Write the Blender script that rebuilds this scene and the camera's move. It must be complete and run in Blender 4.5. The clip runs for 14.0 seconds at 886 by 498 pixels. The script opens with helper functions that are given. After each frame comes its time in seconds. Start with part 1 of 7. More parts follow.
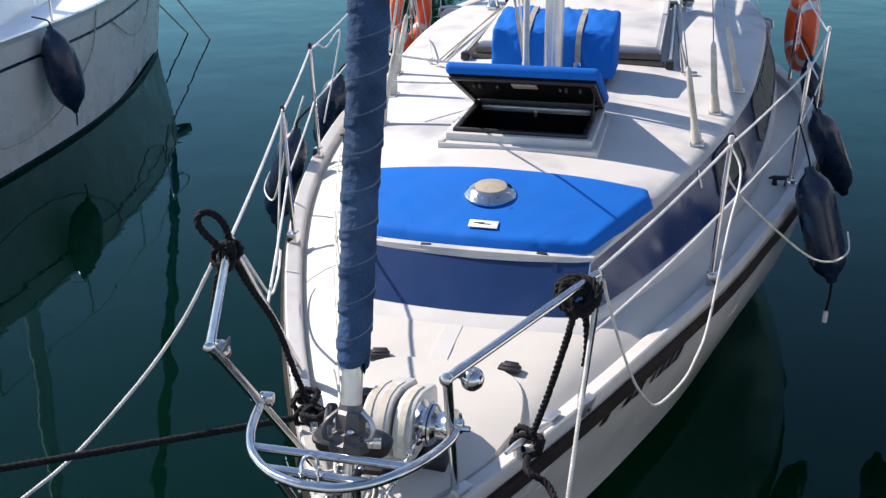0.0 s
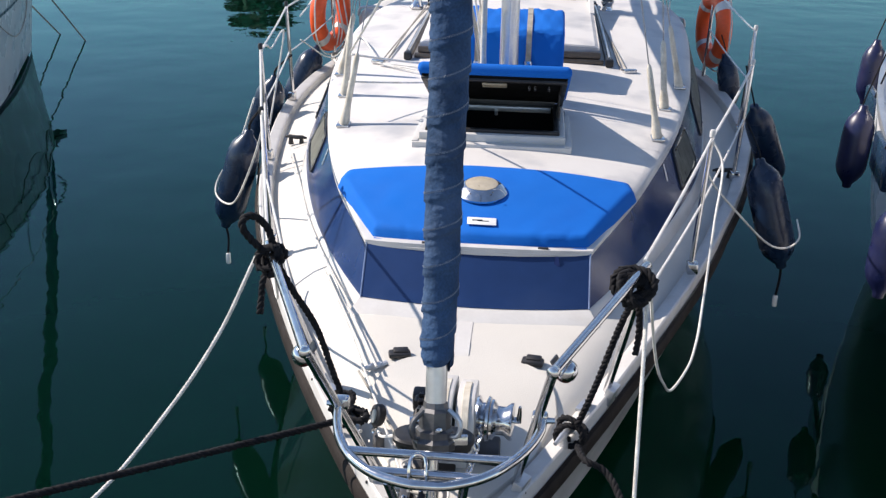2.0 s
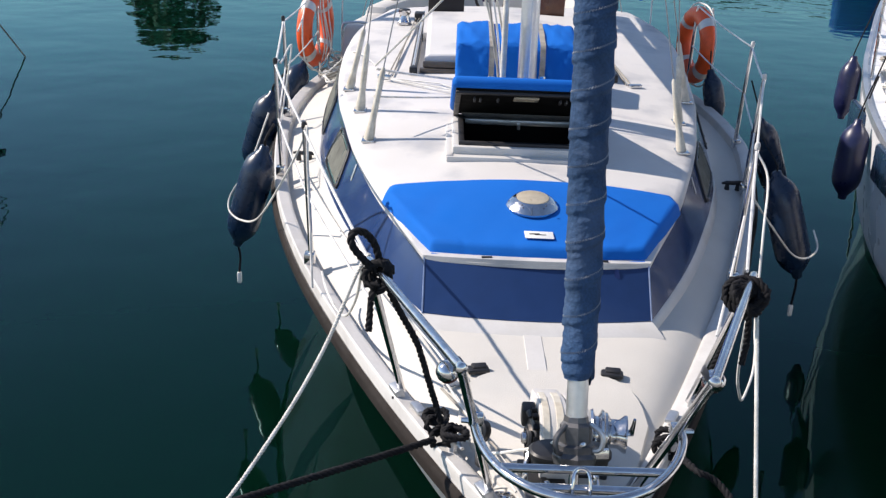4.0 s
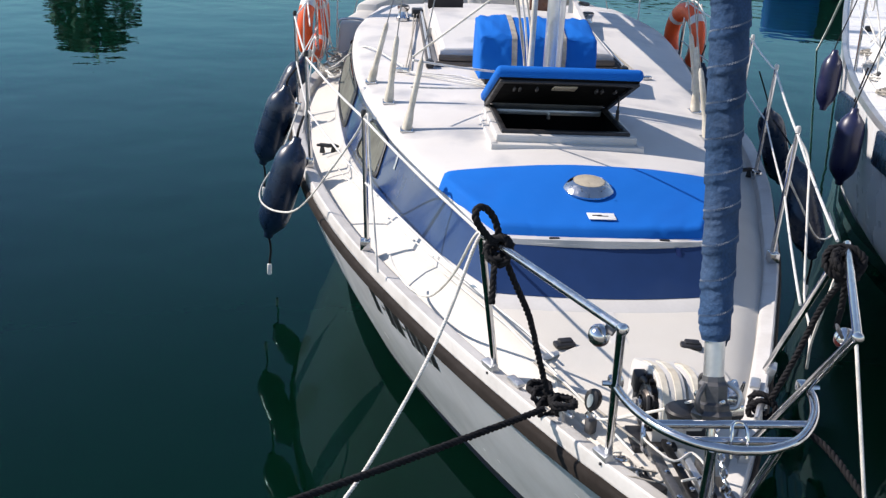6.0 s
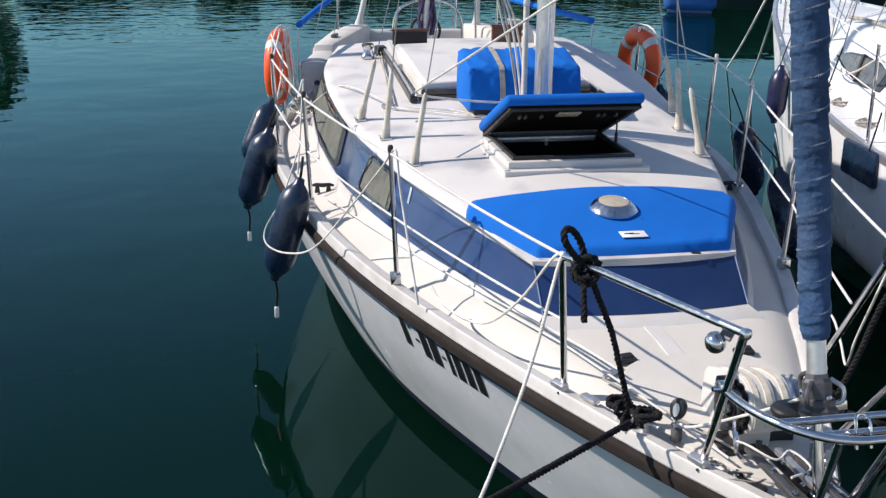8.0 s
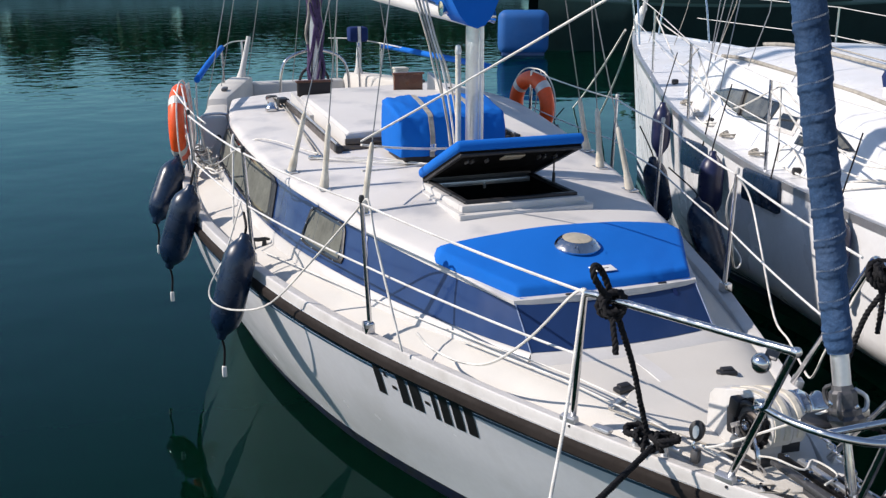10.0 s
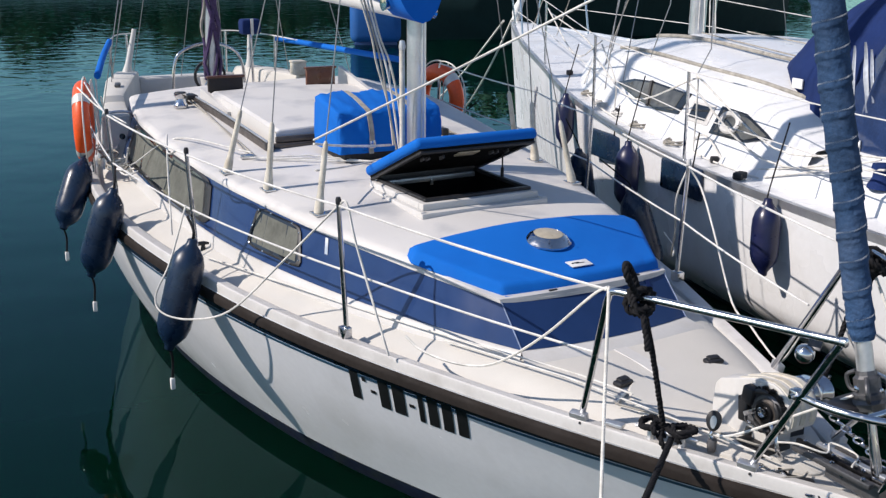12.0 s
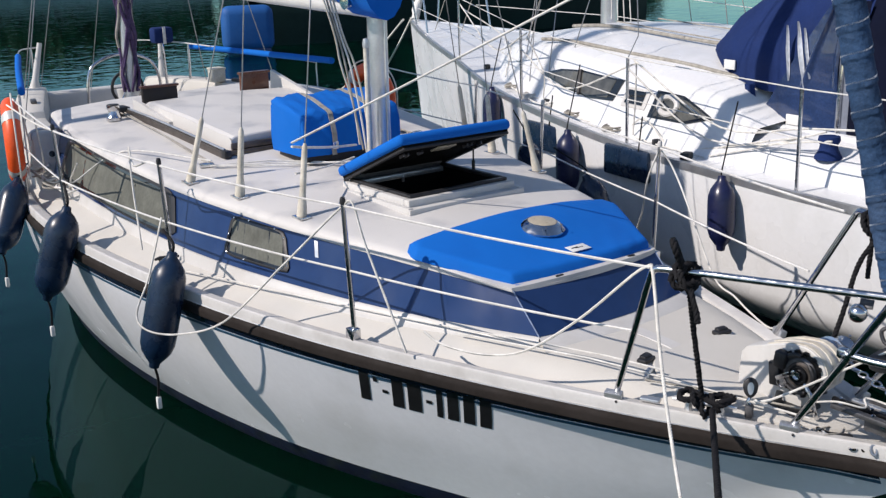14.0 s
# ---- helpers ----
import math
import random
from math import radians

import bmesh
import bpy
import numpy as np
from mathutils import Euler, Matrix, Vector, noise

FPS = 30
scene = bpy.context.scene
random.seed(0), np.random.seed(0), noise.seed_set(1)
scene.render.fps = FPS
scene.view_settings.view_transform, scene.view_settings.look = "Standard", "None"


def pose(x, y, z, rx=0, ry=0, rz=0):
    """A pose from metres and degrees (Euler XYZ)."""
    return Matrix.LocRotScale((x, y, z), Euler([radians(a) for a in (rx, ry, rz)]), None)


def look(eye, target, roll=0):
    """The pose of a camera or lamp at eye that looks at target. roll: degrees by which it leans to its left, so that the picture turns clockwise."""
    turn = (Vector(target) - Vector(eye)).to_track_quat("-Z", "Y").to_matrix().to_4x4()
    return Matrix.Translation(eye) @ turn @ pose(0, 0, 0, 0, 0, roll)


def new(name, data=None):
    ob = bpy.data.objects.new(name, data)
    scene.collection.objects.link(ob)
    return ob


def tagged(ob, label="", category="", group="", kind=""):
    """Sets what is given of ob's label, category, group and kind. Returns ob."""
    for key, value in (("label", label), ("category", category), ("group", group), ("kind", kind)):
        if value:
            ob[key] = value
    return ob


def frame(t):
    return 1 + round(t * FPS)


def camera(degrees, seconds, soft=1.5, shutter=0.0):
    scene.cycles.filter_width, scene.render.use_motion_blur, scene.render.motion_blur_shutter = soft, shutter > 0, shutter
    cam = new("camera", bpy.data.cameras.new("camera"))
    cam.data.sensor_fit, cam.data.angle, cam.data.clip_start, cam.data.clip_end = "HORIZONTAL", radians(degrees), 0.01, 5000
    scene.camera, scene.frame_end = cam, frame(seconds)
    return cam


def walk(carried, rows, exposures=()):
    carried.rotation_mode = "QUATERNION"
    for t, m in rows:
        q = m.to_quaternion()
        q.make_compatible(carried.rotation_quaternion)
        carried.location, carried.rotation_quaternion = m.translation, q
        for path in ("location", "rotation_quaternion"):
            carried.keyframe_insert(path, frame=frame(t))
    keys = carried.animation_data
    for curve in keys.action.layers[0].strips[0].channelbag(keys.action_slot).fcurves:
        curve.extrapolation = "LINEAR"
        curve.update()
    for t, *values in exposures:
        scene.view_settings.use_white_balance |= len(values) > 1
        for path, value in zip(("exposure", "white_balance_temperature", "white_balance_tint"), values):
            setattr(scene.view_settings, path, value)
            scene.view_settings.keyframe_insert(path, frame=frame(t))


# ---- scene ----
cam = camera(45.3, 14.0, soft=1.35)
PATH = [
    (0, (0.811, -2.115, 3.0), (0.383, -0.308, 2.256), -0.1),
    (0.5, (0.684, -2.1, 3.009), (0.309, -0.287, 2.252), 0.1),
    (1, (0.563, -2.111, 3.021), (0.249, -0.29, 2.256), 0.7),
    (1.5, (0.373, -2.176, 3.009), (0.162, -0.335, 2.257), 0.5),
    (2, (0.184, -2.247, 2.997), (0.035, -0.395, 2.256), 1.3),
    (2.5, (0.033, -2.197, 2.965), (-0.109, -0.347, 2.217), 2.3),
    (3, (-0.119, -2.17, 2.978), (-0.209, -0.303, 2.266), 2.0),
    (3.2, (-0.182, -2.182, 2.99), (-0.256, -0.316, 2.272), 2.1),
    (5.3, (-0.879, -2.328, 2.882), (-0.74, -0.452, 2.201), 2.1),
    (5.5, (-0.938, -2.338, 2.889), (-0.811, -0.467, 2.194), 2.2),
    (6, (-1.087, -2.371, 2.881), (-0.921, -0.502, 2.19), 2.9),
    (6.5, (-1.283, -2.44, 2.871), (-1.062, -0.576, 2.179), 1.6),
    (7, (-1.427, -2.457, 2.871), (-1.158, -0.596, 2.19), 1.6),
    (7.5, (-1.584, -2.405, 2.873), (-1.267, -0.544, 2.211), 0.6),
    (8, (-1.709, -2.362, 2.856), (-1.358, -0.494, 2.234), 0.7),
    (8.5, (-1.923, -2.395, 2.871), (-1.44, -0.548, 2.273), 0.1),
    (9, (-2.099, -2.392, 2.868), (-1.542, -0.561, 2.29), -0.3),
    (9.2, (-2.152, -2.37, 2.867), (-1.575, -0.539, 2.306), -0.4),
    (11.3, (-2.801, -2.016, 2.89), (-1.952, -0.288, 2.347), 0.3),
    (11.5, (-2.855, -1.977, 2.889), (-1.975, -0.267, 2.337), 0.2),
    (12, (-2.967, -1.89, 2.906), (-2.023, -0.218, 2.347), 0.5),
    (12.5, (-3.103, -1.817, 2.89), (-2.082, -0.187, 2.341), -0.2),
    (13, (-3.293, -1.762, 2.88), (-2.195, -0.189, 2.314), -1.1),
    (13.5, (-3.41, -1.67, 2.876), (-2.268, -0.126, 2.316), -0.6),
    (14, (-3.512, -1.542, 2.872), (-2.358, -0.006, 2.315), -1.4),
]
walk(cam, [(t, look(eye, target, roll)) for t, eye, target, roll in PATH], [(0, 0.60, 6650, 14), (1, 0.61, 6650, 14), (2.5, 0.52, 6620, 14), (6.5, 0.42, 6580, 14), (9, 0.25, 6530, 14), (12.5, 0.05, 6450, 14), (14, -0.04, 6450, 14)])

# ---- light ----
world = bpy.data.worlds.new("sky")
scene.world = world
world.use_nodes = True
SUN_AZ, SUN_EL = radians(-77), radians(40.5)  # azimuth from +y towards +x
sky = world.node_tree.nodes.new("ShaderNodeTexSky")
sky.sky_type, sky.sun_disc = "NISHITA", False
sky.sun_elevation, sky.sun_rotation = SUN_EL, SUN_AZ
sky.air_density, sky.dust_density, sky.ozone_density = 1.0, 0.1, 1.2
back = world.node_tree.nodes["Background"]
back.inputs["Strength"].default_value = 0.120
world.node_tree.links.new(sky.outputs[0], back.inputs["Color"])
sun = new("sun", bpy.data.lights.new("sun", "SUN"))
sun.data.energy, sun.data.angle, sun.data.color = 4.75, radians(0.5), (1.0, 0.92, 0.82)
to_sun = Vector((math.sin(SUN_AZ) * math.cos(SUN_EL), math.cos(SUN_AZ) * math.cos(SUN_EL), math.sin(SUN_EL)))
sun.matrix_world = look(to_sun * 30, (0, 0, 0))


# ---- materials ----
def mat(name, colour, rough=0.5, metal=0.0, var=0.12, scale=6.0, fine=60.0, bump=0.0, dirt=None, dirt_amount=0.0,
        dirt_scale=3.0, coat=0.0, spec=0.5, island=0.0, bump_scale=None, rough_var=0.1):
    """A procedural surface: colour varied at two scales, stains of a second colour, relief and uneven gloss."""
    m = bpy.data.materials.new(name)
    m.use_nodes = True
    nt = m.node_tree
    b = nt.nodes["Principled BSDF"]
    b.inputs["Metallic"].default_value = metal
    b.inputs["Coat Weight"].default_value = coat
    b.inputs["Specular IOR Level"].default_value = spec
    co = nt.nodes.new("ShaderNodeTexCoord")

    def nz(s, d=3.0):
        n = nt.nodes.new("ShaderNodeTexNoise")
        n.inputs["Scale"].default_value, n.inputs["Detail"].default_value = s, d
        nt.links.new(co.outputs["Object"], n.inputs["Vector"])
        return n.outputs["Fac"]

    def ramp(src, lo, hi, a, c):
        r = nt.nodes.new("ShaderNodeMapRange")
        for i, v in zip(("From Min", "From Max", "To Min", "To Max"), (lo, hi, a, c)):
            r.inputs[i].default_value = v
        nt.links.new(src, r.inputs["Value"])
        return r.outputs[0]

    def mul(col, fac):
        x = nt.nodes.new("ShaderNodeMix")
        x.data_type, x.blend_type = "RGBA", "MULTIPLY"
        x.inputs["Factor"].default_value = 1.0
        if isinstance(col, tuple):
            x.inputs["A"].default_value = (*col, 1)
        else:
            nt.links.new(col, x.inputs["A"])
        nt.links.new(fac, x.inputs["B"])
        return x.outputs["Result"]

    c = mul(colour, ramp(nz(scale), 0.3, 0.7, 1 - var, 1 + var * 0.6))
    c = mul(c, ramp(nz(fine, 2.0), 0.3, 0.7, 1 - var * 0.5, 1 + var * 0.4))
    if island:
        g = nt.nodes.new("ShaderNodeNewGeometry")
        c = mul(c, ramp(g.outputs["Random Per Island"], 0, 1, 1 - island, 1 + island))
    if dirt:
        x = nt.nodes.new("ShaderNodeMix")
        x.data_type = "RGBA"
        nt.links.new(c, x.inputs["A"])
        x.inputs["B"].default_value = (*dirt, 1)
        nt.links.new(ramp(nz(dirt_scale, 6.0), 0.5, 0.72, 0, dirt_amount), x.inputs["Factor"])
        c = x.outputs["Result"]
    nt.links.new(c, b.inputs["Base Color"])
    nt.links.new(ramp(nz(scale * 2.3), 0.3, 0.7, max(rough - rough_var, 0.02), min(rough + rough_var, 1)), b.inputs["Roughness"])
    if bump:
        bu = nt.nodes.new("ShaderNodeBump")
        bu.inputs["Strength"].default_value, bu.inputs["Distance"].default_value = bump, 0.01
        nt.links.new(nz(bump_scale or fine, 3.0), bu.inputs["Height"])
        nt.links.new(bu.outputs[0], b.inputs["Normal"])
    return m


GELCOAT = mat("gelcoat", (0.875, 0.89, 0.915), 0.22, var=0.04, scale=1.5, fine=25, dirt=(0.5, 0.5, 0.46), dirt_amount=0.25, dirt_scale=2.0, coat=0.3, rough_var=0.06)
CAPWHITE = mat("cap_paint", (0.56, 0.55, 0.53), 0.4, var=0.05, scale=4, dirt=(0.45, 0.42, 0.36), dirt_amount=0.35, dirt_scale=5)
DECK = mat("deck_paint", (0.565, 0.545, 0.50), 0.62, var=0.05, scale=2.5, fine=180, bump=0.25, bump_scale=260, dirt=(0.46, 0.46, 0.44), dirt_amount=0.4, dirt_scale=2.4)
ROOF = mat("roof_paint", (0.595, 0.58, 0.555), 0.62, var=0.05, scale=2.0, fine=170, bump=0.2, bump_scale=240, dirt=(0.33, 0.34, 0.36), dirt_amount=0.75, dirt_scale=3.3)
NAVY = mat("navy_paint", (0.014, 0.037, 0.118), 0.17, var=0.1, scale=1.5, fine=14, coat=0.1, dirt=(0.05, 0.08, 0.16), dirt_amount=0.25, dirt_scale=3, rough_var=0.08)
CORNERBLUE = mat("pale_edge_paint", (0.16, 0.22, 0.36), 0.4, var=0.3, scale=12)
BOOT = mat("antifouling", (0.008, 0.014, 0.04), 0.5, var=0.3, scale=5, dirt=(0.02, 0.03, 0.015), dirt_amount=0.7, dirt_scale=7)
COVE = mat("cove_stripe", (0.006, 0.012, 0.028), 0.3, var=0.15)
COVEBLUE = mat("pin_stripe", (0.035, 0.095, 0.16), 0.35, var=0.15)
STRAKE = mat("strake_rubber", (0.019, 0.015, 0.013), 0.8, var=0.25, scale=5, fine=50, bump=0.1, dirt=(0.035, 0.030, 0.028), dirt_amount=0.3, dirt_scale=4, spec=0.2)
CANVAS = mat("blue_canvas", (0.002, 0.122, 0.49), 0.85, var=0.03, scale=3, fine=220, bump=0.05, bump_scale=14, dirt=(0.003, 0.088, 0.40), dirt_amount=0.3, dirt_scale=4, spec=0.2)
SAILBLUE = mat("furled_canvas", (0.027, 0.062, 0.132), 0.85, var=0.38, scale=7, fine=160, bump=1.0, bump_scale=30, dirt=(0.08, 0.12, 0.2), dirt_amount=0.4, dirt_scale=6, spec=0.2)
STITCH = mat("stitching", (0.30, 0.34, 0.40), 0.8)
NAVYCANVAS = mat("navy_canvas", (0.009, 0.024, 0.10), 0.85, var=0.15, scale=4, bump=0.4, bump_scale=6, spec=0.2)
STEEL = mat("stainless_steel", (0.62, 0.62, 0.63), 0.16, 1.0, var=0.1, scale=18, fine=90, dirt=(0.3, 0.25, 0.2), dirt_amount=0.2, dirt_scale=12)
ALLOY = mat("anodised_alloy", (0.62, 0.63, 0.64), 0.38, 0.85, var=0.1, scale=5, fine=60)
GREYMETAL = mat("dull_metal", (0.11, 0.11, 0.115), 0.45, 0.6, var=0.25, scale=14, fine=70)
DARKMETAL = mat("dark_gear_metal", (0.016, 0.016, 0.018), 0.42, 0.75, var=0.4, scale=14, bump=0.1)
BRONZE = mat("bronze_rim", (0.10, 0.085, 0.075), 0.4, 0.5, var=0.2, scale=8)
RUBBER = mat("black_plastic", (0.014, 0.014, 0.016), 0.5, var=0.3, scale=10)
FENDERNAVY = mat("navy_vinyl", (0.008, 0.022, 0.052), 0.28, var=0.25, scale=5, fine=40, dirt=(0.03, 0.05, 0.07), dirt_amount=0.3, dirt_scale=8)
FENDERBLUE = mat("blue_vinyl", (0.009, 0.013, 0.055), 0.35, var=0.25, scale=5, fine=40, dirt=(0.05, 0.05, 0.09), dirt_amount=0.3, dirt_scale=8)
ORANGE = mat("orange_plastic", (0.85, 0.10, 0.015), 0.42, var=0.14, scale=5, fine=50, dirt=(0.5, 0.09, 0.03), dirt_amount=0.3, dirt_scale=6)
TAPE = mat("reflective_tape", (0.6, 0.6, 0.58), 0.4, 0.2, var=0.12)
BLACKROPE = mat("black_rope", (0.010, 0.010, 0.012), 0.85, var=0.4, scale=30, fine=200, spec=0.25)
WHITEROPE = mat("white_rope", (0.68, 0.665, 0.62), 0.85, var=0.2, scale=20, fine=200, dirt=(0.36, 0.34, 0.28), dirt_amount=0.3, dirt_scale=9)
GREYROPE = mat("grey_rope", (0.33, 0.31, 0.27), 0.85, var=0.3, scale=20, fine=200)
PURPLEROPE = mat("purple_rope", (0.06, 0.035, 0.10), 0.85, var=0.4, scale=30)
WIRE = mat("white_wire", (0.66, 0.65, 0.62), 0.45, var=0.2, scale=9)
STAYWIRE = mat("steel_wire", (0.30, 0.30, 0.30), 0.4, 0.7, var=0.2, scale=9)
GAITER = mat("stained_gaiter", (0.60, 0.565, 0.48), 0.6, var=0.2, scale=12, dirt=(0.35, 0.29, 0.2), dirt_amount=0.6, dirt_scale=9)
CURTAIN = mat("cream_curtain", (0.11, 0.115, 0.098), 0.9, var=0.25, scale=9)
# black of the lid's underside; also paints the shade of unlit interiors
DARKROOM = mat("black_lining_and_unlit_inside", (0.006, 0.006, 0.006), 0.9, var=0.2, spec=0.08)
TINT = mat("smoked_window", (0.012, 0.014, 0.016), 0.06, var=0.2, coat=0.5)
DARKTEAK = mat("dark_stained_wood", (0.016, 0.008, 0.006), 0.45, var=0.35, scale=4, fine=60)
NBPANE = mat("curtained_pane", (0.085, 0.085, 0.075), 0.12, var=0.5, scale=4, fine=18, coat=0.4)
TEAK = mat("varnished_teak", (0.10, 0.032, 0.014), 0.35, var=0.35, scale=4, fine=60, coat=0.2)
TOERAIL = mat("toe_rail_paint", (0.56, 0.55, 0.53), 0.45, var=0.06, scale=4, fine=60, dirt=(0.32, 0.30, 0.27), dirt_amount=0.4, dirt_scale=6)
# white gelcoat darkened to put shade into the other moored yacht's hull sides
SHADEDWHITE = mat("shade_dimmed_gelcoat", (0.55, 0.555, 0.55), 0.3, var=0.06, scale=1.2, fine=30, dirt=(0.42, 0.42, 0.39), dirt_amount=0.4, dirt_scale=2.5)
NBWHITE = mat("cruiser_gelcoat", (0.70, 0.71, 0.72), 0.3, var=0.05, scale=1.2, fine=30, dirt=(0.5, 0.5, 0.47), dirt_amount=0.35, dirt_scale=2.5)
TENT = mat("tent_canvas", (0.004, 0.006, 0.018), 0.9, var=0.2, scale=3, bump=0.4, bump_scale=5, spec=0.1)
VINYL = mat("clear_vinyl", (0.022, 0.042, 0.11), 0.10, var=0.3, scale=3, bump=1.0, bump_scale=5, coat=0.6)
TARP = mat("blue_tarpaulin", (0.003, 0.085, 0.30), 0.7, var=0.15, scale=1.5, bump=0.3, bump_scale=3)
# whitish colour standing in for reflections on the sprayhood panes
GLINTVINYL = mat("glint_vinyl", (0.52, 0.55, 0.60), 0.25, var=0.3, scale=6, fine=40, coat=0.5)
HEM = mat("zip_tape", (0.17, 0.19, 0.24), 0.8, var=0.15, scale=8)
DOMEGLASS = mat("frosted_dome", (0.42, 0.37, 0.28), 0.35, var=0.12, scale=20)
LABEL = mat("white_label", (0.72, 0.72, 0.70), 0.5, var=0.06)
INK = mat("black_lettering", (0.012, 0.012, 0.014), 0.45, var=0.2)
FADED = mat("faded_lettering", (0.30, 0.32, 0.36), 0.5, var=0.15)
CONCRETE = mat("quay_concrete", (0.44, 0.42, 0.385), 0.9, var=0.2, scale=1.5, fine=40, bump=0.4, dirt=(0.16, 0.15, 0.13), dirt_amount=0.6, dirt_scale=1.2)
LEAF = mat("leaves", (0.06, 0.10, 0.045), 0.7, var=0.4, scale=0.6, fine=6, island=0.35)
BARK = mat("bark", (0.09, 0.065, 0.045), 0.9, var=0.3, scale=4, bump=0.5)
DARKHULL = mat("dark_green_hull", (0.006, 0.022, 0.020), 0.5, var=0.2, scale=1.2, fine=12, spec=0.2)
NAVRED = mat("dark_red_lens", (0.05, 0.006, 0.005), 0.25, var=0.15)
WHITEFEND = mat("white_tail", (0.75, 0.75, 0.72), 0.6, var=0.1)


def water_material():
    """Green harbour water: a scattering body under a Fresnel gloss, with long soft swell and, further out, wind ripples."""
    m = bpy.data.materials.new("harbour_water")
    m.use_nodes = True
    nt = m.node_tree
    b = nt.nodes["Principled BSDF"]
    b.inputs["Base Color"].default_value = (0.0005, 0.0108, 0.0056, 1)
    b.inputs["Roughness"].default_value = 0.5
    b.inputs["Specular IOR Level"].default_value = 0.0
    b.subsurface_method = "BURLEY"
    b.inputs["Subsurface Weight"].default_value = 1.0
    b.inputs["Subsurface Radius"].default_value = (1.5, 9.0, 8.0)
    b.inputs["Subsurface Scale"].default_value = 1.0
    co = nt.nodes.new("ShaderNodeTexCoord")

    def math_node(op, a, c):
        x = nt.nodes.new("ShaderNodeMath")
        x.operation = op
        for k, v in enumerate((a, c)):
            if isinstance(v, (int, float)):
                x.inputs[k].default_value = v
            else:
                nt.links.new(v, x.inputs[k])
        return x.outputs[0]

    def noise_node(s, d):
        n = nt.nodes.new("ShaderNodeTexNoise")
        n.inputs["Scale"].default_value, n.inputs["Detail"].default_value = s, d
        nt.links.new(co.outputs["Object"], n.inputs["Vector"])
        return n.outputs["Fac"]

    xyz = nt.nodes.new("ShaderNodeSeparateXYZ")
    nt.links.new(co.outputs["Object"], xyz.inputs[0])
    out = nt.nodes.new("ShaderNodeMapRange")  # wind reaches the open basin only
    for k, v in zip(("From Min", "From Max", "To Min", "To Max"), (19.0, 26.0, 0.0, 1.0)):
        out.inputs[k].default_value = v
    nt.links.new(math_node("ADD", xyz.outputs["Y"], math_node("MULTIPLY", noise_node(0.12, 2.0), 6.0)), out.inputs["Value"])
    calm = math_node("ADD", math_node("MULTIPLY", noise_node(0.55, 2.0), 1.5), math_node("MULTIPLY", noise_node(3.2, 2.0), 0.16))
    wind = math_node("MULTIPLY", math_node("MULTIPLY", noise_node(2.2, 2.0), 1.1), out.outputs[0])
    bu = nt.nodes.new("ShaderNodeBump")
    bu.inputs["Strength"].default_value, bu.inputs["Distance"].default_value = 0.5, 0.02
    nt.links.new(math_node("ADD", calm, wind), bu.inputs["Height"])
    gloss = nt.nodes.new("ShaderNodeBsdfGlossy")
    gloss.inputs["Color"].default_value = (0.45, 0.765, 0.81, 1)
    gloss.inputs["Roughness"].default_value = 0.015
    fresnel = nt.nodes.new("ShaderNodeFresnel")
    fresnel.inputs["IOR"].default_value = 1.23
    for node in (gloss, fresnel):
        nt.links.new(bu.outputs[0], node.inputs["Normal"])
    mix = nt.nodes.new("ShaderNodeMixShader")
    nt.links.new(fresnel.outputs[0], mix.inputs[0])
    nt.links.new(b.outputs[0], mix.inputs[1])
    nt.links.new(gloss.outputs[0], mix.inputs[2])
    nt.links.new(mix.outputs[0], nt.nodes["Material Output"].inputs["Surface"])
    return m


WATER = water_material()


# ---- mesh helpers ----
def smooth(table):
    """A smooth curve through (y, value) pairs."""
    ys, vs = [np.array(c, float) for c in zip(*table)]
    sl = np.gradient(vs, ys)

    def at(y):
        y = min(max(y, ys[0]), ys[-1])
        i = min(max(int(np.searchsorted(ys, y)) - 1, 0), len(ys) - 2)
        h = ys[i + 1] - ys[i]
        t = (y - ys[i]) / h
        return float((2 * t**3 - 3 * t**2 + 1) * vs[i] + (t**3 - 2 * t**2 + t) * h * sl[i] + (3 * t**2 - 2 * t**3) * vs[i + 1] + (t**3 - t**2) * h * sl[i + 1])
    return at


def thing(name, at, label, category, group="", kind=""):
    ob = new(name)
    ob.location = at
    ob.empty_display_size = 0.1
    return tagged(ob, label, category, group, kind)


def place_of(ob):
    p = Vector((0, 0, 0))
    while ob:
        p += ob.location
        ob = ob.parent
    return p


skew = [False]

fuller = smooth([(0, 0.0), (2.7, 0.0), (3.9, 0.065), (4.9, 0.035), (5.5, 0.03), (6.6, 0.12), (7.1, 0.16)])  # the cabin's extra width towards the neighbour


def part(name, bm, material, parent=None, label="", sharp=40):
    """Links a bmesh, built in world places, as one mesh object under a thing or a part."""
    bmesh.ops.recalc_face_normals(bm, faces=bm.faces)
    if skew[0]:
        for v in bm.verts:
            v.co.x += 0.07 * min(max((v.co.y - 4.0) / 1.6, 0.0), 1.0) + fuller(v.co.y) * min(max(v.co.x / 0.6, 0.0), 1.0)
            v.co.z += 0.045 * min(max((v.co.y - 4.6) / 1.4, 0.0), 1.0) * min(max((v.co.x - 0.3) / 0.7, 0.0), 1.0)
    if parent:
        bmesh.ops.translate(bm, vec=-place_of(parent), verts=bm.verts)
    me = bpy.data.meshes.new(name)
    bm.to_mesh(me)
    bm.free()
    me.shade_smooth()
    me.set_sharp_from_angle(angle=radians(sharp))
    me.materials.append(material)
    ob = new(name, me)
    ob.parent = parent
    if label:
        ob["label"] = label
    return ob


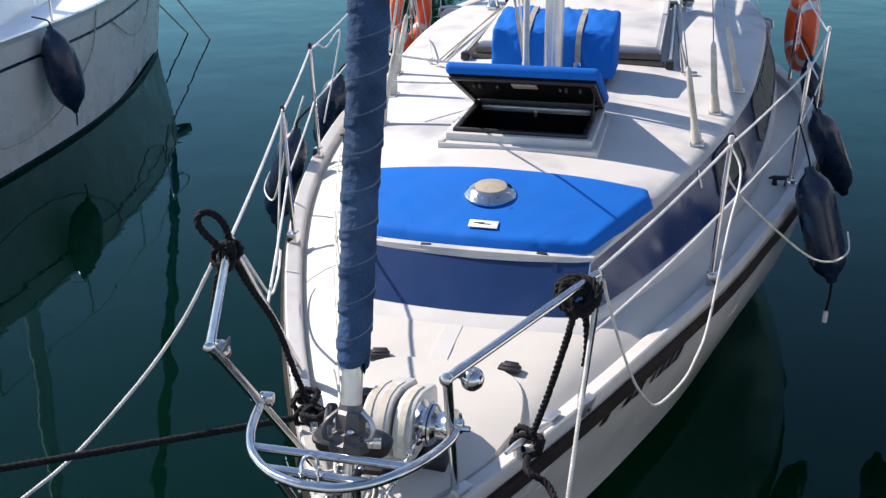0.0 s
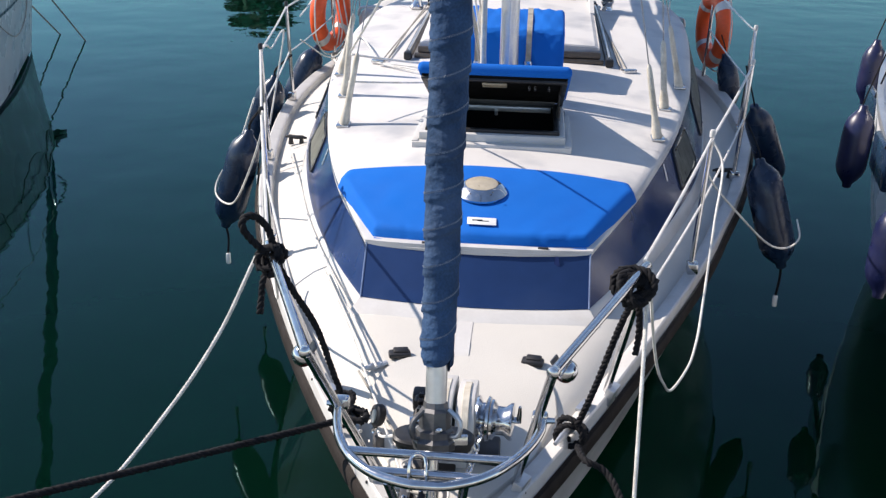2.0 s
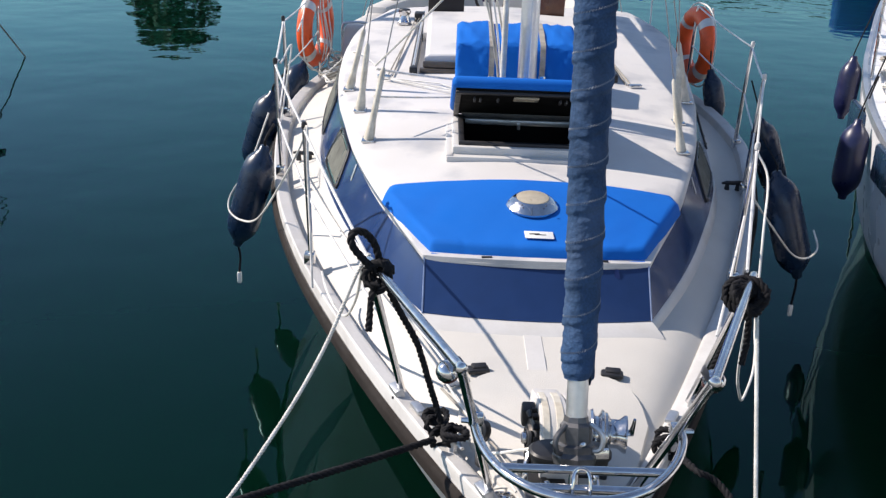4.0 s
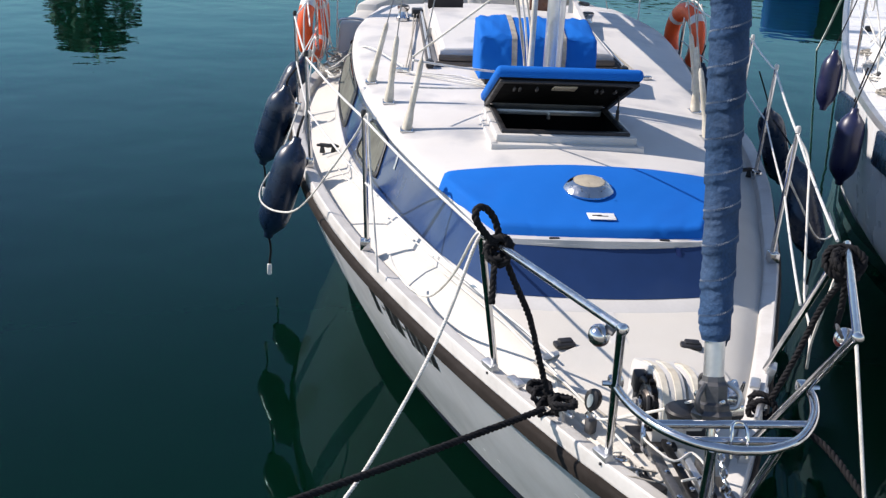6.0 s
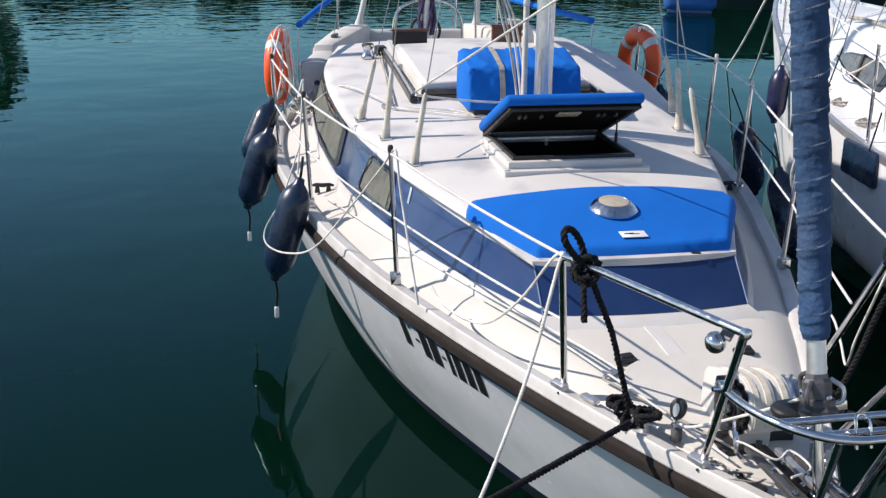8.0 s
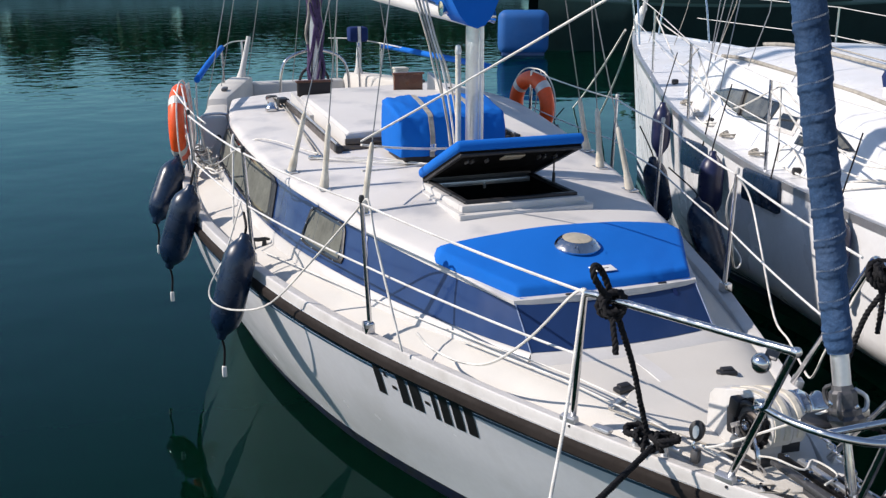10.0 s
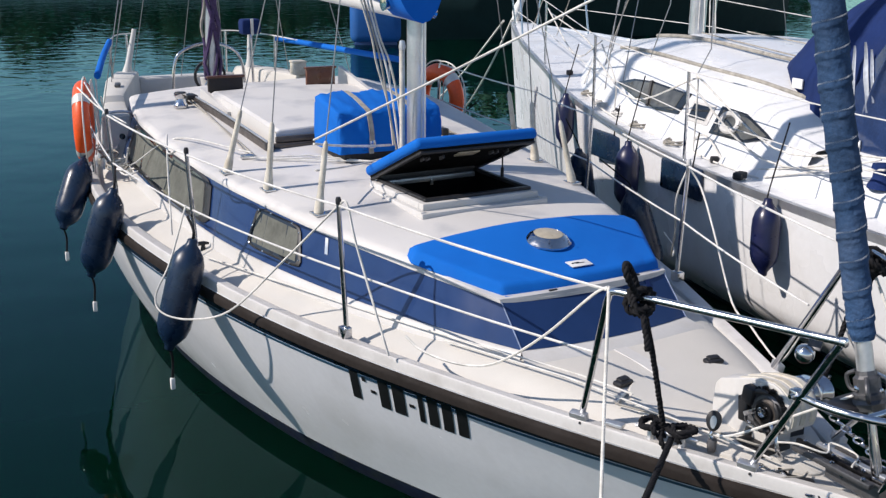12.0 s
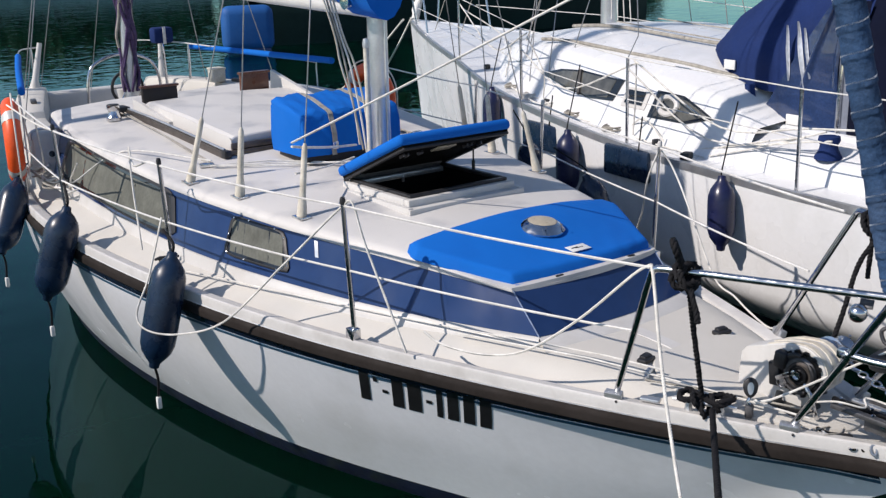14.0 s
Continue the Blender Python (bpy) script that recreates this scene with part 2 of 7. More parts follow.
def grid(rows, closed=False, caps=False, bm=None):
    """A skin over rows of points. closed: each row is a ring."""
    bm = bm or bmesh.new()
    vs = [[bm.verts.new(p) for p in r] for r in rows]
    n = len(vs[0])
    for a, b in zip(vs, vs[1:]):
        for i in range(n if closed else n - 1):
            j = (i + 1) % n
            try:
                bm.faces.new((a[i], a[j], b[j], b[i]))
            except ValueError:
                pass
    if caps:
        bm.faces.new(vs[0])
        bm.faces.new(vs[-1][::-1])
    return bm


def spline(pts, n=6):
    """A Catmull-Rom line through the points."""
    p = [Vector(q) for q in pts]
    p = [2 * p[0] - p[1], *p, 2 * p[-1] - p[-2]]
    out = []
    for a, b, c, d in zip(p, p[1:], p[2:], p[3:]):
        for k in range(n):
            t = k / n
            out.append(0.5 * (2 * b + (c - a) * t + (2 * a - 5 * b + 4 * c - d) * t * t + (3 * b - a - 3 * c + d) * t**3))
    return out + [p[-2]]


def sag(a, b, drop, n=14):
    a, b = Vector(a), Vector(b)
    return [a.lerp(b, t) - Vector((0, 0, drop * 4 * t * (1 - t))) for t in (i / n for i in range(n + 1))]


def frames_along(pts):
    pts = [Vector(p) for p in pts]
    out, u = [], None
    for i, p in enumerate(pts):
        d = (pts[min(i + 1, len(pts) - 1)] - pts[max(i - 1, 0)]).normalized()
        if u is None:
            u = d.orthogonal().normalized()
        u = (u - d * u.dot(d)).normalized()
        out.append((p, u, d.cross(u)))
    return out


def tube(pts, r, n=8, bm=None, caps=True):
    """A tube along the points; r may be one radius or one for each point."""
    rs = r if isinstance(r, (list, tuple)) else [r] * len(pts)
    rows = [[p + k * (u * math.cos(2 * math.pi * i / n) + v * math.sin(2 * math.pi * i / n)) for i in range(n)] for (p, u, v), k in zip(frames_along(pts), rs)]
    return grid(rows, True, caps, bm)


def laid_rope(pts, r, pitch=5.0):
    """The three strands of a rope along the points."""
    out = []
    fine = []
    pts = [Vector(p) for p in pts]
    for a, b in zip(pts, pts[1:]):
        k = max(1, int((b - a).length / (r * 0.9)))
        fine += [a.lerp(b, i / k) for i in range(k)]
    fine.append(pts[-1])
    fr, run, turns = frames_along(fine), 0.0, []
    for i in range(len(fine)):
        run += (fine[i] - fine[i - 1]).length if i else 0
        turns.append(run / (r * pitch) * 2 * math.pi / 1.0)
    for s in range(3):
        line = [p + r * 0.52 * (u * math.cos(a + s * 2.094) + v * math.sin(a + s * 2.094)) for (p, u, v), a in zip(fr, turns)]
        out.append(tube(line, r * 0.56, 6))
    return out


def lathe(profile, at=(0, 0, 0), axis=(0, 0, 1), n=24, bm=None):
    """A turned body: (radius, height) pairs about an axis."""
    q = Vector(axis).to_track_quat("Z", "Y").to_matrix()
    rows = [[Vector(at) + q @ Vector((max(r, 1e-4) * math.cos(2 * math.pi * i / n), max(r, 1e-4) * math.sin(2 * math.pi * i / n), h)) for i in range(n)] for r, h in profile]
    return grid(rows, True, True, bm)


def rbox(centre, size, bevel=0.01, turn=(0, 0, 0), bm=None, seg=2):
    """A box with rounded edges."""
    b = bmesh.new()
    bmesh.ops.create_cube(b, size=1.0)
    bmesh.ops.scale(b, vec=size, verts=b.verts)
    if bevel:
        bmesh.ops.bevel(b, geom=b.edges[:], offset=bevel, segments=seg, affect="EDGES", profile=0.5)
    bmesh.ops.transform(b, matrix=pose(*centre, *turn), verts=b.verts)
    return join(bm, b)


def join(bm, b):
    if bm is None:
        return b
    me = bpy.data.meshes.new("tmp")
    b.to_mesh(me)
    b.free()
    bm.from_mesh(me)
    bpy.data.meshes.remove(me)
    return bm


def slab(poly, thick, bm=None):
    """A plate: a polygon of world points and its underside, thick metres along -normal."""
    bm = bm or bmesh.new()
    p = [Vector(q) for q in poly]
    n = sum(((p[i] - p[0]).cross(p[(i + 1) % len(p)] - p[0]) for i in range(1, len(p) - 1)), Vector()).normalized()
    top, low = [bm.verts.new(q) for q in p], [bm.verts.new(q - n * thick) for q in p]
    bm.faces.new(top)
    bm.faces.new(low[::-1])
    for i in range(len(p)):
        j = (i + 1) % len(p)
        bm.faces.new((top[j], top[i], low[i], low[j]))
    return bm


# ---- water and quay ----
bm = bmesh.new()
bmesh.ops.create_grid(bm, x_segments=40, y_segments=40, size=700)
tagged(part("water", bm, WATER), "calm dark teal harbour water with faint ripples", "water", kind="structure")

QUAY_Y, QUAY_Z = -1.25, 1.25
bm = rbox((0, QUAY_Y - 12, QUAY_Z - 1.4), (80, 24, 2.8), 0.04)
tagged(part("pavement_quay", bm, CONCRETE), "weathered grey concrete quay", "quay", kind="structure")
bollard = thing("bollard", (-3.25, QUAY_Y - 0.3, QUAY_Z), "squat dark iron mooring bollard on the quay", "bollard")
part("post", lathe([(0.13, 0), (0.13, 0.02), (0.075, 0.05), (0.07, 0.2), (0.12, 0.24), (0.12, 0.29), (0.09, 0.32), (0, 0.325)], bollard.location), RUBBER, bollard)

# ---- the white sloop: lines of the hull ----
BS = smooth([(0.02, 0.0), (0.2, 0.07), (0.35, 0.135), (0.6, 0.275), (1.0, 0.475), (1.5, 0.70), (2.0, 0.90), (2.5, 1.08), (3.15, 1.27), (4.15, 1.46), (5, 1.54), (5.5, 1.535), (6, 1.49), (6.5, 1.40), (7, 1.28), (8, 0.98), (9, 0.62)])
BW = smooth([(1.15, 0.0), (1.6, 0.20), (2.06, 0.41), (2.56, 0.61), (3.0, 0.77), (3.4, 0.89), (3.9, 1.0), (4.9, 1.13), (5.5, 1.15), (6.5, 1.08), (7.5, 0.84), (9, 0.40)])
LESS = smooth([(0, 0), (0.3, 0.018), (0.6, 0.034), (1.2, 0.050), (1.8, 0.054), (2.5, 0.034), (3.2, 0.012), (4.0, 0.0), (5.0, 0.0), (9.0, 0.0)])
CAP = smooth([(0, 1.05), (1.25, 1.065), (2.5, 1.085), (4, 1.13), (5, 1.165), (6.5, 1.21), (9, 1.28)])
STEM = smooth([(-0.5, 2.0), (-0.1, 1.55), (0.13, 1.25), (0.5, 0.75), (0.9, 0.22), (1.0, 0.06), (1.05, 0.02)])
STERN, BOOT_Z = 9.0, 0.13


def sheer(y, side):
    """Half the beam at the toe rail: towards the neighbour the bow is a little leaner and the waist fuller."""
    return BS(y) + (0.125 * min(max((y - 3.1) / 1.6, 0.0), 1.0) - LESS(y) if side > 0 else 0.0)


def hull_at(u, z, side=-1):
    """A point of the skin mirrored to one side, u along the length (0 at the stem), at height z."""
    def along(zz):
        s = STEM(zz)
        return s + (STERN - s) * u
    y = along(z)
    top = CAP(along(1.0)) - 0.05
    belly = 0.0 if side < 0 else 0.11 * min(u / 0.06, 1)
    if z >= BOOT_Z:
        full = 1.55 if side < 0 else 3.2
        w = 1 - (1 - min((z - BOOT_Z) / (top - BOOT_Z), 1.0)) ** full
        b = (BW(along(BOOT_Z)) + belly) * (1 - w) + sheer(along(1.0), side) * w
    else:
        b = (BW(along(BOOT_Z)) + belly) * (1 - 0.5 * ((BOOT_Z - z) / 0.6) ** 1.4)
    return Vector((-b, y, z))


def hull_side(y, z, side=-1):
    """The skin at a place along the boat and a height."""
    s = STEM(z)
    return hull_at(max((y - s) / (STERN - s), 0), z, side)


yacht = thing("sailing_yacht", (0, 0, 0), "white moored sailing yacht with navy cabin sides and blue canvas covers", "yacht")
US = [(i / 60) ** 1.5 for i in range(61)]


def skin(zs, side):
    rows = []
    for u in US:
        top = CAP(STEM(1.0) + (STERN - STEM(1.0)) * u) - 0.05
        rows.append([Vector((side * -p.x, p.y, p.z)) for p in (hull_at(u, a + (top - BOOT_Z) * f, side) for a, f in zs)])
    return rows


white = [(BOOT_Z, (i / 20) ** 1.3) for i in range(21)]
dark = [(-0.45 + (BOOT_Z + 0.45) * i / 8, 0) for i in range(9)]
bm = grid(skin(white, -1))
grid(skin(white, 1), bm=bm)
tr = [r[-1] for r in (skin(white, -1), skin(white, 1))]
grid([tr[0], tr[1]], bm=bm)
bmesh.ops.remove_doubles(bm, verts=bm.verts, dist=0.0005)
hull = part("hull", bm, GELCOAT, yacht, "glossy white hull", sharp=60)
bm = grid(skin(dark, -1))
grid(skin(dark, 1), bm=bm)
bmesh.ops.remove_doubles(bm, verts=bm.verts, dist=0.0005)
part("antifouling", bm, BOOT, yacht, "dark navy antifouling band at the waterline", sharp=60)

YS = [0.03, 0.1, 0.2, 0.35] + [0.5 + 0.17 * i for i in range(51)]


def swept(profile, side, y0=0.03, y1=9.0):
    """A ring profile of (outwards from the sheer, above the cap) swept along the sheer on one side."""
    rows = []
    for y in YS:
        if y0 <= y <= y1:
            rows.append([Vector((side * max(sheer(y, side) + o, 0.0), y, CAP(y) + h)) for o, h in profile])
    return grid(rows, True, True)


for side in (-1, 1):
    part("toe_rail", swept([(-0.01, -0.062), (0.0, -0.058), (0.0, -0.012), (-0.003, -0.004), (-0.010, 0.000), (-0.056, -0.007), (-0.066, -0.009), (-0.074, -0.014), (-0.090, -0.075)], side), TOERAIL, yacht, "white moulded toe rail", 28)
    part("rubbing_strake", swept([(-0.004, -0.118), (0.017, -0.116), (0.023, -0.110), (0.024, -0.080), (0.021, -0.070), (0.015, -0.062), (-0.004, -0.056)], side), STRAKE, yacht, "black rubber rubbing strake", 35)
    for lo, hi, paint, name, text in ((-0.166, -0.118, COVE, "cove_stripe", "dark navy stripe under the strake"), (-0.190, -0.173, COVEBLUE, "pin_stripe", "steel blue pin stripe")):
        rows = []
        for y in YS:
            if 0.3 <= y:
                pts = []
                for dz, o in ((lo, 0.0035), (hi, 0.0035), (hi, -0.004), (lo, -0.004)):
                    p = hull_side(y, CAP(y) + dz, side)
                    pts.append(Vector((side * (-p.x + o), p.y, p.z)))
                rows.append(pts)
        part(name, grid(rows, True, True), paint, yacht, text)


# ---- deck ----
def deck_z(x, y):
    b = max(BS(y) - 0.09, 0.02)
    return CAP(y) - 0.062 + 0.115 * (1 - min(abs(x) / b, 1) ** 7) * min(b / 0.6, 1)


rows = []
for y in YS:
    b = {s: max(sheer(y, s) - 0.075, 0.012) for s in (-1, 1)}
    rows.append([Vector((x, y, deck_z(x, y))) for x in (b[1 if k > 0 else -1] * k / 14 for k in range(-14, 15))])
part("deck", grid(rows), DECK, yacht, "off-white non-slip deck", 60)
lid = [(0.34 * math.copysign(abs(math.cos(a)) ** 0.6, math.cos(a)), 0.93 + 0.43 * math.copysign(abs(math.sin(a)) ** 0.5, math.sin(a))) for a in [math.pi * (i + 0.5) / 20 for i in range(40)]]
lid = [(x * min(1, (BS(y) - 0.12) / 0.34), y) for x, y in lid]
bm = bmesh.new()
rings = []
for k, h in ((1.0, -0.005), (1.0, 0.008), (0.985, 0.014), (0.6, 0.016), (0.2, 0.016)):
    rings.append([Vector((x * k, 0.93 + (y - 0.93) * k, deck_z(x * k, 0.93 + (y - 0.93) * k) + h)) for x, y in lid])
locker = part("anchor_locker_lid", grid(rings, True, True), DECK, yacht, "rounded raised anchor locker lid")

rows = [[Vector((x, y, deck_z(x, y) + h)) for x, h in ((-0.072, -0.003), (-0.070, 0.0025), (0.0, 0.0025), (0.002, -0.003))] for y in (1.365, 1.45, 1.55, 1.70)]
part("deck_strip", grid(rows), CAPWHITE, yacht, "smooth white strip along the foredeck", 30)

# ---- cabin trunk ----
BB = smooth([(1.784, 0.483), (2.0, 0.59), (2.5, 0.80), (3, 0.955), (3.5, 1.075), (4.25, 1.19), (5, 1.265), (5.5, 1.285), (6, 1.27), (6.5, 1.20), (7.1, 1.08)])
BZ = smooth([(1.784, 1.15), (2.5, 1.165), (3.3, 1.185), (4.25, 1.215), (5, 1.25), (7.1, 1.31)])
BT = smooth([(1.963, 0.483), (2.5, 0.70), (3.0, 0.835), (3.3, 0.90), (3.82, 0.995), (4.25, 1.075), (5, 1.16), (5.5, 1.185), (6, 1.165), (6.5, 1.09), (7.1, 0.97)])
TZ = smooth([(1.963, 1.325), (2.5, 1.385), (3.3, 1.43), (3.82, 1.46), (4.25, 1.49), (5, 1.535), (6, 1.585), (7.1, 1.60)])
CAB_END = 7.1
skew[0] = True  # the after cabin stands a hand's width to port and is fuller there


def side_at(y, h):
    """The starboard cabin side: y along its bottom edge, h from 0 at the bottom to 1 at the top of the blue band."""
    u = (y - 1.784) / (CAB_END - 1.784)
    yt = 1.963 + (CAB_END - 1.963) * u
    return Vector((-BB(y), y, BZ(y))).lerp(Vector((-BT(yt), yt, TZ(yt))), h)


def roof_z(x, y):
    b = max(BT(y) - 0.045, 0.3)
    k = min(max((y - 1.95) / 0.55, 0.0), 1.0)
    k = k * k * (3 - 2 * k)
    return TZ(y) + 0.014 + 0.028 * k + (0.012 + 0.038 * k) * (1 - min(abs(x) / b, 1) ** 2)


CY = [1.784 + (CAB_END - 1.784) * (i / 48) for i in range(49)]
cabin = part("cabin_side", grid([[side_at(y, h) for h in (0, 0.33, 0.66, 1)] for y in CY]), NAVY, yacht, "glossy navy blue cabin side", 60)
part("cabin_side", grid([[Vector((-p.x, p.y, p.z)) for p in (side_at(y, h) for h in (0, 0.33, 0.66, 1))] for y in CY]), NAVY, yacht, "glossy navy blue cabin side", 60)
a, b = side_at(1.784, 0), side_at(1.784, 1)
rows = [[Vector((p.x + (-2 * p.x) * k / 8, p.y - 0.05 * (1 - (2 * k / 8 - 1) ** 2), p.z)) for k in range(9)] for p in (a, a.lerp(b, 0.5), b)]
part("cabin_front", grid(rows), NAVY, yacht, "sloping navy blue cabin front", 60)
for side in (-1, 1):
    rows = []
    for y in CY:
        p = side_at(y, 0)
        x = -p.x
        rows.append([Vector((side * (x + 0.026), y - 0.022, deck_z(x + 0.026, y) - 0.01)), Vector((side * (x + 0.020), y - 0.016, deck_z(x + 0.02, y) + 0.010)), Vector((side * (x + 0.006), y - 0.006, p.z - 0.004)), Vector((side * (x - 0.01), y, p.z))])
    part("cabin_coaming", grid(rows), CAPWHITE, yacht, "white coaming at the foot of the cabin side", 60)
rows = []
for k in range(9):
    x = -0.483 + 0.966 * k / 8
    dy = 0.05 * (1 - (2 * k / 8 - 1) ** 2)
    e = 1.06 if k in (0, 8) else 1.0
    rows.append([Vector((x * 1.09, 1.784 - dy - 0.09, deck_z(x, 1.70) - 0.004)), Vector((x * 1.08, 1.784 - dy - 0.08, deck_z(x, 1.71) + 0.003)), Vector((x * 1.01, 1.784 - dy - 0.006, 1.146)), Vector((x, 1.784 - dy + 0.01, 1.15))])
part("cabin_coaming", grid(rows), CAPWHITE, yacht, "white coaming at the foot of the cabin front", 60)
for k in (-1, 1):
    a, b = side_at(1.784, 0), side_at(1.784, 1)
    part("corner_edge", tube([Vector((k * -p.x + k * 0.001, p.y - 0.001, p.z)) for p in (a, a.lerp(b, 0.5), b)], 0.0035, 6), CORNERBLUE, yacht, "thin pale blue strip along the cabin corner")
HX, HY0, HY1 = 0.37, 2.93, 3.59  # the main hatch
RY = sorted([1.963 + (CAB_END - 1.963) * (i / 48) for i in range(49)] + [HY0 + 0.02, HY1 - 0.02])
rows = []
for y in RY:
    b, z = BT(y), TZ(y)
    e = roof_z(2, y)
    right = [(b + 0.008, z - 0.006), (b + 0.008, z + 0.012), (b - 0.006, (z + 0.012) * 0.35 + e * 0.65), (b - 0.045, e)]
    c = b - 0.045
    half = [c - (c - 0.35) * k / 4 for k in (1, 2, 3)] + [0.35, 0.175]
    pts = [Vector((x, y, zz)) for x, zz in right] + [Vector((x, y, roof_z(x, y))) for x in half + [0.0] + [-x for x in half[::-1]]] + [Vector((-x, y, zz)) for x, zz in right[::-1]]
    if y < 1.97:
        pts = [Vector((p.x, p.y - 0.06 * (1 - min(abs(p.x) / b, 1) ** 2), p.z)) for p in pts]
    rows.append(pts)
low = [Vector((p.x, p.y - 0.004, 1.318)) for p in rows[0]]
bm = grid([low] + rows)
hole = [f for f in bm.faces if abs(f.calc_center_median().x) < 0.349 and HY0 + 0.02 < f.calc_center_median().y < HY1 - 0.02]
bmesh.ops.delete(bm, geom=hole, context="FACES")
part("cabin_roof", bm, ROOF, yacht, "off-white non-slip cabin roof", 50)
part("cabin_bulkhead", slab([(-0.93, CAB_END - 0.02, 1.1), (0.93, CAB_END - 0.02, 1.1), (0.75, CAB_END - 0.02, 1.6), (-0.75, CAB_END - 0.02, 1.6)], 0.03), CAPWHITE, yacht, "white aft cabin bulkhead")


def cabin_window(y0, y1, h0, h1, side, slope=0.06, curtain=True):
    """A framed trapezoid window set on the cabin side."""
    def pt(y, h, out):
        p = side_at(y, h)
        n = (side_at(y + 0.05, h) - side_at(y - 0.05, h)).cross(side_at(y, 1) - side_at(y, 0)).normalized()
        n = n if n.x < 0 else -n
        p = p + n * out
        return Vector((side * -p.x, p.y, p.z))
    corners = [(y0 + slope * 0.3, h0), (y1 - slope * 0.3, h0), (y1 - slope, h1), (y0 + slope, h1)]
    # rounded outline
    c = Vector((sum(q[0] for q in corners) / 4, sum(q[1] for q in corners) / 4))
    line = []
    for i in range(4):
        p0, p1, p2 = [Vector(corners[(i + d) % 4]) for d in (-1, 0, 1)]
        e0, e1 = p1.lerp(p0, 0.16), p1.lerp(p2, 0.16)
        line += [e0.lerp(p1, 0.0), e0.lerp(p1, 0.6).lerp(e1, 0.2), e1.lerp(p1, 0.6).lerp(e0, 0.2), e1]
        for k in (0.25, 0.5, 0.75):
            line.append(e1.lerp(p2.lerp(p1, 0.16), k))
    ring = lambda k, out: [pt(c.x + (q.x - c.x) * k, c.y + (q.y - c.y) * k, out) for q in line]
    w = part("window", grid([ring(1.0, -0.002), ring(1.0, 0.009), ring(0.97, 0.012), ring(0.90, 0.012), ring(0.89, 0.002)], True), RUBBER if curtain else BRONZE, yacht, "cabin window in a dark frame", 50)
    part("pane", grid([ring(0.895, 0.007), ring(0.5, 0.007), ring(0.02, 0.007)], True, True), TINT, w, "smoked pane")
    for i in range(0, len(line), 3):
        q = line[i]
        p = pt(c.x + (q.x - c.x) * 0.945, c.y + (q.y - c.y) * 0.945, 0.012)
        part("screw", lathe([(0.006, 0), (0.005, 0.003), (0, 0.004)], p, p - pt(q.x, q.y, -0.05), 8), STEEL, w)
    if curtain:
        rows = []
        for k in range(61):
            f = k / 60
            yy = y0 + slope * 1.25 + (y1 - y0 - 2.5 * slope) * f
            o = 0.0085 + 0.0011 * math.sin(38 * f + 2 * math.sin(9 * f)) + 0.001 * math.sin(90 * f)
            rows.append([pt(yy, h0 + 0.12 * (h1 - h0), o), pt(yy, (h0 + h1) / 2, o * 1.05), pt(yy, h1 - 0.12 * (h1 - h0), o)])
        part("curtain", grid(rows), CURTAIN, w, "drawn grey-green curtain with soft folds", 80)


for side in (-1, 1):
    cabin_window(3.12, 3.70, 0.16, 0.93, side)
    cabin_window(4.13, 6.2, 0.07, 0.98, side, 0.10)
    bm = grid([[Vector((side * -(p.x - 0.004), p.y, p.z)) for p in (side_at(y, 0.62), side_at(y, 0.93))] for y in (2.93, 2.955)])
    part("vent_strip", bm, ALLOY, yacht, "pale strip on the cabin side")

skew[0] = False

# ---- fore cabin canvas cover ----
cover = thing("canvas_cover", (0, 2.2, 1.36), "bright blue padded canvas cover on the fore cabin", "cover")


def cover_at(u, v, lift):
    """u across -1..1, v along 0 (front) to 1 (back)."""
    y0, y1 = 1.985, 2.535
    y = y0 + (y1 - y0) * v
    bow = -0.055 * (1 - u * u) * (1 - v)
    half = (0.462 if v < 0.02 else 0.462 + 0.235 * min(v / 0.82, 1.0) - 0.02 * max((v - 0.82) / 0.18, 0))
    x = u * half
    return Vector((x, y + bow, roof_z(x, y + bow) + lift))


def pillow(u, v):
    e = min(1 - abs(u), v * 1.1, (1 - v) * 1.1)
    e = max(0.0, min(e / 0.075, 1.0))
    wob = 0.0012 * math.sin(9 * u + 3) * math.sin(7 * v + 1) + 0.0006 * math.sin(23 * u) * math.sin(17 * v + 2)
    fold = 0.004 * max(0.0, math.sin(17 * u + 1.3 * math.sin(9 * u))) ** 3 * max(0.0, 1 - v / 0.16)
    return -0.012 + 0.060 * math.sqrt(1 - (1 - e) ** 2) + wob * e - fold


us, vs_ = [-1 + 2 * i / 60 for i in range(61)], [i / 40 for i in range(41)]
us = [math.copysign(abs(u) ** 0.75, u) for u in us]
part("padded_sheet", grid([[cover_at(u, v, pillow(u, v)) for u in us] for v in vs_]), CANVAS, cover, "", 80)
for x in (-0.22, 0.27):
    c = cover_at(x / 0.46, 0.0, 0.008)
    part("turn_button", rbox((c.x, c.y - 0.010, c.z - 0.012), (0.045, 0.012, 0.022), 0.003, (15, 0, 0)), RUBBER, cover, "dark fastening tab on the hem")
hem = [cover_at(-0.985 + 1.97 * i / 120, 0.0, -0.008) + Vector((0, -0.004, 0)) for i in range(121)]
part("hem", tube(hem, 0.010, 12), CANVAS, cover, "plain turned-under hem", 80)
part("piping", tube([cover_at(u, 0, -0.020) + Vector((0, -0.022, 0)) for u in [-1 + 2 * i / 24 for i in range(25)]], 0.007, 6), CAPWHITE, cover, "white edge below the hem")
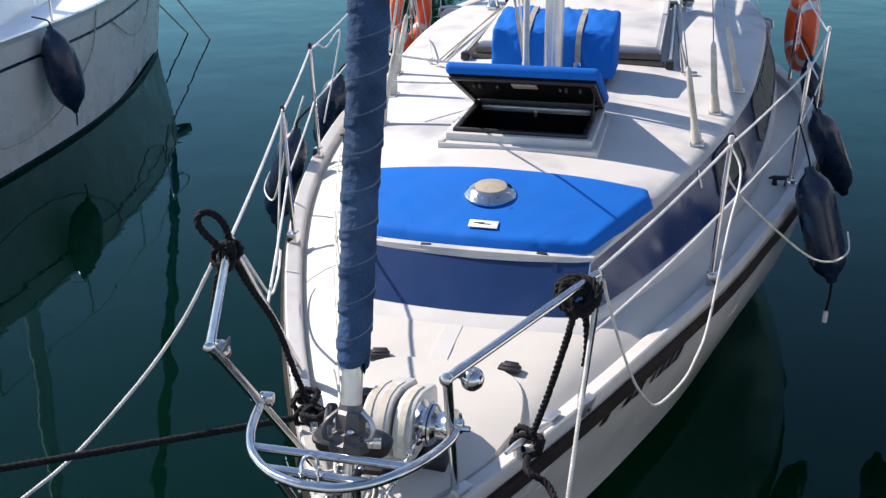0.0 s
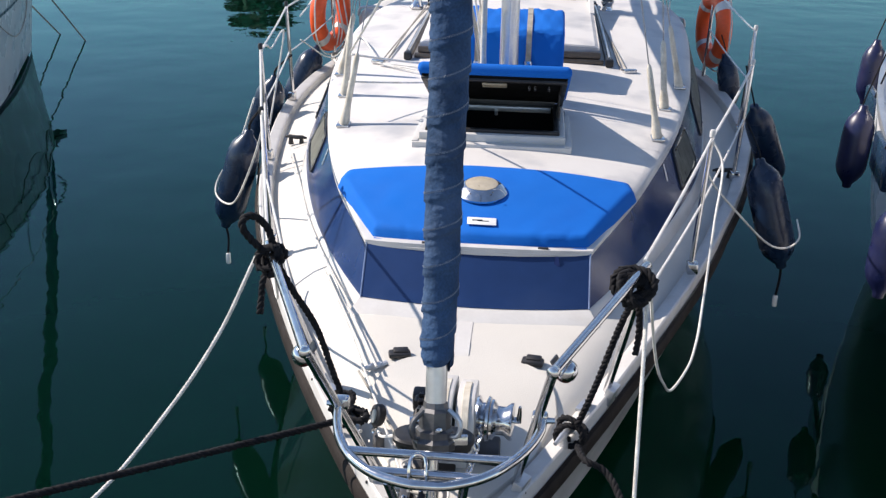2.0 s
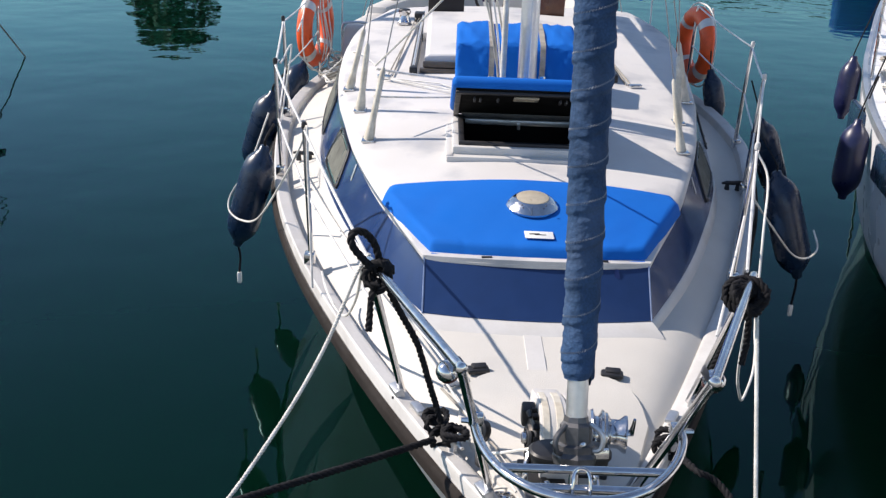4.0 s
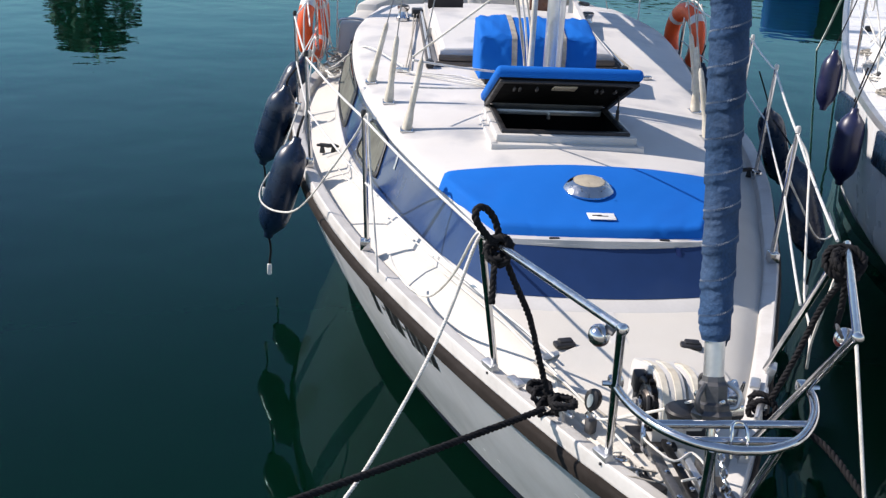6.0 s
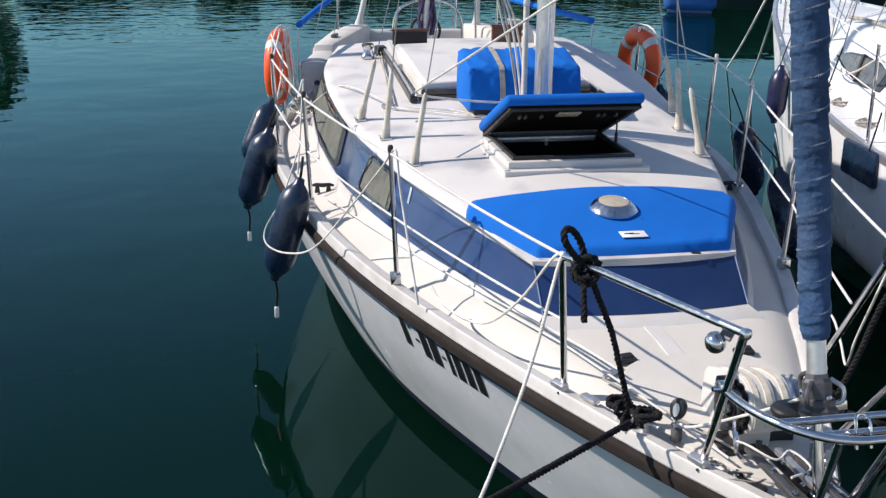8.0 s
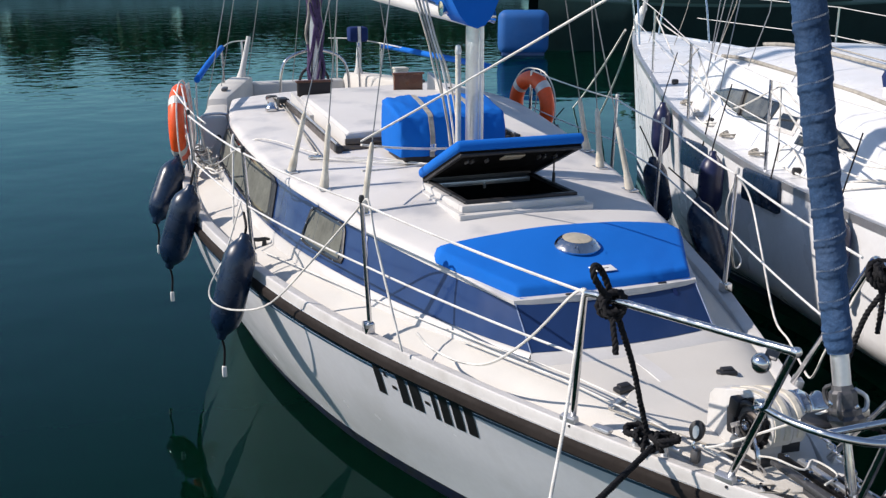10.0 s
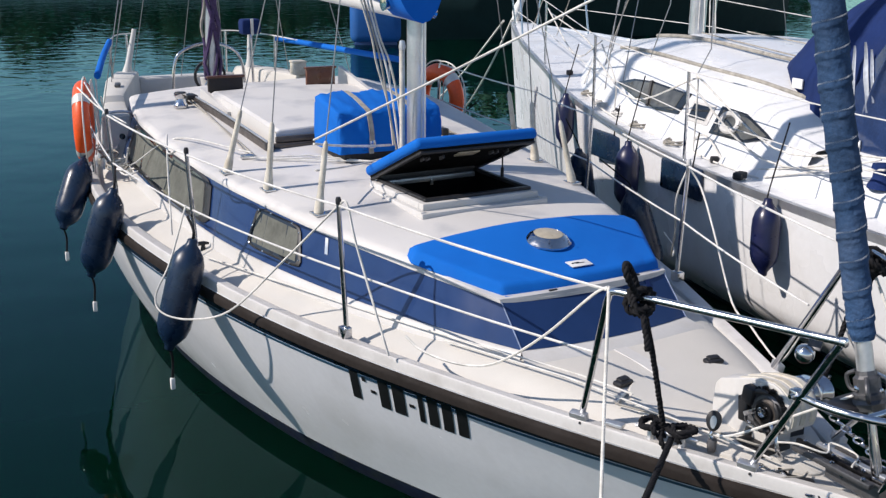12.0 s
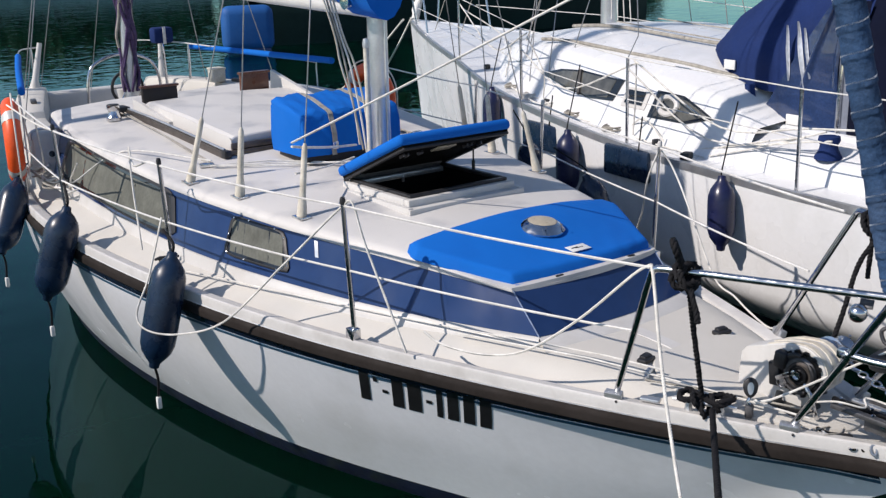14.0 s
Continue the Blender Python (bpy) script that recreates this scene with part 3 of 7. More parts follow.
for x, s in ((0.330, 1),):
    p = cover_at(x / 0.46, 0.0, -0.012)
    part("flap", slab([(x - 0.008, p.y - 0.034, p.z - 0.012), (x + 0.006, p.y - 0.034, p.z - 0.012), (x + 0.016, p.y - 0.056, p.z - 0.046), (x - 0.010, p.y - 0.056, p.z - 0.050)], 0.004), NAVYCANVAS, cover, "small navy canvas flap")
lab = cover_at(-0.07, 0.2, 0.051)
label_tag = part("label", rbox((lab.x + 0.04, lab.y - 0.012, lab.z + 0.002), (0.125, 0.062, 0.003), 0.001, (9, 1, 2)), LABEL, cover, "small white label with dark marks")
bm = rbox((lab.x + 0.02, lab.y - 0.008, lab.z + 0.0055), (0.045, 0.006, 0.002), 0, (9, 1, 8))
rbox((lab.x + 0.045, lab.y - 0.014, lab.z + 0.0045), (0.05, 0.003, 0.002), 0, (9, 1, 2), bm)
part("print", bm, INK, label_tag)
d = Vector((-0.012, 2.285, roof_z(0, 2.285) + 0.036))
vent = thing("roof_ventilator", d, "round stainless mushroom ventilator with a frosted centre", "ventilator")
part("rim", lathe([(0.118, 0), (0.118, 0.008), (0.110, 0.016), (0.092, 0.036), (0.075, 0.044), (0.072, 0.04)], d, (0, -0.12, 1), 40), STEEL, vent, "polished stainless rim")
part("dome", lathe([(0.074, 0.034), (0.072, 0.045), (0.045, 0.051), (0, 0.053)], d, (0, -0.12, 1), 32), DOMEGLASS, vent, "frosted beige centre")
for i in range(6):
    a = i * math.pi / 3
    bm = lathe([(0.004, 0), (0.003, 0.004), (0, 0.005)], d + Vector((0.105 * math.cos(a), 0.105 * math.sin(a), 0.020 - 0.013 * math.sin(a))), (0, 0, 1), 8)
    part("screw", bm, GREYMETAL, vent)

# ---- main deck hatch ----
zb = roof_z(0.3, 3.2) - 0.03
hatch = part("hatch_coaming", rbox((0, HY0 - 0.02, zb + 0.016), (2 * HX + 0.06, 0.06, 0.045), 0.006), CAPWHITE, yacht, "white hatch coaming with a dark opening")
for x0, x1, y0, y1 in ((-HX, HX, HY0, HY0 + 0.05), (-HX, HX, HY1 - 0.05, HY1), (-HX, -HX + 0.05, HY0 + 0.05, HY1 - 0.05), (HX - 0.05, HX, HY0 + 0.05, HY1 - 0.05)):
    part("coaming_bar", rbox(((x0 + x1) / 2, (y0 + y1) / 2, zb + 0.035), (x1 - x0, y1 - y0, 0.085), 0.008), CAPWHITE, hatch)
for s in (-1, 1):
    part("flange", rbox((s * (HX + 0.015), (HY0 + HY1) / 2 - 0.02, zb + 0.02), (0.035, HY1 - HY0 + 0.04, 0.05), 0.006), CAPWHITE, hatch)
bm = bmesh.new()
ht = zb + 0.085
for x0, x1, y0, y1 in ((-HX + 0.03, HX - 0.03, HY0 + 0.03, HY0 + 0.06), (-HX + 0.03, -HX + 0.06, HY0 + 0.06, HY1 - 0.03), (HX - 0.06, HX - 0.03, HY0 + 0.06, HY1 - 0.03)):
    rbox(((x0 + x1) / 2, (y0 + y1) / 2, ht), (x1 - x0, y1 - y0, 0.022), 0.006, (0, 0, 0), bm)
part("hatch_gasket", bm, RUBBER, hatch, "black rubber gasket")
# shallow box whose near-black colour stands in for the cabin's shade
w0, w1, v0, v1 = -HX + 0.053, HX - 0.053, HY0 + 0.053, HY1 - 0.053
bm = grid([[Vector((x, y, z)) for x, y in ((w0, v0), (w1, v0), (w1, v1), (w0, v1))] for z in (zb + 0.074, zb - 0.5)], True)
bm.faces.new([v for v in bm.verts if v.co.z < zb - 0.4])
part("hatch_well", bm, DARKROOM, hatch, "near-black box standing for the unlit cabin below the hatch")
part("hatch_track", rbox((0, HY1 - 0.07, ht - 0.018), (2 * HX - 0.14, 0.025, 0.03), 0.004), ALLOY, hatch, "grey aluminium hinge track")
part("hinge_bar", rbox((0, HY1 - 0.028, ht + 0.012), (2 * HX - 0.10, 0.03, 0.045), 0.004), GREYMETAL, hatch, "dark hinge bar")
bm = rbox((0, HY1 - 0.08, ht - 0.035), (0.018, 0.014, 0.04), 0.003)
part("hatch_catch", bm, ALLOY, hatch)
LA = 23.2
lid_m = pose(0, HY1 + 0.0, ht + 0.004) @ pose(0, 0, 0, -LA, 0, 0)


def lid_box(x0, x1, y0, y1, z0, z1, bev, bm=None, seg=3):
    b = rbox(((x0 + x1) / 2, (y0 + y1) / 2, (z0 + z1) / 2), (x1 - x0, y1 - y0, z1 - z0), bev, seg=seg)
    bmesh.ops.transform(b, matrix=lid_m, verts=b.verts)
    return join(bm, b)


LID = 0.69
lidp = part("hatch_lid", lid_box(-0.365, 0.365, -LID + 0.02, 0.0, 0.0, 0.03, 0.008), DARKROOM, yacht, "open hatch lid with a black underside")
b = lid_box(-0.385, 0.385, -LID, 0.015, 0.012, 0.075, 0.028, seg=4)
part("lid_cover", b, CANVAS, lidp, "bright blue padded canvas lid cover", 80)
bm = bmesh.new()
for x0, x1, y0, y1 in ((-0.365, 0.365, -LID + 0.02, -LID + 0.05), (-0.365, -0.335, -LID + 0.05, 0), (0.335, 0.365, -LID + 0.05, 0)):
    lid_box(x0, x1, y0, y1, -0.014, 0.002, 0.004, bm, 1)
part("lid_frame", bm, RUBBER, lidp, "black underside frame")
part("lid_pull", lid_box(-0.065, 0.062, -LID + 0.12, -LID + 0.205, -0.012, -0.001, 0.005), DOMEGLASS, lidp, "beige oval plate")
for x in (-0.27, -0.24, -0.15, 0.17, 0.2, 0.27):
    part("lid_hook", lid_box(x, x + 0.012, -LID + 0.17, -LID + 0.22, -0.02, -0.001, 0.003, None, 1), GREYMETAL, lidp)
s0, s1 = Vector((0.335, HY1 - 0.33, ht - 0.02)), lid_m @ Vector((0.335, -0.36, 0.0))
part("gas_strut", tube([s0, s0.lerp(s1, 0.5), s0.lerp(s1, 0.51), s1], [0.010, 0.010, 0.005, 0.005]), RUBBER, lidp, "black gas strut")

# ---- mast, furled foresail ----
MX, MY = 0.05, 3.80
mast = part("mast", bmesh.new(), ALLOY, yacht, "silver aluminium mast")
rows = []
for z in (1.52, 1.6, 2.0, 2.6, 3.4, 4.5, 6.0, 8.0, 10.5):
    rows.append([Vector((MX - 0.004 * (z - 1.6) + 0.052 * math.cos(a), MY - 0.01 * (z - 1.6) + 0.075 * math.sin(a), z)) for a in [2 * math.pi * i / 28 for i in range(28)]])
bm = grid(rows, True, True)
bm.to_mesh(mast.data)
bm.free()
mast.data.shade_smooth()
part("mast_step", rbox((MX, MY, 1.555 + 0.02), (0.22, 0.26, 0.05), 0.015), ALLOY, yacht, "mast step plate")
part("mast_track", tube([(MX + 0.0, MY - 0.087, 1.7), (MX - 0.005, MY - 0.10, 4), (MX - 0.03, MY - 0.16, 9)], 0.010, 6), ALLOY, mast)
part("mast_winch", lathe([(0.045, 0), (0.04, 0.02), (0.03, 0.05), (0.035, 0.08), (0.045, 0.1), (0, 0.105)], (-0.07, MY, 2.55), (-1, 0, 0)), STEEL, mast, "small steel halyard winch")
part("mast_winch", lathe([(0.045, 0), (0.04, 0.02), (0.03, 0.05), (0.035, 0.08), (0.045, 0.1), (0, 0.105)], (0.07, MY, 2.5), (1, 0, 0)), STEEL, mast, "small steel halyard winch")
for k in range(4):
    a, c = Vector((-0.075 - 0.012 * k, MY - 0.07 + 0.02 * k, 1.62 + 0.03 * k)), Vector((-0.15 - 0.022 * k, MY - 0.05 + 0.015 * k, 2.2))
    d = Vector((-0.25 - 0.022 * k, MY - 0.04, 2.50 + 0.01 * k))
    part("halyard", tube(spline([a, a.lerp(c, 0.5) + Vector((0.02 - 0.012 * (k % 3), 0, 0)), c, d, d + Vector((-0.25 - 0.05 * k, 0.05, 1.2))], 6), 0.0062, 6), (GAITER, WHITEROPE, GREYROPE, GAITER)[k], mast, "slack halyard beside the mast")
for k in range(3):
    part("halyard", tube(spline([(0.080 + 0.012 * k, MY - 0.02, 1.60), (0.088, MY, 2.0 + 0.1 * k), (0.075, MY, 2.6), (0.07, MY, 4)], 6), 0.005, 6), GREYROPE, mast, "halyard close to the mast")

boom = thing("boom_cover", (-0.1, 3.75, 2.62), "bright blue canvas mainsail cover at the mast", "sail cover")
rows = []
for i in range(17):
    t = i / 16
    y, zc, h = 3.62 + 3.5 * t, 2.82 + 0.22 * t, 0.30 - 0.04 * t
    w = 0.19 - 0.03 * t
    rows.append([Vector((-0.03 + w * math.cos(a) * (1.0 + 0.12 * math.sin(5 * t * 6 + a)), y + (0.05 * math.sin(a) if i == 0 else 0), zc + h * math.sin(a) * (1.25 if math.sin(a) < 0 and t < 0.1 else 1))) for a in [2 * math.pi * k / 20 for k in range(20)]])
part("sleeve", grid(rows, True, True), CANVAS, boom, "", 70)

part("boom", tube([(-0.02, 3.72, 2.50), (-0.02, 5.4, 2.56), (-0.02, 7.0, 2.62)], 0.05, 16), CAPWHITE, boom, "white boom below the cover")
part("gooseneck", rbox((-0.015, 3.68, 2.50), (0.05, 0.10, 0.09), 0.012), GREYMETAL, boom)
pole = part("mast_pole", tube([(-0.092, MY - 0.09, 1.60), (-0.094, MY - 0.095, 2.0), (-0.097, MY - 0.10, 2.30)], 0.017, 12), GAITER, mast, "cream pole stowed up the mast")
part("pole_end", lathe([(0.019, 0), (0.021, 0.02), (0.015, 0.05), (0, 0.055)], (-0.097, MY - 0.10, 2.29), n=12), ALLOY, pole)
FX, SL = -0.035, 0.273  # forestay: x, and metres aft for each metre of height


def stay(z, u=0.0, v=0.0):
    """A place on the forestay at height z, u to the right and v aft of it."""
    return Vector((FX + u - 0.004 * (z - 1.5), 0.343 + SL * (z - 1.5) + v, z))


furl = part("furled_foresail", bmesh.new(), SAILBLUE, yacht, "furled foresail in a faded blue canvas sleeve")
PITCH, SLEEVE = 0.098, 1.602


def sleeve_r(z, a):
    """The radius of the wound sleeve: laps with a lip, and short tucks across them."""
    base = 0.046 + 0.011 * min((z - 1.56) / 0.9, 1.0) + 0.006 * min(max(z - 2.4, 0) / 1.5, 1.0)
    lap = ((z - 1.5) / PITCH - a / (2 * math.pi)) % 1.0
    tuck = max(0.0, math.sin(z * 190 + 2.0 * math.sin(a * 2 + 7 * z) + 3 * math.sin(17 * z))) ** 2 * (0.08 + 0.92 * max(0.0, math.cos(a - 3.6 + 0.9 * math.sin(5.1 * z))) ** 2)
    return base + 0.0052 * (1 - lap) ** 1.5 + 0.0028 * tuck + 0.0020 * math.sin(3 * a + 11 * z) + 0.0006 * math.sin(61 * z + 2 * a) - 0.003


def sleeve_at(z, a, out=0.0):
    r = sleeve_r(z, a) + out
    return stay(z, r * math.cos(a), r * math.sin(a))


rows = []
for i in range(560):
    z = SLEEVE + 0.0055 * i
    ring = []
    for k in range(44):
        a = 2 * math.pi * k / 44
        zz = z + PITCH * 0.4 * ((a / (2 * math.pi)) % 1.0 - 0.5) * max(0.0, 1 - i / 14)
        ring.append(sleeve_at(zz, a, -0.008 * max(0, 1 - i / 4)))
    rows.append(ring)
bm = grid(rows, True, True)
bm.to_mesh(furl.data)
bm.free()
furl.data.shade_smooth()
z = SLEEVE + 0.02
while z < 4.55:
    p = []
    for k in range(97):
        a = 2 * math.pi * k / 96
        zz = z + PITCH * a / (2 * math.pi) + (0.0028 if k % 2 else -0.0028)
        p.append(sleeve_at(zz, a, 0.0005))
    part("stitching", tube(p, 0.0009, 3), STITCH, furl, "pale zigzag stitching along a seam")
    z += PITCH
part("stay_tube", tube([stay(1.44), stay(1.62)], 0.030, 24), ALLOY, yacht, "silver foil tube below the sleeve")
part("stay_tube", tube([stay(4.6), stay(10.4)], 0.02, 8), ALLOY, yacht, "silver foil tube")
d0 = stay(1.395)
ax = (stay(2) - stay(1)).normalized()
drum = part("furling_drum", lathe([(0.03, -0.03), (0.06, -0.025), (0.064, 0.0), (0.054, 0.012), (0.054, 0.03), (0.045, 0.036), (0.045, 0.085), (0.036, 0.095), (0.033, 0.11), (0.0, 0.112)], d0, ax, 8), GREYMETAL, yacht, "dark grey eight-sided furling drum", 20)
for k in range(3):
    a = k * 2.09 - 0.35
    c, s2 = math.cos(a), math.sin(a)
    part("drum_lug", tube(spline([d0 + ax * q + Vector((r * c, r * s2, 0)) for q, r in ((0.02, 0.045), (0.03, 0.072), (0.07, 0.076), (0.095, 0.04))], 3), 0.008, 8), ALLOY if k == 0 else GREYMETAL, drum, "metal lug")
    part("drum_bolt", lathe([(0.011, 0), (0.011, 0.006), (0.006, 0.01), (0, 0.011)], d0 + ax * 0.05 + Vector((0.043 * math.cos(a - 0.9), 0.043 * math.sin(a - 0.9), 0)), (math.cos(a - 0.9), math.sin(a - 0.9), 0), 8), STEEL, drum)
gb = []
for k in range(24):
    a = 2 * math.pi * k / 24
    gb.append((0.118 * math.copysign(abs(math.cos(a)) ** 0.7, math.cos(a)) - 0.006, 0.058 * math.copysign(abs(math.sin(a)) ** 0.8, math.sin(a))))
part("drum_base", grid([[d0 + Vector((x * k, y * k + 0.045, h - 0.005)) for x, y in gb] for k, h in ((0.90, -0.046), (0.93, -0.042), (0.93, -0.024), (1.0, -0.022), (1.0, -0.012), (0.94, -0.006), (0.6, -0.002), (0.35, 0.004))], True, True), RUBBER, drum, "black drum guard", 30)
part("drum_plate", rbox(d0 + Vector((0.035, -0.010, 0.008)), (0.12, 0.008, 0.032), 0.003, (-14, 0, 6)), STEEL, drum, "bent steel guard plate")
part("furling_line", tube(spline([d0 + Vector((-0.05, 0.03, 0.02)), Vector((-0.12, 0.5, 1.30)), Vector((-0.24, 0.72, 1.14)), Vector((-0.265, 0.80, 1.12))], 4), 0.005, 6), WHITEROPE, drum, "thin white furling line")
tube_pts = [stay(1.02), stay(1.15), stay(1.36)]
part("turnbuckle", tube(tube_pts, [0.012, 0.02, 0.014], 10), STEEL, yacht)


# ---- pulpit, stanchions, wires ----
PX = -0.02  # the bow fittings sit slightly to one side
for s in (-1, 1):
    foot_a, foot_b = Vector((-0.011 + s * 0.533, 1.25, 1.07)), Vector((PX + s * 0.22, 0.625, 1.06))
    corner = Vector((-0.368, 0.185, 1.718)) if s < 0 else Vector((0.281, 0.165, 1.712))
    end = Vector((-0.662, 0.975, 1.69)) if s < 0 else Vector((0.588, 0.93, 1.705))
    along = (corner - end).normalized()
    top = [foot_a, foot_a.lerp(end, 0.5), foot_a.lerp(end, 0.93), end + along * 0.012 + Vector((0, 0, 0.006)), end + along * 0.05 + Vector((0, 0, 0.012))]
    pulpit = part("pulpit", tube(spline(top, 4) + [corner], 0.0135, 12), STEEL, yacht, "polished stainless pulpit rail")
    part("pulpit_leg", tube([corner + Vector((0, 0, 0.004)), foot_b], 0.0135, 12), STEEL, pulpit, "raked stainless leg")
    part("rail_end", lathe([(0.0135, -0.01), (0.017, 0.0), (0.017, 0.012), (0.01, 0.018), (0, 0.019)], corner, corner - end, 12), STEEL, pulpit)
    for f in (foot_a, foot_b):
        fp = part("foot_plate", rbox((f.x + s * 0.016, f.y - 0.004, f.z - 0.012), (0.034, 0.074, 0.068), 0.004, (0, s * 14, -s * 24)), ALLOY, pulpit, "dull bolted alloy foot")
        for dy in (-0.02, 0.02):
            part("bolt", lathe([(0.006, 0), (0.005, 0.004), (0, 0.005)], (f.x + s * 0.0315, f.y - 0.010 + dy, f.z - 0.014), (s, -0.4, 0.2), 8), RUBBER, fp)
    # bow light
    c = Vector((-0.04 + s * 0.358, 0.30, 1.645))
    light = part("bow_light", lathe([(0.031, -0.008), (0.031, 0.008), (0.025, 0.021), (0.012, 0.029), (0, 0.031)], c, (s * 0.3, -0.3, 0.9), 24), STEEL, pulpit, "chrome bell-shaped bow light")
    part("lens", lathe([(0.0, -0.032), (0.015, -0.030), (0.025, -0.022), (0.029, -0.009), (0.028, -0.004)], c, (s * 0.3, -0.3, 0.9), 24), NAVRED, light, "dark red-brown lens under the bell")
    part("bracket", rbox(c + Vector((-s * 0.028, -0.012, 0.028)), (0.034, 0.045, 0.008), 0.003, (0, s * 55, -s * 20)), GREYMETAL, light)
z = 1.448
ring = [(-0.318, 0.385, 1.452), (-0.305, 0.29, z), (-0.280, 0.20, z), (-0.235, 0.115, z), (-0.165, 0.048, z), (-0.085, 0.016, z), (-0.03, 0.012, z), (0.03, 0.018, z), (0.105, 0.055, z), (0.165, 0.115, z), (0.222, 0.205, z), (0.258, 0.30, z), (0.266, 0.365, 1.452)]
bow_ring = part("pulpit_ring", tube(spline(ring, 5), 0.0135, 12), STEEL, yacht, "curved stainless bow rail")
part("cross_tube", tube([(-0.255, 0.15, z), (0.188, 0.15, z)], 0.0125, 10), STEEL, bow_ring, "straight stainless cross tube")
part("cross_tube", tube([(-0.190, 0.068, z - 0.004), (0.115, 0.065, z - 0.004)], 0.0125, 10), STEEL, bow_ring, "straight stainless cross tube")
for x in (-0.075,):
    part("anchor_keeper", tube(spline([(x, 0.03, z - 0.035), (x, 0.05, z + 0.03), (x + 0.006, 0.065, z + 0.048), (x + 0.022, 0.07, z + 0.054), (x + 0.038, 0.065, z + 0.048), (x + 0.044, 0.05, z + 0.03), (x + 0.044, 0.03, z - 0.035)], 3), 0.005, 8), STEEL, bow_ring, "thin steel hoop")
for s in (-1, 1):
    c = Vector((-0.310, 0.392, 1.452)) if s < 0 else Vector((0.258, 0.372, 1.452))
    clamp = part("rail_clamp", rbox(c, (0.045, 0.036, 0.036), 0.008), STEEL, bow_ring)
    part("clamp_bolt", tube([c + Vector((s * 0.018, -0.01, 0.0)), c + Vector((s * 0.042, -0.01, 0.0))], [0.010, 0.008], 8), STEEL, clamp)
    part("ring_stay", tube([(-0.03 + s * 0.10, 0.05 if s > 0 else 0.03, z - 0.005), (PX + s * 0.05, 0.20, 1.10)], 0.013, 10), STEEL, bow_ring, "stainless prop below the bow rail")

STAN = {-1: (2.475, 3.77, 5.05), 1: (2.415, 3.85, 4.80)}
tops = {}
for s in (-1, 1):
    tops[s] = [Vector((-0.04 + s * 0.622, 0.985, 1.70))]
    for y in STAN[s]:
        b = sheer(y, s) - 0.045 - (0.03 if s > 0 and y > 3 else 0.0)
        f, t = Vector((s * b, y, CAP(y) - (0.03 if s > 0 and y > 3 else 0.0))), Vector((s * (b + 0.03), y, CAP(y) + 0.665))
        st = part("stanchion", tube([f, f.lerp(t, 0.55), t], [0.0125, 0.0125, 0.011], 10), STEEL, yacht, "slim stainless stanchion")
        part("socket", rbox(f + Vector((s * 0.008, 0, 0.022)), (0.05, 0.06, 0.055), 0.006), STEEL, st, "bolted steel socket")
        part("stanchion_cap", lathe([(0.013, 0), (0.014, 0.02), (0.01, 0.032), (0, 0.034)], t - Vector((0, 0, 0.012)), n=10), RUBBER if s < 0 else CAPWHITE, st)
        tops[s].append(t - Vector((0, 0, 0.02)))
    # gate stanchion that carries the life ring
    f, t = Vector((s * (sheer(6.2, s) - 0.05), 6.2, CAP(6.2))), Vector((s * (sheer(6.2, s) - 0.03), 6.2, CAP(6.2) + 0.68))
    part("stanchion", tube([f, t], 0.013, 10), STEEL, yacht, "slim stainless stanchion")
    tops[s].append(t)
    mids = [Vector((-0.025 + s * 0.578, 1.12, 1.40))] + [Vector((p.x - s * 0.012, p.y, p.z - 0.31)) for p in tops[s][1:]]
    for line, r in ((tops[s], 0.0062), (mids, 0.0055)):
        pts = []
        for a, b in zip(line, line[1:]):
            pts += sag(a, b, 0.012, 8)[:-1]
        part("guard_wire", tube(pts + [line[-1]], r, 6), WIRE, yacht, "white plastic-covered guard wire")
    pts = [(s * 1.27, 6.60, 1.22), (s * 1.265, 6.60, 1.83), (s * 1.25, 6.66, 1.885), (s * 1.02, 7.5, 1.94), (s * 0.80, 8.2, 1.985), (s * 0.62, 8.7, 2.0), (s * 0.42, 8.85, 2.0)]
    push = part("pushpit", tube(spline(pts, 5), 0.006, 8), WIRE, yacht, "thin white stern guard line")
    for p in ((s * 0.80, 8.2, 1.985), (s * 0.5, 8.82, 2.0)):
        part("pushpit_leg", tube([p, (p[0] * 0.98, p[1], 1.2)], 0.0125, 8), STEEL, push)

# shrouds in their gaiters, with chain plates
for s in (-1, 1):
    for x, y, up, r in ((0.818, 3.29, (0.05, 3.78, 5.6), 0.019), (0.905, 3.83, (0.03, 3.74, 10.2), 0.020), (1.005, 4.27, (0.05, 3.78, 5.6), 0.019)):
        f = Vector((s * x + ((0.05 if y < 4 else 0.085) if s > 0 else 0.0), y, roof_z(x, y) - 0.004))
        d = (Vector((s * up[0], up[1], up[2])) - f).normalized()
        wire = part("shroud", tube([f, f + d * 1.0, Vector((s * up[0], up[1], up[2]))], 0.0035, 6), STAYWIRE, yacht, "thin steel shroud")
        g = [f + d * k for k in (0.01, 0.06, 0.12, 0.22, 0.32, 0.38, 0.40)]
        part("gaiter", tube(g, [r * 1.5, r * 1.35, r * 0.95, r * 0.9, r * 0.85, r * 0.75, r * 0.35], 10), GAITER, wire, "stained cream plastic gaiter")
        part("chain_plate", rbox(f + Vector((0, 0, 0.008)), (0.07, 0.10, 0.014), 0.004), STEEL, wire)
part("backstay", tube([(0, 8.9, 1.3), (0.0, 3.9, 10.4)], 0.004, 6), STAYWIRE, yacht, "thin steel backstay")

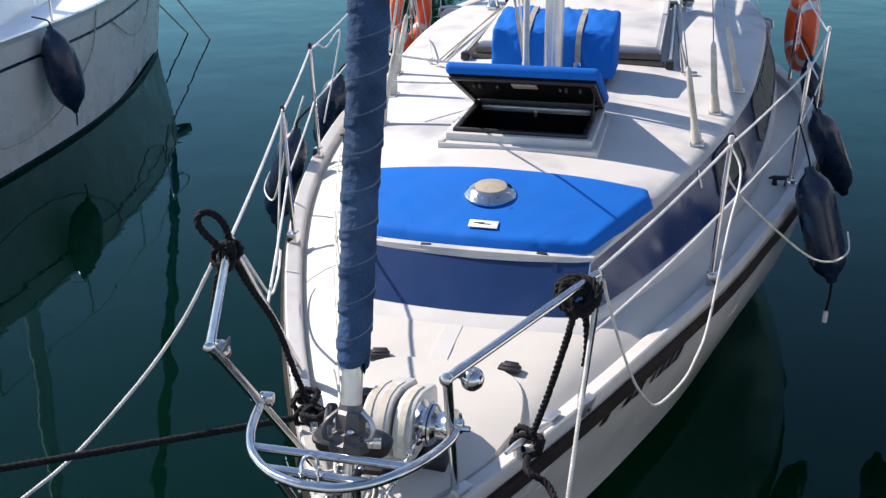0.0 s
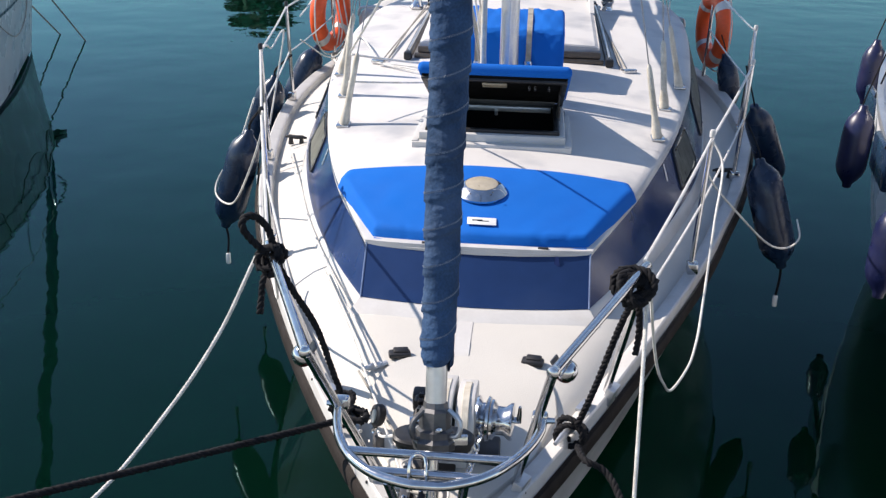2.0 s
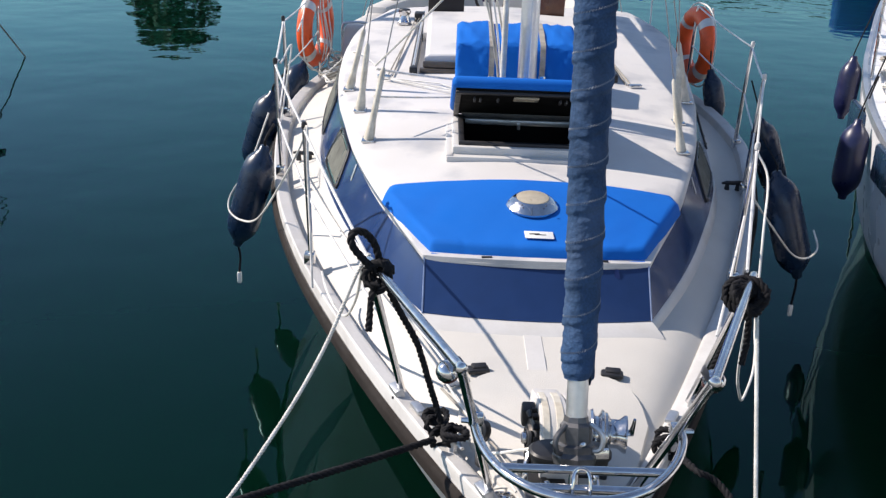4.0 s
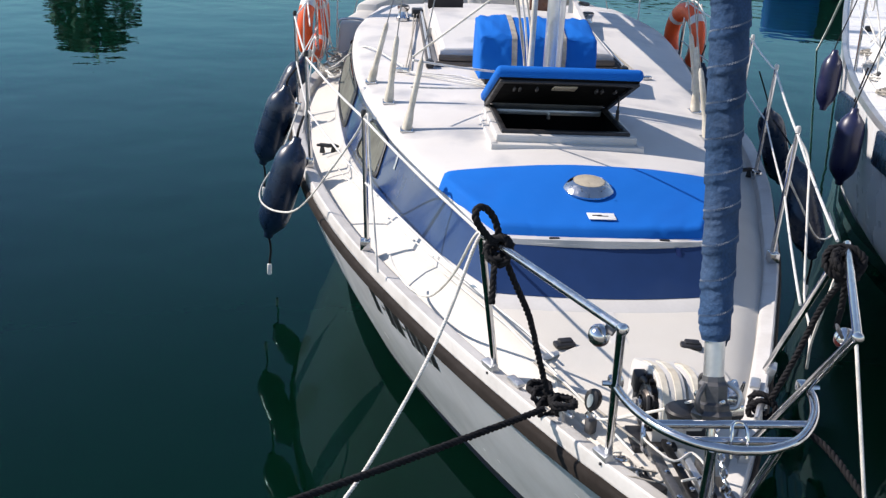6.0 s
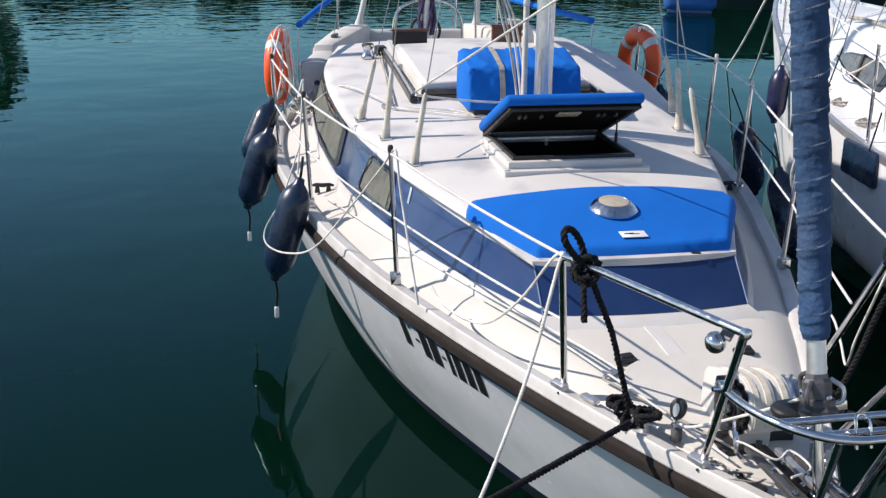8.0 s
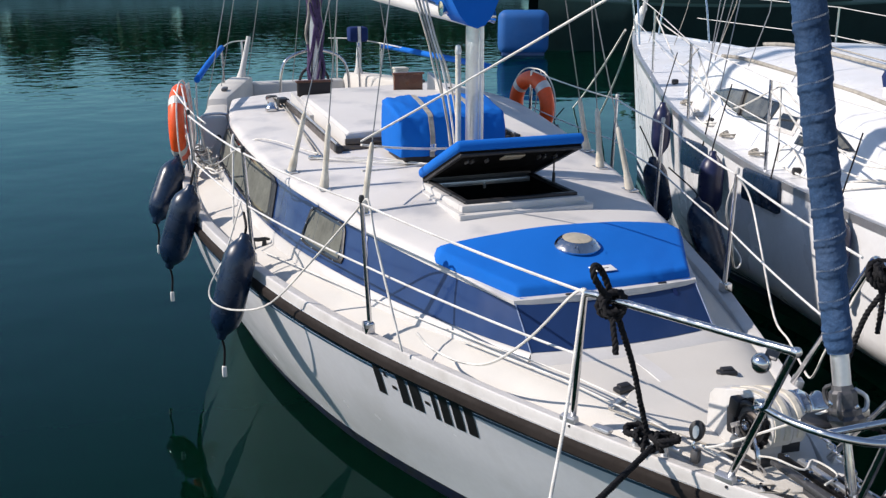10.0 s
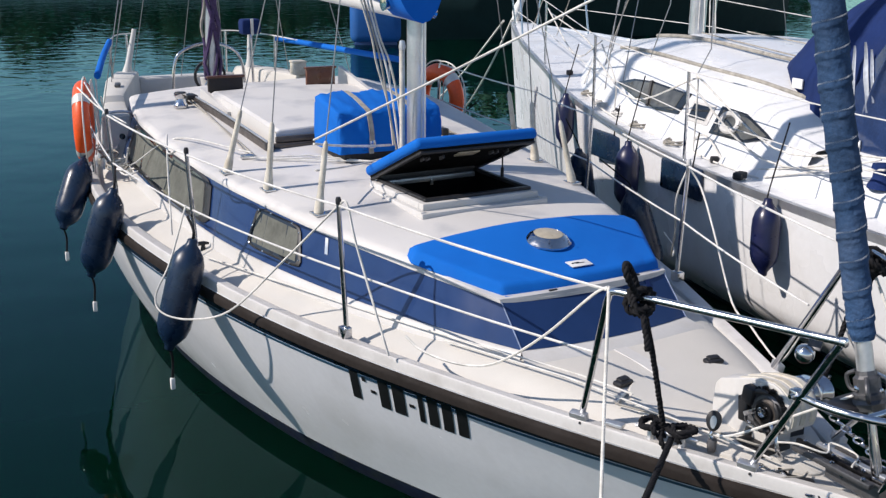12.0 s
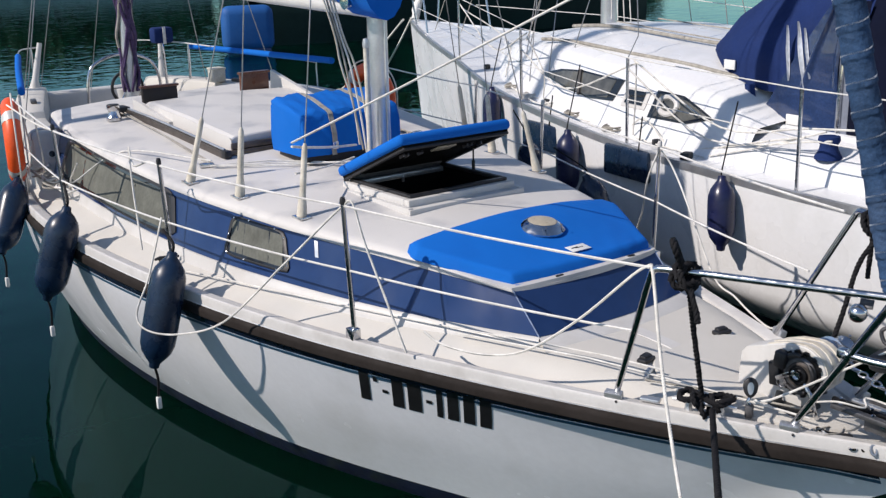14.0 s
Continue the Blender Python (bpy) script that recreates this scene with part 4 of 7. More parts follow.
# ---- foredeck fittings ----
def moulding(prof, x0, x1, bev=0.008):
    """A rounded profile of (y, z) pulled from x0 to x1, its end edges eased."""
    cy, cz = sum(q[0] for q in prof) / len(prof), sum(q[1] for q in prof) / len(prof)
    fine = [Vector((0, y, zz)) for y, zz in prof]
    rings = []
    for x, k in ((x0, 1 - bev * 8), (x0 + bev * 0.4, 1 - bev * 2), (x0 + bev, 1.0), (x1 - bev, 1.0), (x1 - bev * 0.4, 1 - bev * 2), (x1, 1 - bev * 8)):
        rings.append([Vector((x, cy + (q.y - cy) * k, cz + (q.z - cz) * k)) for q in fine])
    return grid(rings, True, True)


WC = Vector((0, 0.695, 1.220))  # the axle of the drums
WP = [(0.985, 1.04), (0.988, 1.13), (0.980, 1.225), (0.955, 1.255), (0.86, 1.29), (0.78, 1.318)]
WP += [(WC.y - 0.110 * math.sin(radians(a)), WC.z + 0.110 * math.cos(radians(a))) for a in (-12, 5, 22, 39, 56, 73, 90, 106, 120)] + [(0.66, 1.13), (0.80, 1.11), (0.82, 1.04)]
windlass = part("windlass", moulding(WP, -0.098, -0.008, 0.006), CAPWHITE, yacht, "boxy white electric windlass with steel drums", 25)
part("motor_housing", moulding([(0.83 + (y - 0.83) * 0.94, 1.04 + (zz - 1.04) * 0.96) for y, zz in WP], 0.002, 0.062, 0.006), CAPWHITE, windlass, "stepped white housing", 25)
front = WP[4:14]
for x0, x1, k in ((-0.090, -0.066, 1.0), (-0.048, -0.022, 1.0), (0.020, 0.044, 0.955)):
    rows = []
    for y, zz in front:
        y, zz = 0.83 + (y - 0.83) * k, 1.04 + (zz - 1.04) * (1 if k == 1 else 0.97)
        n = Vector((0, y - 0.76, zz - 1.20)).normalized()
        rows.append([Vector((x, y, zz)) + n * o for x, o in ((x0, -0.003), (x0 + 0.002, 0.0035), (x1 - 0.002, 0.0035), (x1, -0.003))])
    part("housing_band", grid(rows), GAITER, windlass, "cream band", 30)
part("stand", rbox((-0.02, 0.74, 1.085), (0.12, 0.09, 0.10), 0.008), CAPWHITE, windlass, "white stand")
part("base_plate", rbox((-0.07, 0.735, 1.055), (0.15, 0.15, 0.03), 0.006), RUBBER, windlass, "black base plate")
wc_ = Vector((0.066, 0.70, 1.245))
part("chain_gypsy", lathe([(0.02, 0), (0.070, 0.0), (0.074, 0.008), (0.052, 0.018), (0.052, 0.026), (0.074, 0.036), (0.070, 0.044), (0.02, 0.045)], wc_, (1, -0.1, 0), 32), STEEL, windlass, "steel chain gypsy")
part("warping_drum", lathe([(0.02, 0), (0.066, 0.0), (0.064, 0.008), (0.046, 0.02), (0.046, 0.045), (0.06, 0.062), (0.060, 0.070), (0.02, 0.074)], wc_ + Vector((0.047, -0.005, 0)), (1, -0.1, 0), 28), STEEL, windlass, "steel warping drum")
part("clutch_handle", tube([wc_ + Vector((0.11, 0, 0)), wc_ + Vector((0.135, 0, 0)), wc_ + Vector((0.137, -0.01, 0.03)), wc_ + Vector((0.137, -0.02, 0.06))], [0.012, 0.012, 0.007, 0.005], 10), STEEL, windlass)
part("motor_mount", rbox((0.09, 0.78, 1.07), (0.11, 0.12, 0.06), 0.01), RUBBER, windlass, "black mounting block")
# open side with the chain wheel, its pawls and the black switch box
part("switch_box", rbox((-0.122, 0.768, 1.262), (0.045, 0.052, 0.068), 0.008, (8, 0, 0)), RUBBER, windlass, "black switch box")
part("gear_cover", rbox((-0.112, 0.80, 1.19), (0.028, 0.05, 0.10), 0.008, (-6, 0, 0)), RUBBER, windlass, "black gear cover")
for r, y, zz, m, w in ((0.086, 0.69, 1.222, DARKMETAL, 0.012), (0.070, 0.69, 1.222, GREYMETAL, 0.022), (0.056, 0.685, 1.218, BRONZE, 0.030), (0.042, 0.69, 1.222, DARKMETAL, 0.036), (0.020, 0.69, 1.222, STEEL, 0.048), (0.026, 0.765, 1.165, STEEL, 0.026)):
    prof = [(0.0, 0.0), (r, 0.0), (r, w * 0.7), (r * 0.86, w), (r * 0.7, w), (r * 0.66, w * 0.8), (0, w * 0.8)]
    part("gear_wheel", lathe(prof, Vector((-0.099, y, zz)), (-1, -0.1, 0), 24), m, windlass, "worn metal gear wheel", 25)
for k in range(14):
    a = k * math.pi / 7
    part("gear_tooth", rbox((-0.110, 0.69 + 0.088 * math.cos(a), 1.222 + 0.088 * math.sin(a)), (0.018, 0.016, 0.018), 0.003, (math.degrees(a), 0, 0)), DARKMETAL, windlass)
for a0, a1, r in ((0.5, 1.7, 0.078), (2.3, 3.4, 0.066), (4.2, 5.4, 0.074)):
    part("pawl", tube([(-0.124, 0.69 + r * math.cos(a0 + (a1 - a0) * k / 6), 1.222 + r * math.sin(a0 + (a1 - a0) * k / 6)) for k in range(7)], [0.006, 0.009, 0.010, 0.010, 0.010, 0.009, 0.005], 8), RUBBER, windlass, "black pawl")
part("bracket_arm", rbox((-0.13, 0.74, 1.205), (0.012, 0.10, 0.02), 0.004, (-32, 0, 0)), STEEL, windlass, "steel bracket arm")
part("gear_shaft", tube([(-0.12, 0.66, 1.19), (-0.135, 0.62, 1.16), (-0.135, 0.60, 1.10), (-0.10, 0.61, 1.06)], [0.009, 0.010, 0.008, 0.012], 8), STEEL, windlass)
chain = part("chain", bmesh.new(), STEEL, yacht, "galvanised anchor chain to the bow roller")
bm = bmesh.new()
random.seed(5)
for i in range(16):
    t = i / 15
    c = Vector((0.085, 0.63, 1.24)).lerp(Vector((PX + 0.03, 0.14, 1.13)), t)
    ringp = [(0.017 * math.cos(a), 0.011 * math.sin(a)) for a in [2 * math.pi * k / 10 for k in range(11)]]
    q = Matrix.Rotation(radians(45 + 90 * (i % 2)), 3, "Y")
    tube([c + q @ Vector((v, u * 1.2, 0)) for u, v in ringp], 0.004, 5, bm)
bm.to_mesh(chain.data)
bm.free()
chain["kind"] = "stuff"

for x, y, tz in ((-0.262, 1.345, 12), (0.245, 1.345, -8)):
    zd = deck_z(x, y)
    v = part("deck_vent", rbox((x, y, zd + 0.012), (0.085, 0.05, 0.022), 0.009, (0, 0, tz)), RUBBER, yacht, "small black clamshell vent")
    part("vent_hood", rbox((x + 0.004, y + 0.006, zd + 0.024), (0.06, 0.034, 0.016), 0.007, (8, 0, tz)), RUBBER, v)



def cleat(c, tz, size=0.2, m=ALLOY, name="cleat"):
    bm = tube([c + Matrix.Rotation(radians(tz), 3, "Z") @ Vector((k * size / 2, 0, h)) for k, h in ((-1, 0.045), (-0.6, 0.05), (0, 0.046), (0.6, 0.05), (1, 0.045))], [0.007, 0.012, 0.014, 0.012, 0.007], 8)
    for k in (-0.25, 0.25):
        o = Matrix.Rotation(radians(tz), 3, "Z") @ Vector((k * size, 0, 0))
        tube([c + o, c + o + Vector((0, 0, 0.045))], [0.018, 0.011], 8, bm)
    return part(name, bm, m, yacht, "two-horned mooring cleat")


for s in (-1, 1):
    cleat(Vector((s * 0.385, 0.925, CAP(0.9) - 0.01)), 62 * s, 0.25)
    cleat(Vector((1.36, 3.95, deck_z(1.33, 3.95))) if s > 0 else Vector((-1.265, 4.09, deck_z(1.265, 4.09))), 8 * s, 0.14, RUBBER)
    part("fairlead", rbox((s * (sheer(1.12, s) - 0.05), 1.12, CAP(1.12) + 0.010), (0.038, 0.085, 0.018), 0.008, (0, 0, -s * 24)), ALLOY, yacht, "alloy fairlead on the toe rail")
    cleat(Vector((s * 1.25, 6.75, CAP(6.75))), 80, 0.16)
blk, q = Vector((-0.264, 0.803, 1.175)), Vector((-0.75, -0.62, 0.25)).normalized()
side_ = q.cross(Vector((0, 0, 1))).normalized()
up_ = side_.cross(q)
oval = [(0.029 * math.cos(a) * (1.0 if math.sin(a) > 0 else 0.8 + 0.2 * abs(math.cos(a))), (0.034 if math.sin(a) > 0 else 0.046) * math.sin(a)) for a in [2 * math.pi * k / 28 for k in range(28)]]
block = part("snatch_block", grid([[blk + side_ * x * k + up_ * zz * k + q * o for x, zz in oval] for o, k in ((-0.015, 0.8), (-0.012, 0.96), (-0.006, 1.0), (0.006, 1.0), (0.012, 0.96), (0.015, 0.8))], True, True), RUBBER, yacht, "black turning block standing on the deck")
part("cheek", grid([[blk + side_ * x * 0.42 + up_ * (zz * 0.62 - 0.004) + q * o for x, zz in oval] for o in (0.012, 0.0185)], True, True), ALLOY, block, "grey centre strap")
part("eye", tube([blk + up_ * -0.046, blk + up_ * -0.062 + side_ * 0.008, blk + up_ * -0.072], [0.008, 0.009, 0.008], 8), STEEL, block, "steel swivel eye")
part("block_foot", rbox((blk.x, blk.y, CAP(0.8) + 0.010), (0.036, 0.032, 0.056), 0.008, (0, 0, 30)), GREYMETAL, block, "steel foot")
for k in range(3):
    bm = tube([(-0.39 + 0.02 * k, 1.235 + 0.008 * k, deck_z(-0.37, 1.24) + 0.016), (-0.34 + 0.02 * k, 1.26 + 0.01 * k, deck_z(-0.34, 1.24) + 0.022)], [0.008, 0.012], 8)
    part("jam_cleat", bm, ALLOY, yacht, "small alloy fitting")
# stem fitting and roller
stem = part("stem_fitting", rbox((PX, 0.14, 1.075), (0.10, 0.34, 0.05), 0.008, (3, 0, 0)), STEEL, yacht, "stainless stem fitting")
for k in (-0.05, 0.05):
    part("cheek_plate", slab([(PX + k, 0.30, 1.09), (PX + k, 0.05, 1.08), (PX + k, -0.06, 1.06), (PX + k, -0.07, 1.12), (PX + k, 0.0, 1.16), (PX + k, 0.25, 1.15)], 0.006), STEEL, stem)
part("bow_roller", lathe([(0.035, -0.044), (0.035, -0.03), (0.02, 0), (0.035, 0.03), (0.035, 0.044)], (PX, -0.02, 1.105), (1, 0, 0), 16), RUBBER, stem)
for k, (x, y0, y1) in enumerate(((-0.085, 0.42, 0.02), (0.05, 0.42, 0.05))):
    part("side_plate", slab([(x, y0, 1.075), (x, y1, 1.065), (x, y1 - 0.04, 1.10), (x, y1 + 0.02, 1.145), (x, y0 - 0.04, 1.135), (x, y0, 1.11)], 0.007), GREYMETAL, stem, "dull steel side plate")
    part("pin", tube([(x - 0.012, 0.34, 1.115), (x + 0.018, 0.34, 1.115)], 0.009, 10), STEEL, stem)
for k in range(2):
    c = Vector((-0.165 + 0.03 * k, 0.63 - 0.10 * k, deck_z(-0.15, 0.6) + 0.012 + 0.006 * k))
    pts = [c + Vector(((0.075 + 0.012 * (i % 3)) * math.cos(0.8 * i + k), (0.03 + 0.008 * (i % 4)) * math.sin(0.8 * i + k), 0.003 * (i % 5))) for i in range(7)]
    part("furling_tail", tube(spline(pts, 3), 0.0042, 5), WHITEROPE if k != 1 else GREYROPE, yacht, "loose turns of thin line beside the windlass")
# chain stopper arms and links lying between the windlass and the stem
for x, y0, y1, w, m in ((-0.125, 0.53, 0.20, 0.030, GREYMETAL), (-0.075, 0.56, 0.24, 0.022, DARKMETAL), (-0.035, 0.50, 0.15, 0.026, ALLOY)):
    arm = part("stopper_arm", rbox((x, (y0 + y1) / 2, 1.148), (w, y0 - y1, 0.022), 0.006, (2, 0, 3)), m, yacht, "dull worn steel bar beside the anchor")
    for y in (y0 - 0.03, (y0 + y1) / 2, y1 + 0.03):
        part("bolt", lathe([(0.009, 0), (0.009, 0.006), (0.005, 0.009), (0, 0.010)], (x, y, 1.158), n=8), STEEL, arm)
for k in range(9):
    c = Vector((-0.145 + 0.018 * math.sin(1.9 * k), 0.60 - 0.032 * k, deck_z(-0.14, 0.55) + 0.016 + 0.004 * (k % 3)))
    turn = Euler((0.5 * (k % 3), 0.9 * (k % 2), 0.7 * k)).to_matrix()
    part("chain_link", tube([c + turn @ Vector((0.011 * math.cos(a), 0.019 * math.sin(a), 0)) for a in [2 * math.pi * i / 10 for i in range(11)]], 0.0045, 5), (STEEL, DARKMETAL, ALLOY)[k % 3], yacht, "loose chain link")
part("lashing_line", tube(spline([(-0.13, 0.62, 1.13), (-0.15, 0.50, 1.18), (-0.09, 0.42, 1.165), (-0.02, 0.46, 1.17), (0.0, 0.36, 1.16), (-0.10, 0.30, 1.17)], 5), 0.004, 6), WHITEROPE, yacht, "thin white lashing round the anchor shank")
for x, y, tz in ((-0.17, 0.55, 20), (-0.13, 0.47, -30), (-0.19, 0.66, 60), (-0.10, 0.40, 15)):
    zd = deck_z(x, y)
    sh = part("shackle", tube(spline([(x - 0.02, y, zd + 0.012), (x - 0.018, y - 0.03, zd + 0.02), (x, y - 0.042, zd + 0.024), (x + 0.018, y - 0.03, zd + 0.02), (x + 0.02, y, zd + 0.012)], 3), 0.006, 8), STEEL, yacht, "bright steel shackle")
    part("shackle_pin", tube([(x - 0.03, y, zd + 0.012), (x + 0.03, y, zd + 0.012)], 0.006, 8), STEEL, sh)
part("chain_hook", rbox((-0.13, 0.50, deck_z(-0.13, 0.5) + 0.03), (0.05, 0.12, 0.035), 0.012, (0, 0, 35)), RUBBER, yacht, "black chain stopper")
anchor = thing("anchor", (PX, 0.1, 1.1), "galvanised plough anchor stowed on the bow roller", "anchor")
part("shank", slab([(PX + 0.008, 0.45, 1.13), (PX + 0.008, 0.0, 1.12), (PX + 0.008, -0.12, 1.03), (PX + 0.008, -0.15, 1.06), (PX + 0.008, -0.02, 1.165), (PX + 0.008, 0.45, 1.16)], 0.016), GREYMETAL, anchor)
part("fluke", grid([[Vector((PX + k * 0.11, -0.10 + 0.09 * abs(k), 0.93 + 0.03 * abs(k))), Vector((PX + k * 0.05, -0.17, 1.0)), Vector((PX + k * 0.02, -0.16, 1.06))] for k in (-1, -0.5, 0, 0.5, 1)]), GREYMETAL, anchor)

# control lines along the starboard deck
for k, (x0, y0, x1, y1) in enumerate(((-0.33, 1.2, -1.27, 3.93), (-0.12, 0.62, -0.40, 1.22), (-0.16, 0.6, -0.70, 2.1))):
    pts = []
    for i in range(13):
        t = i / 12
        x, y = x0 + (x1 - x0) * t - 0.05 * math.sin(math.pi * t) * (k == 0), y0 + (y1 - y0) * t
        pts.append(Vector((x, y, max(deck_z(x, y), 0) + 0.03 + (0.03 if k else 0.02) * (1 - t))))
    ln = thing("control_line", pts[0], "thin pale furling line led along the side deck", "rope", "furling lines")
    part("line", tube(pts, 0.0045, 6), WHITEROPE if k % 2 == 0 else GREYROPE, ln)

# ---- blue covered box on the roof ----
bx = thing("covered_box", (0.008, 4.24, roof_z(0, 4.24)), "blue canvas covered liferaft box strapped to the roof", "box")
z0 = roof_z(0.0, 4.2) + 0.045


def box_skin(u, v):
    """u round the section -1..1 front bottom to back bottom, v across."""
    x = 0.008 + v * 0.36
    prof = [(4.04, 0.0), (4.035, 0.06), (4.045, 0.14), (4.06, 0.215), (4.07, 0.245), (4.085, 0.262), (4.24, 0.305), (4.41, 0.335), (4.44, 0.32), (4.45, 0.29), (4.46, 0.12), (4.45, 0.0)]
    f = (u + 1) / 2 * (len(prof) - 1)
    i = min(int(f), len(prof) - 2)
    y, h = [a + (b - a) * (f - i) for a, b in zip(prof[i], prof[i + 1])]
    e = max(0.0, (abs(v) - 0.955) / 0.045)
    w = 0.009 * math.sin(11 * v + 5 * u) * math.sin(7 * u + 2 * v) - 0.010 * max(0.0, math.sin(6.5 * v + 4.0 * u + 0.8)) ** 6 + 0.005 * math.sin(31 * v + 4 * u) * math.sin(19 * u) + 0.0025 * math.sin(53 * v - 21 * u) * max(0.0, math.sin(9 * u + 3 * v))
    c = Vector((x, 4.25, 0.13))
    p = Vector((x, y, h))
    k = 1 - 0.06 * e * e
    return Vector((p.x, c.y + (p.y - c.y) * k + w, z0 + (c.z + (p.z - c.z) * k if h > 0.02 else h) + w * (h > 0.02)))


us = [-1 + 2 * i / 66 for i in range(67)]
vs_ = [-1, -0.985, -0.96, -0.92] + [-0.85 + 1.7 * i / 28 for i in range(29)] + [0.92, 0.96, 0.985, 1]
bm = grid([[box_skin(u, v) for u in us] for v in vs_])
for v in (-1, 1):
    ringv = [bm.verts.new(box_skin(u, v)) for u in us]
    bm.faces.new(ringv)
bmesh.ops.remove_doubles(bm, verts=bm.verts, dist=0.0005)
part("canvas", bm, CANVAS, bx, "wrinkled bright blue canvas", 60)
part("base_board", rbox((0.008, 4.25, z0 - 0.022), (0.64, 0.36, 0.06), 0.006), RUBBER, bx, "dark base board")
for v in (-0.42, 0.42):
    rows = []
    for u in [-1 + 2 * i / 30 for i in range(31)]:
        p = box_skin(u, v)
        n = (p - Vector((p.x, 4.25, z0 + 0.12))).normalized()
        rows.append([p + n * o + Vector((d, 0, 0)) for d, o in ((-0.016, 0.004), (0.016, 0.004), (0.016, 0.010), (-0.016, 0.010))])
    strap = part("strap", grid(rows, True, True), GREYROPE, bx, "pale webbing strap")
    p = box_skin(-0.82, v)
    part("buckle", rbox(p + Vector((0, -0.014, 0)), (0.042, 0.012, 0.05), 0.004), STEEL, strap, "steel buckle")

# ---- sliding hatch garage, tracks, roof gear ----
gar = part("hatch_garage", bmesh.new(), ROOF, yacht, "raised white roof hatch with a bronze rim")
rows = []
for y, h in ((4.62, 0.02), (4.62, 0.104), (4.626, 0.112), (5.3, 0.125), (5.9, 0.13), (6.0, 0.12), (6.0, 0.0)):
    rows.append([Vector((x, y, roof_z(x, max(y, 4.62)) + h - (0.012 if x < -0.53 or x > 0.59 else 0))) for x in (-0.55, -0.545, -0.52, -0.3, 0, 0.3, 0.58, 0.605, 0.61)])
bm = grid(rows)
for s in (-1, 1):
    e = 0.61 if s > 0 else -0.55
    grid([[Vector((e, y, roof_z(0.55, y) + h - 0.012)) for y, h in ((4.62, 0.1), (4.65, 0.115), (5.3, 0.125), (5.9, 0.13), (6.0, 0.12))], [Vector((e + s * 0.005, y, roof_z(0.55, y) - 0.01)) for y in (4.62, 4.65, 5.3, 5.9, 6.0)]], bm=bm)
bm.to_mesh(gar.data)
bm.free()
gar.data.shade_smooth()
gar.data.set_sharp_from_angle(angle=radians(22))
part("rim", rbox((0.03, 4.605, roof_z(0.3, 4.6) + 0.045), (1.18, 0.025, 0.04), 0.006), BRONZE, gar, "dark bronze front rim")
part("rim", rbox((0.03, 4.595, roof_z(0.3, 4.6) + 0.008), (1.22, 0.04, 0.03), 0.006), BRONZE, gar, "dark bronze front rim")
for s in (-1, 1):
    p = [Vector((s * (0.62 - 0.03 * k / 6) + (0.055 if s > 0 else 0.0), 4.58 + 1.86 * k / 6, roof_z(0.62, 4.58 + 1.86 * k / 6) + 0.03)) for k in range(7)]
    tr = part("hatch_track", grid([[q + Vector((dx, 0, dz)) for dx, dz in ((-0.02, -0.035), (-0.02, 0.012), (0.02, 0.012), (0.02, -0.035))] for q in p], True, True), BRONZE, yacht, "dark bronze sliding track")
    part("track_rail", tube([q + Vector((0, 0, 0.02)) for q in p], 0.009, 8), ALLOY, tr, "alloy rail")
    part("track_end", rbox(p[0] + Vector((0, -0.02, -0.005)), (0.05, 0.06, 0.05), 0.008), RUBBER, tr)
    c = Vector((s * 0.80, 4.47, roof_z(0.8, 4.47)))
    part("roof_block", rbox(c + Vector((0, 0, 0.014)), (0.09, 0.04, 0.028), 0.008, (0, 0, 20 * s)), STEEL, yacht, "small steel sheet block")
    c = Vector((s * 0.74, 6.15, roof_z(0.74, 6.15)))
    w = part("sheet_winch", lathe([(0.055, 0), (0.055, 0.02), (0.042, 0.035), (0.036, 0.07), (0.048, 0.09), (0.048, 0.11), (0.02, 0.115), (0, 0.115)], c, n=20), STEEL, yacht, "steel sheet winch")
    part("winch_top", lathe([(0.046, 0.111), (0.04, 0.118), (0, 0.12)], c, n=16), RUBBER, w)
    part("clutch", rbox((s * 0.62, 6.3, roof_z(0.6, 6.3) + 0.03), (0.09, 0.13, 0.07), 0.012), RUBBER, yacht, "black rope clutch")
    for dx in (0.0, 0.03):
        part("sheet", tube(sag((s * (0.78 - dx), 4.5, roof_z(0.78, 4.5) + 0.012), (s * (0.62 + dx), 6.3, roof_z(0.62, 6.3) + 0.03), -0.01, 8), 0.005, 6), GREYROPE, yacht, "grey rope led aft on the roof")
for k, y in enumerate((4.16, 4.22, 4.30)):
    part("sheet", tube([(-0.80, 4.42, roof_z(0.8, 4.4) + 0.02), (-0.45, y, roof_z(0.45, y) + 0.012), (-0.10 - 0.03 * k, 3.92, roof_z(0, 3.9) + 0.03)], 0.005, 6), WHITEROPE, yacht, "white halyard tail on the roof")

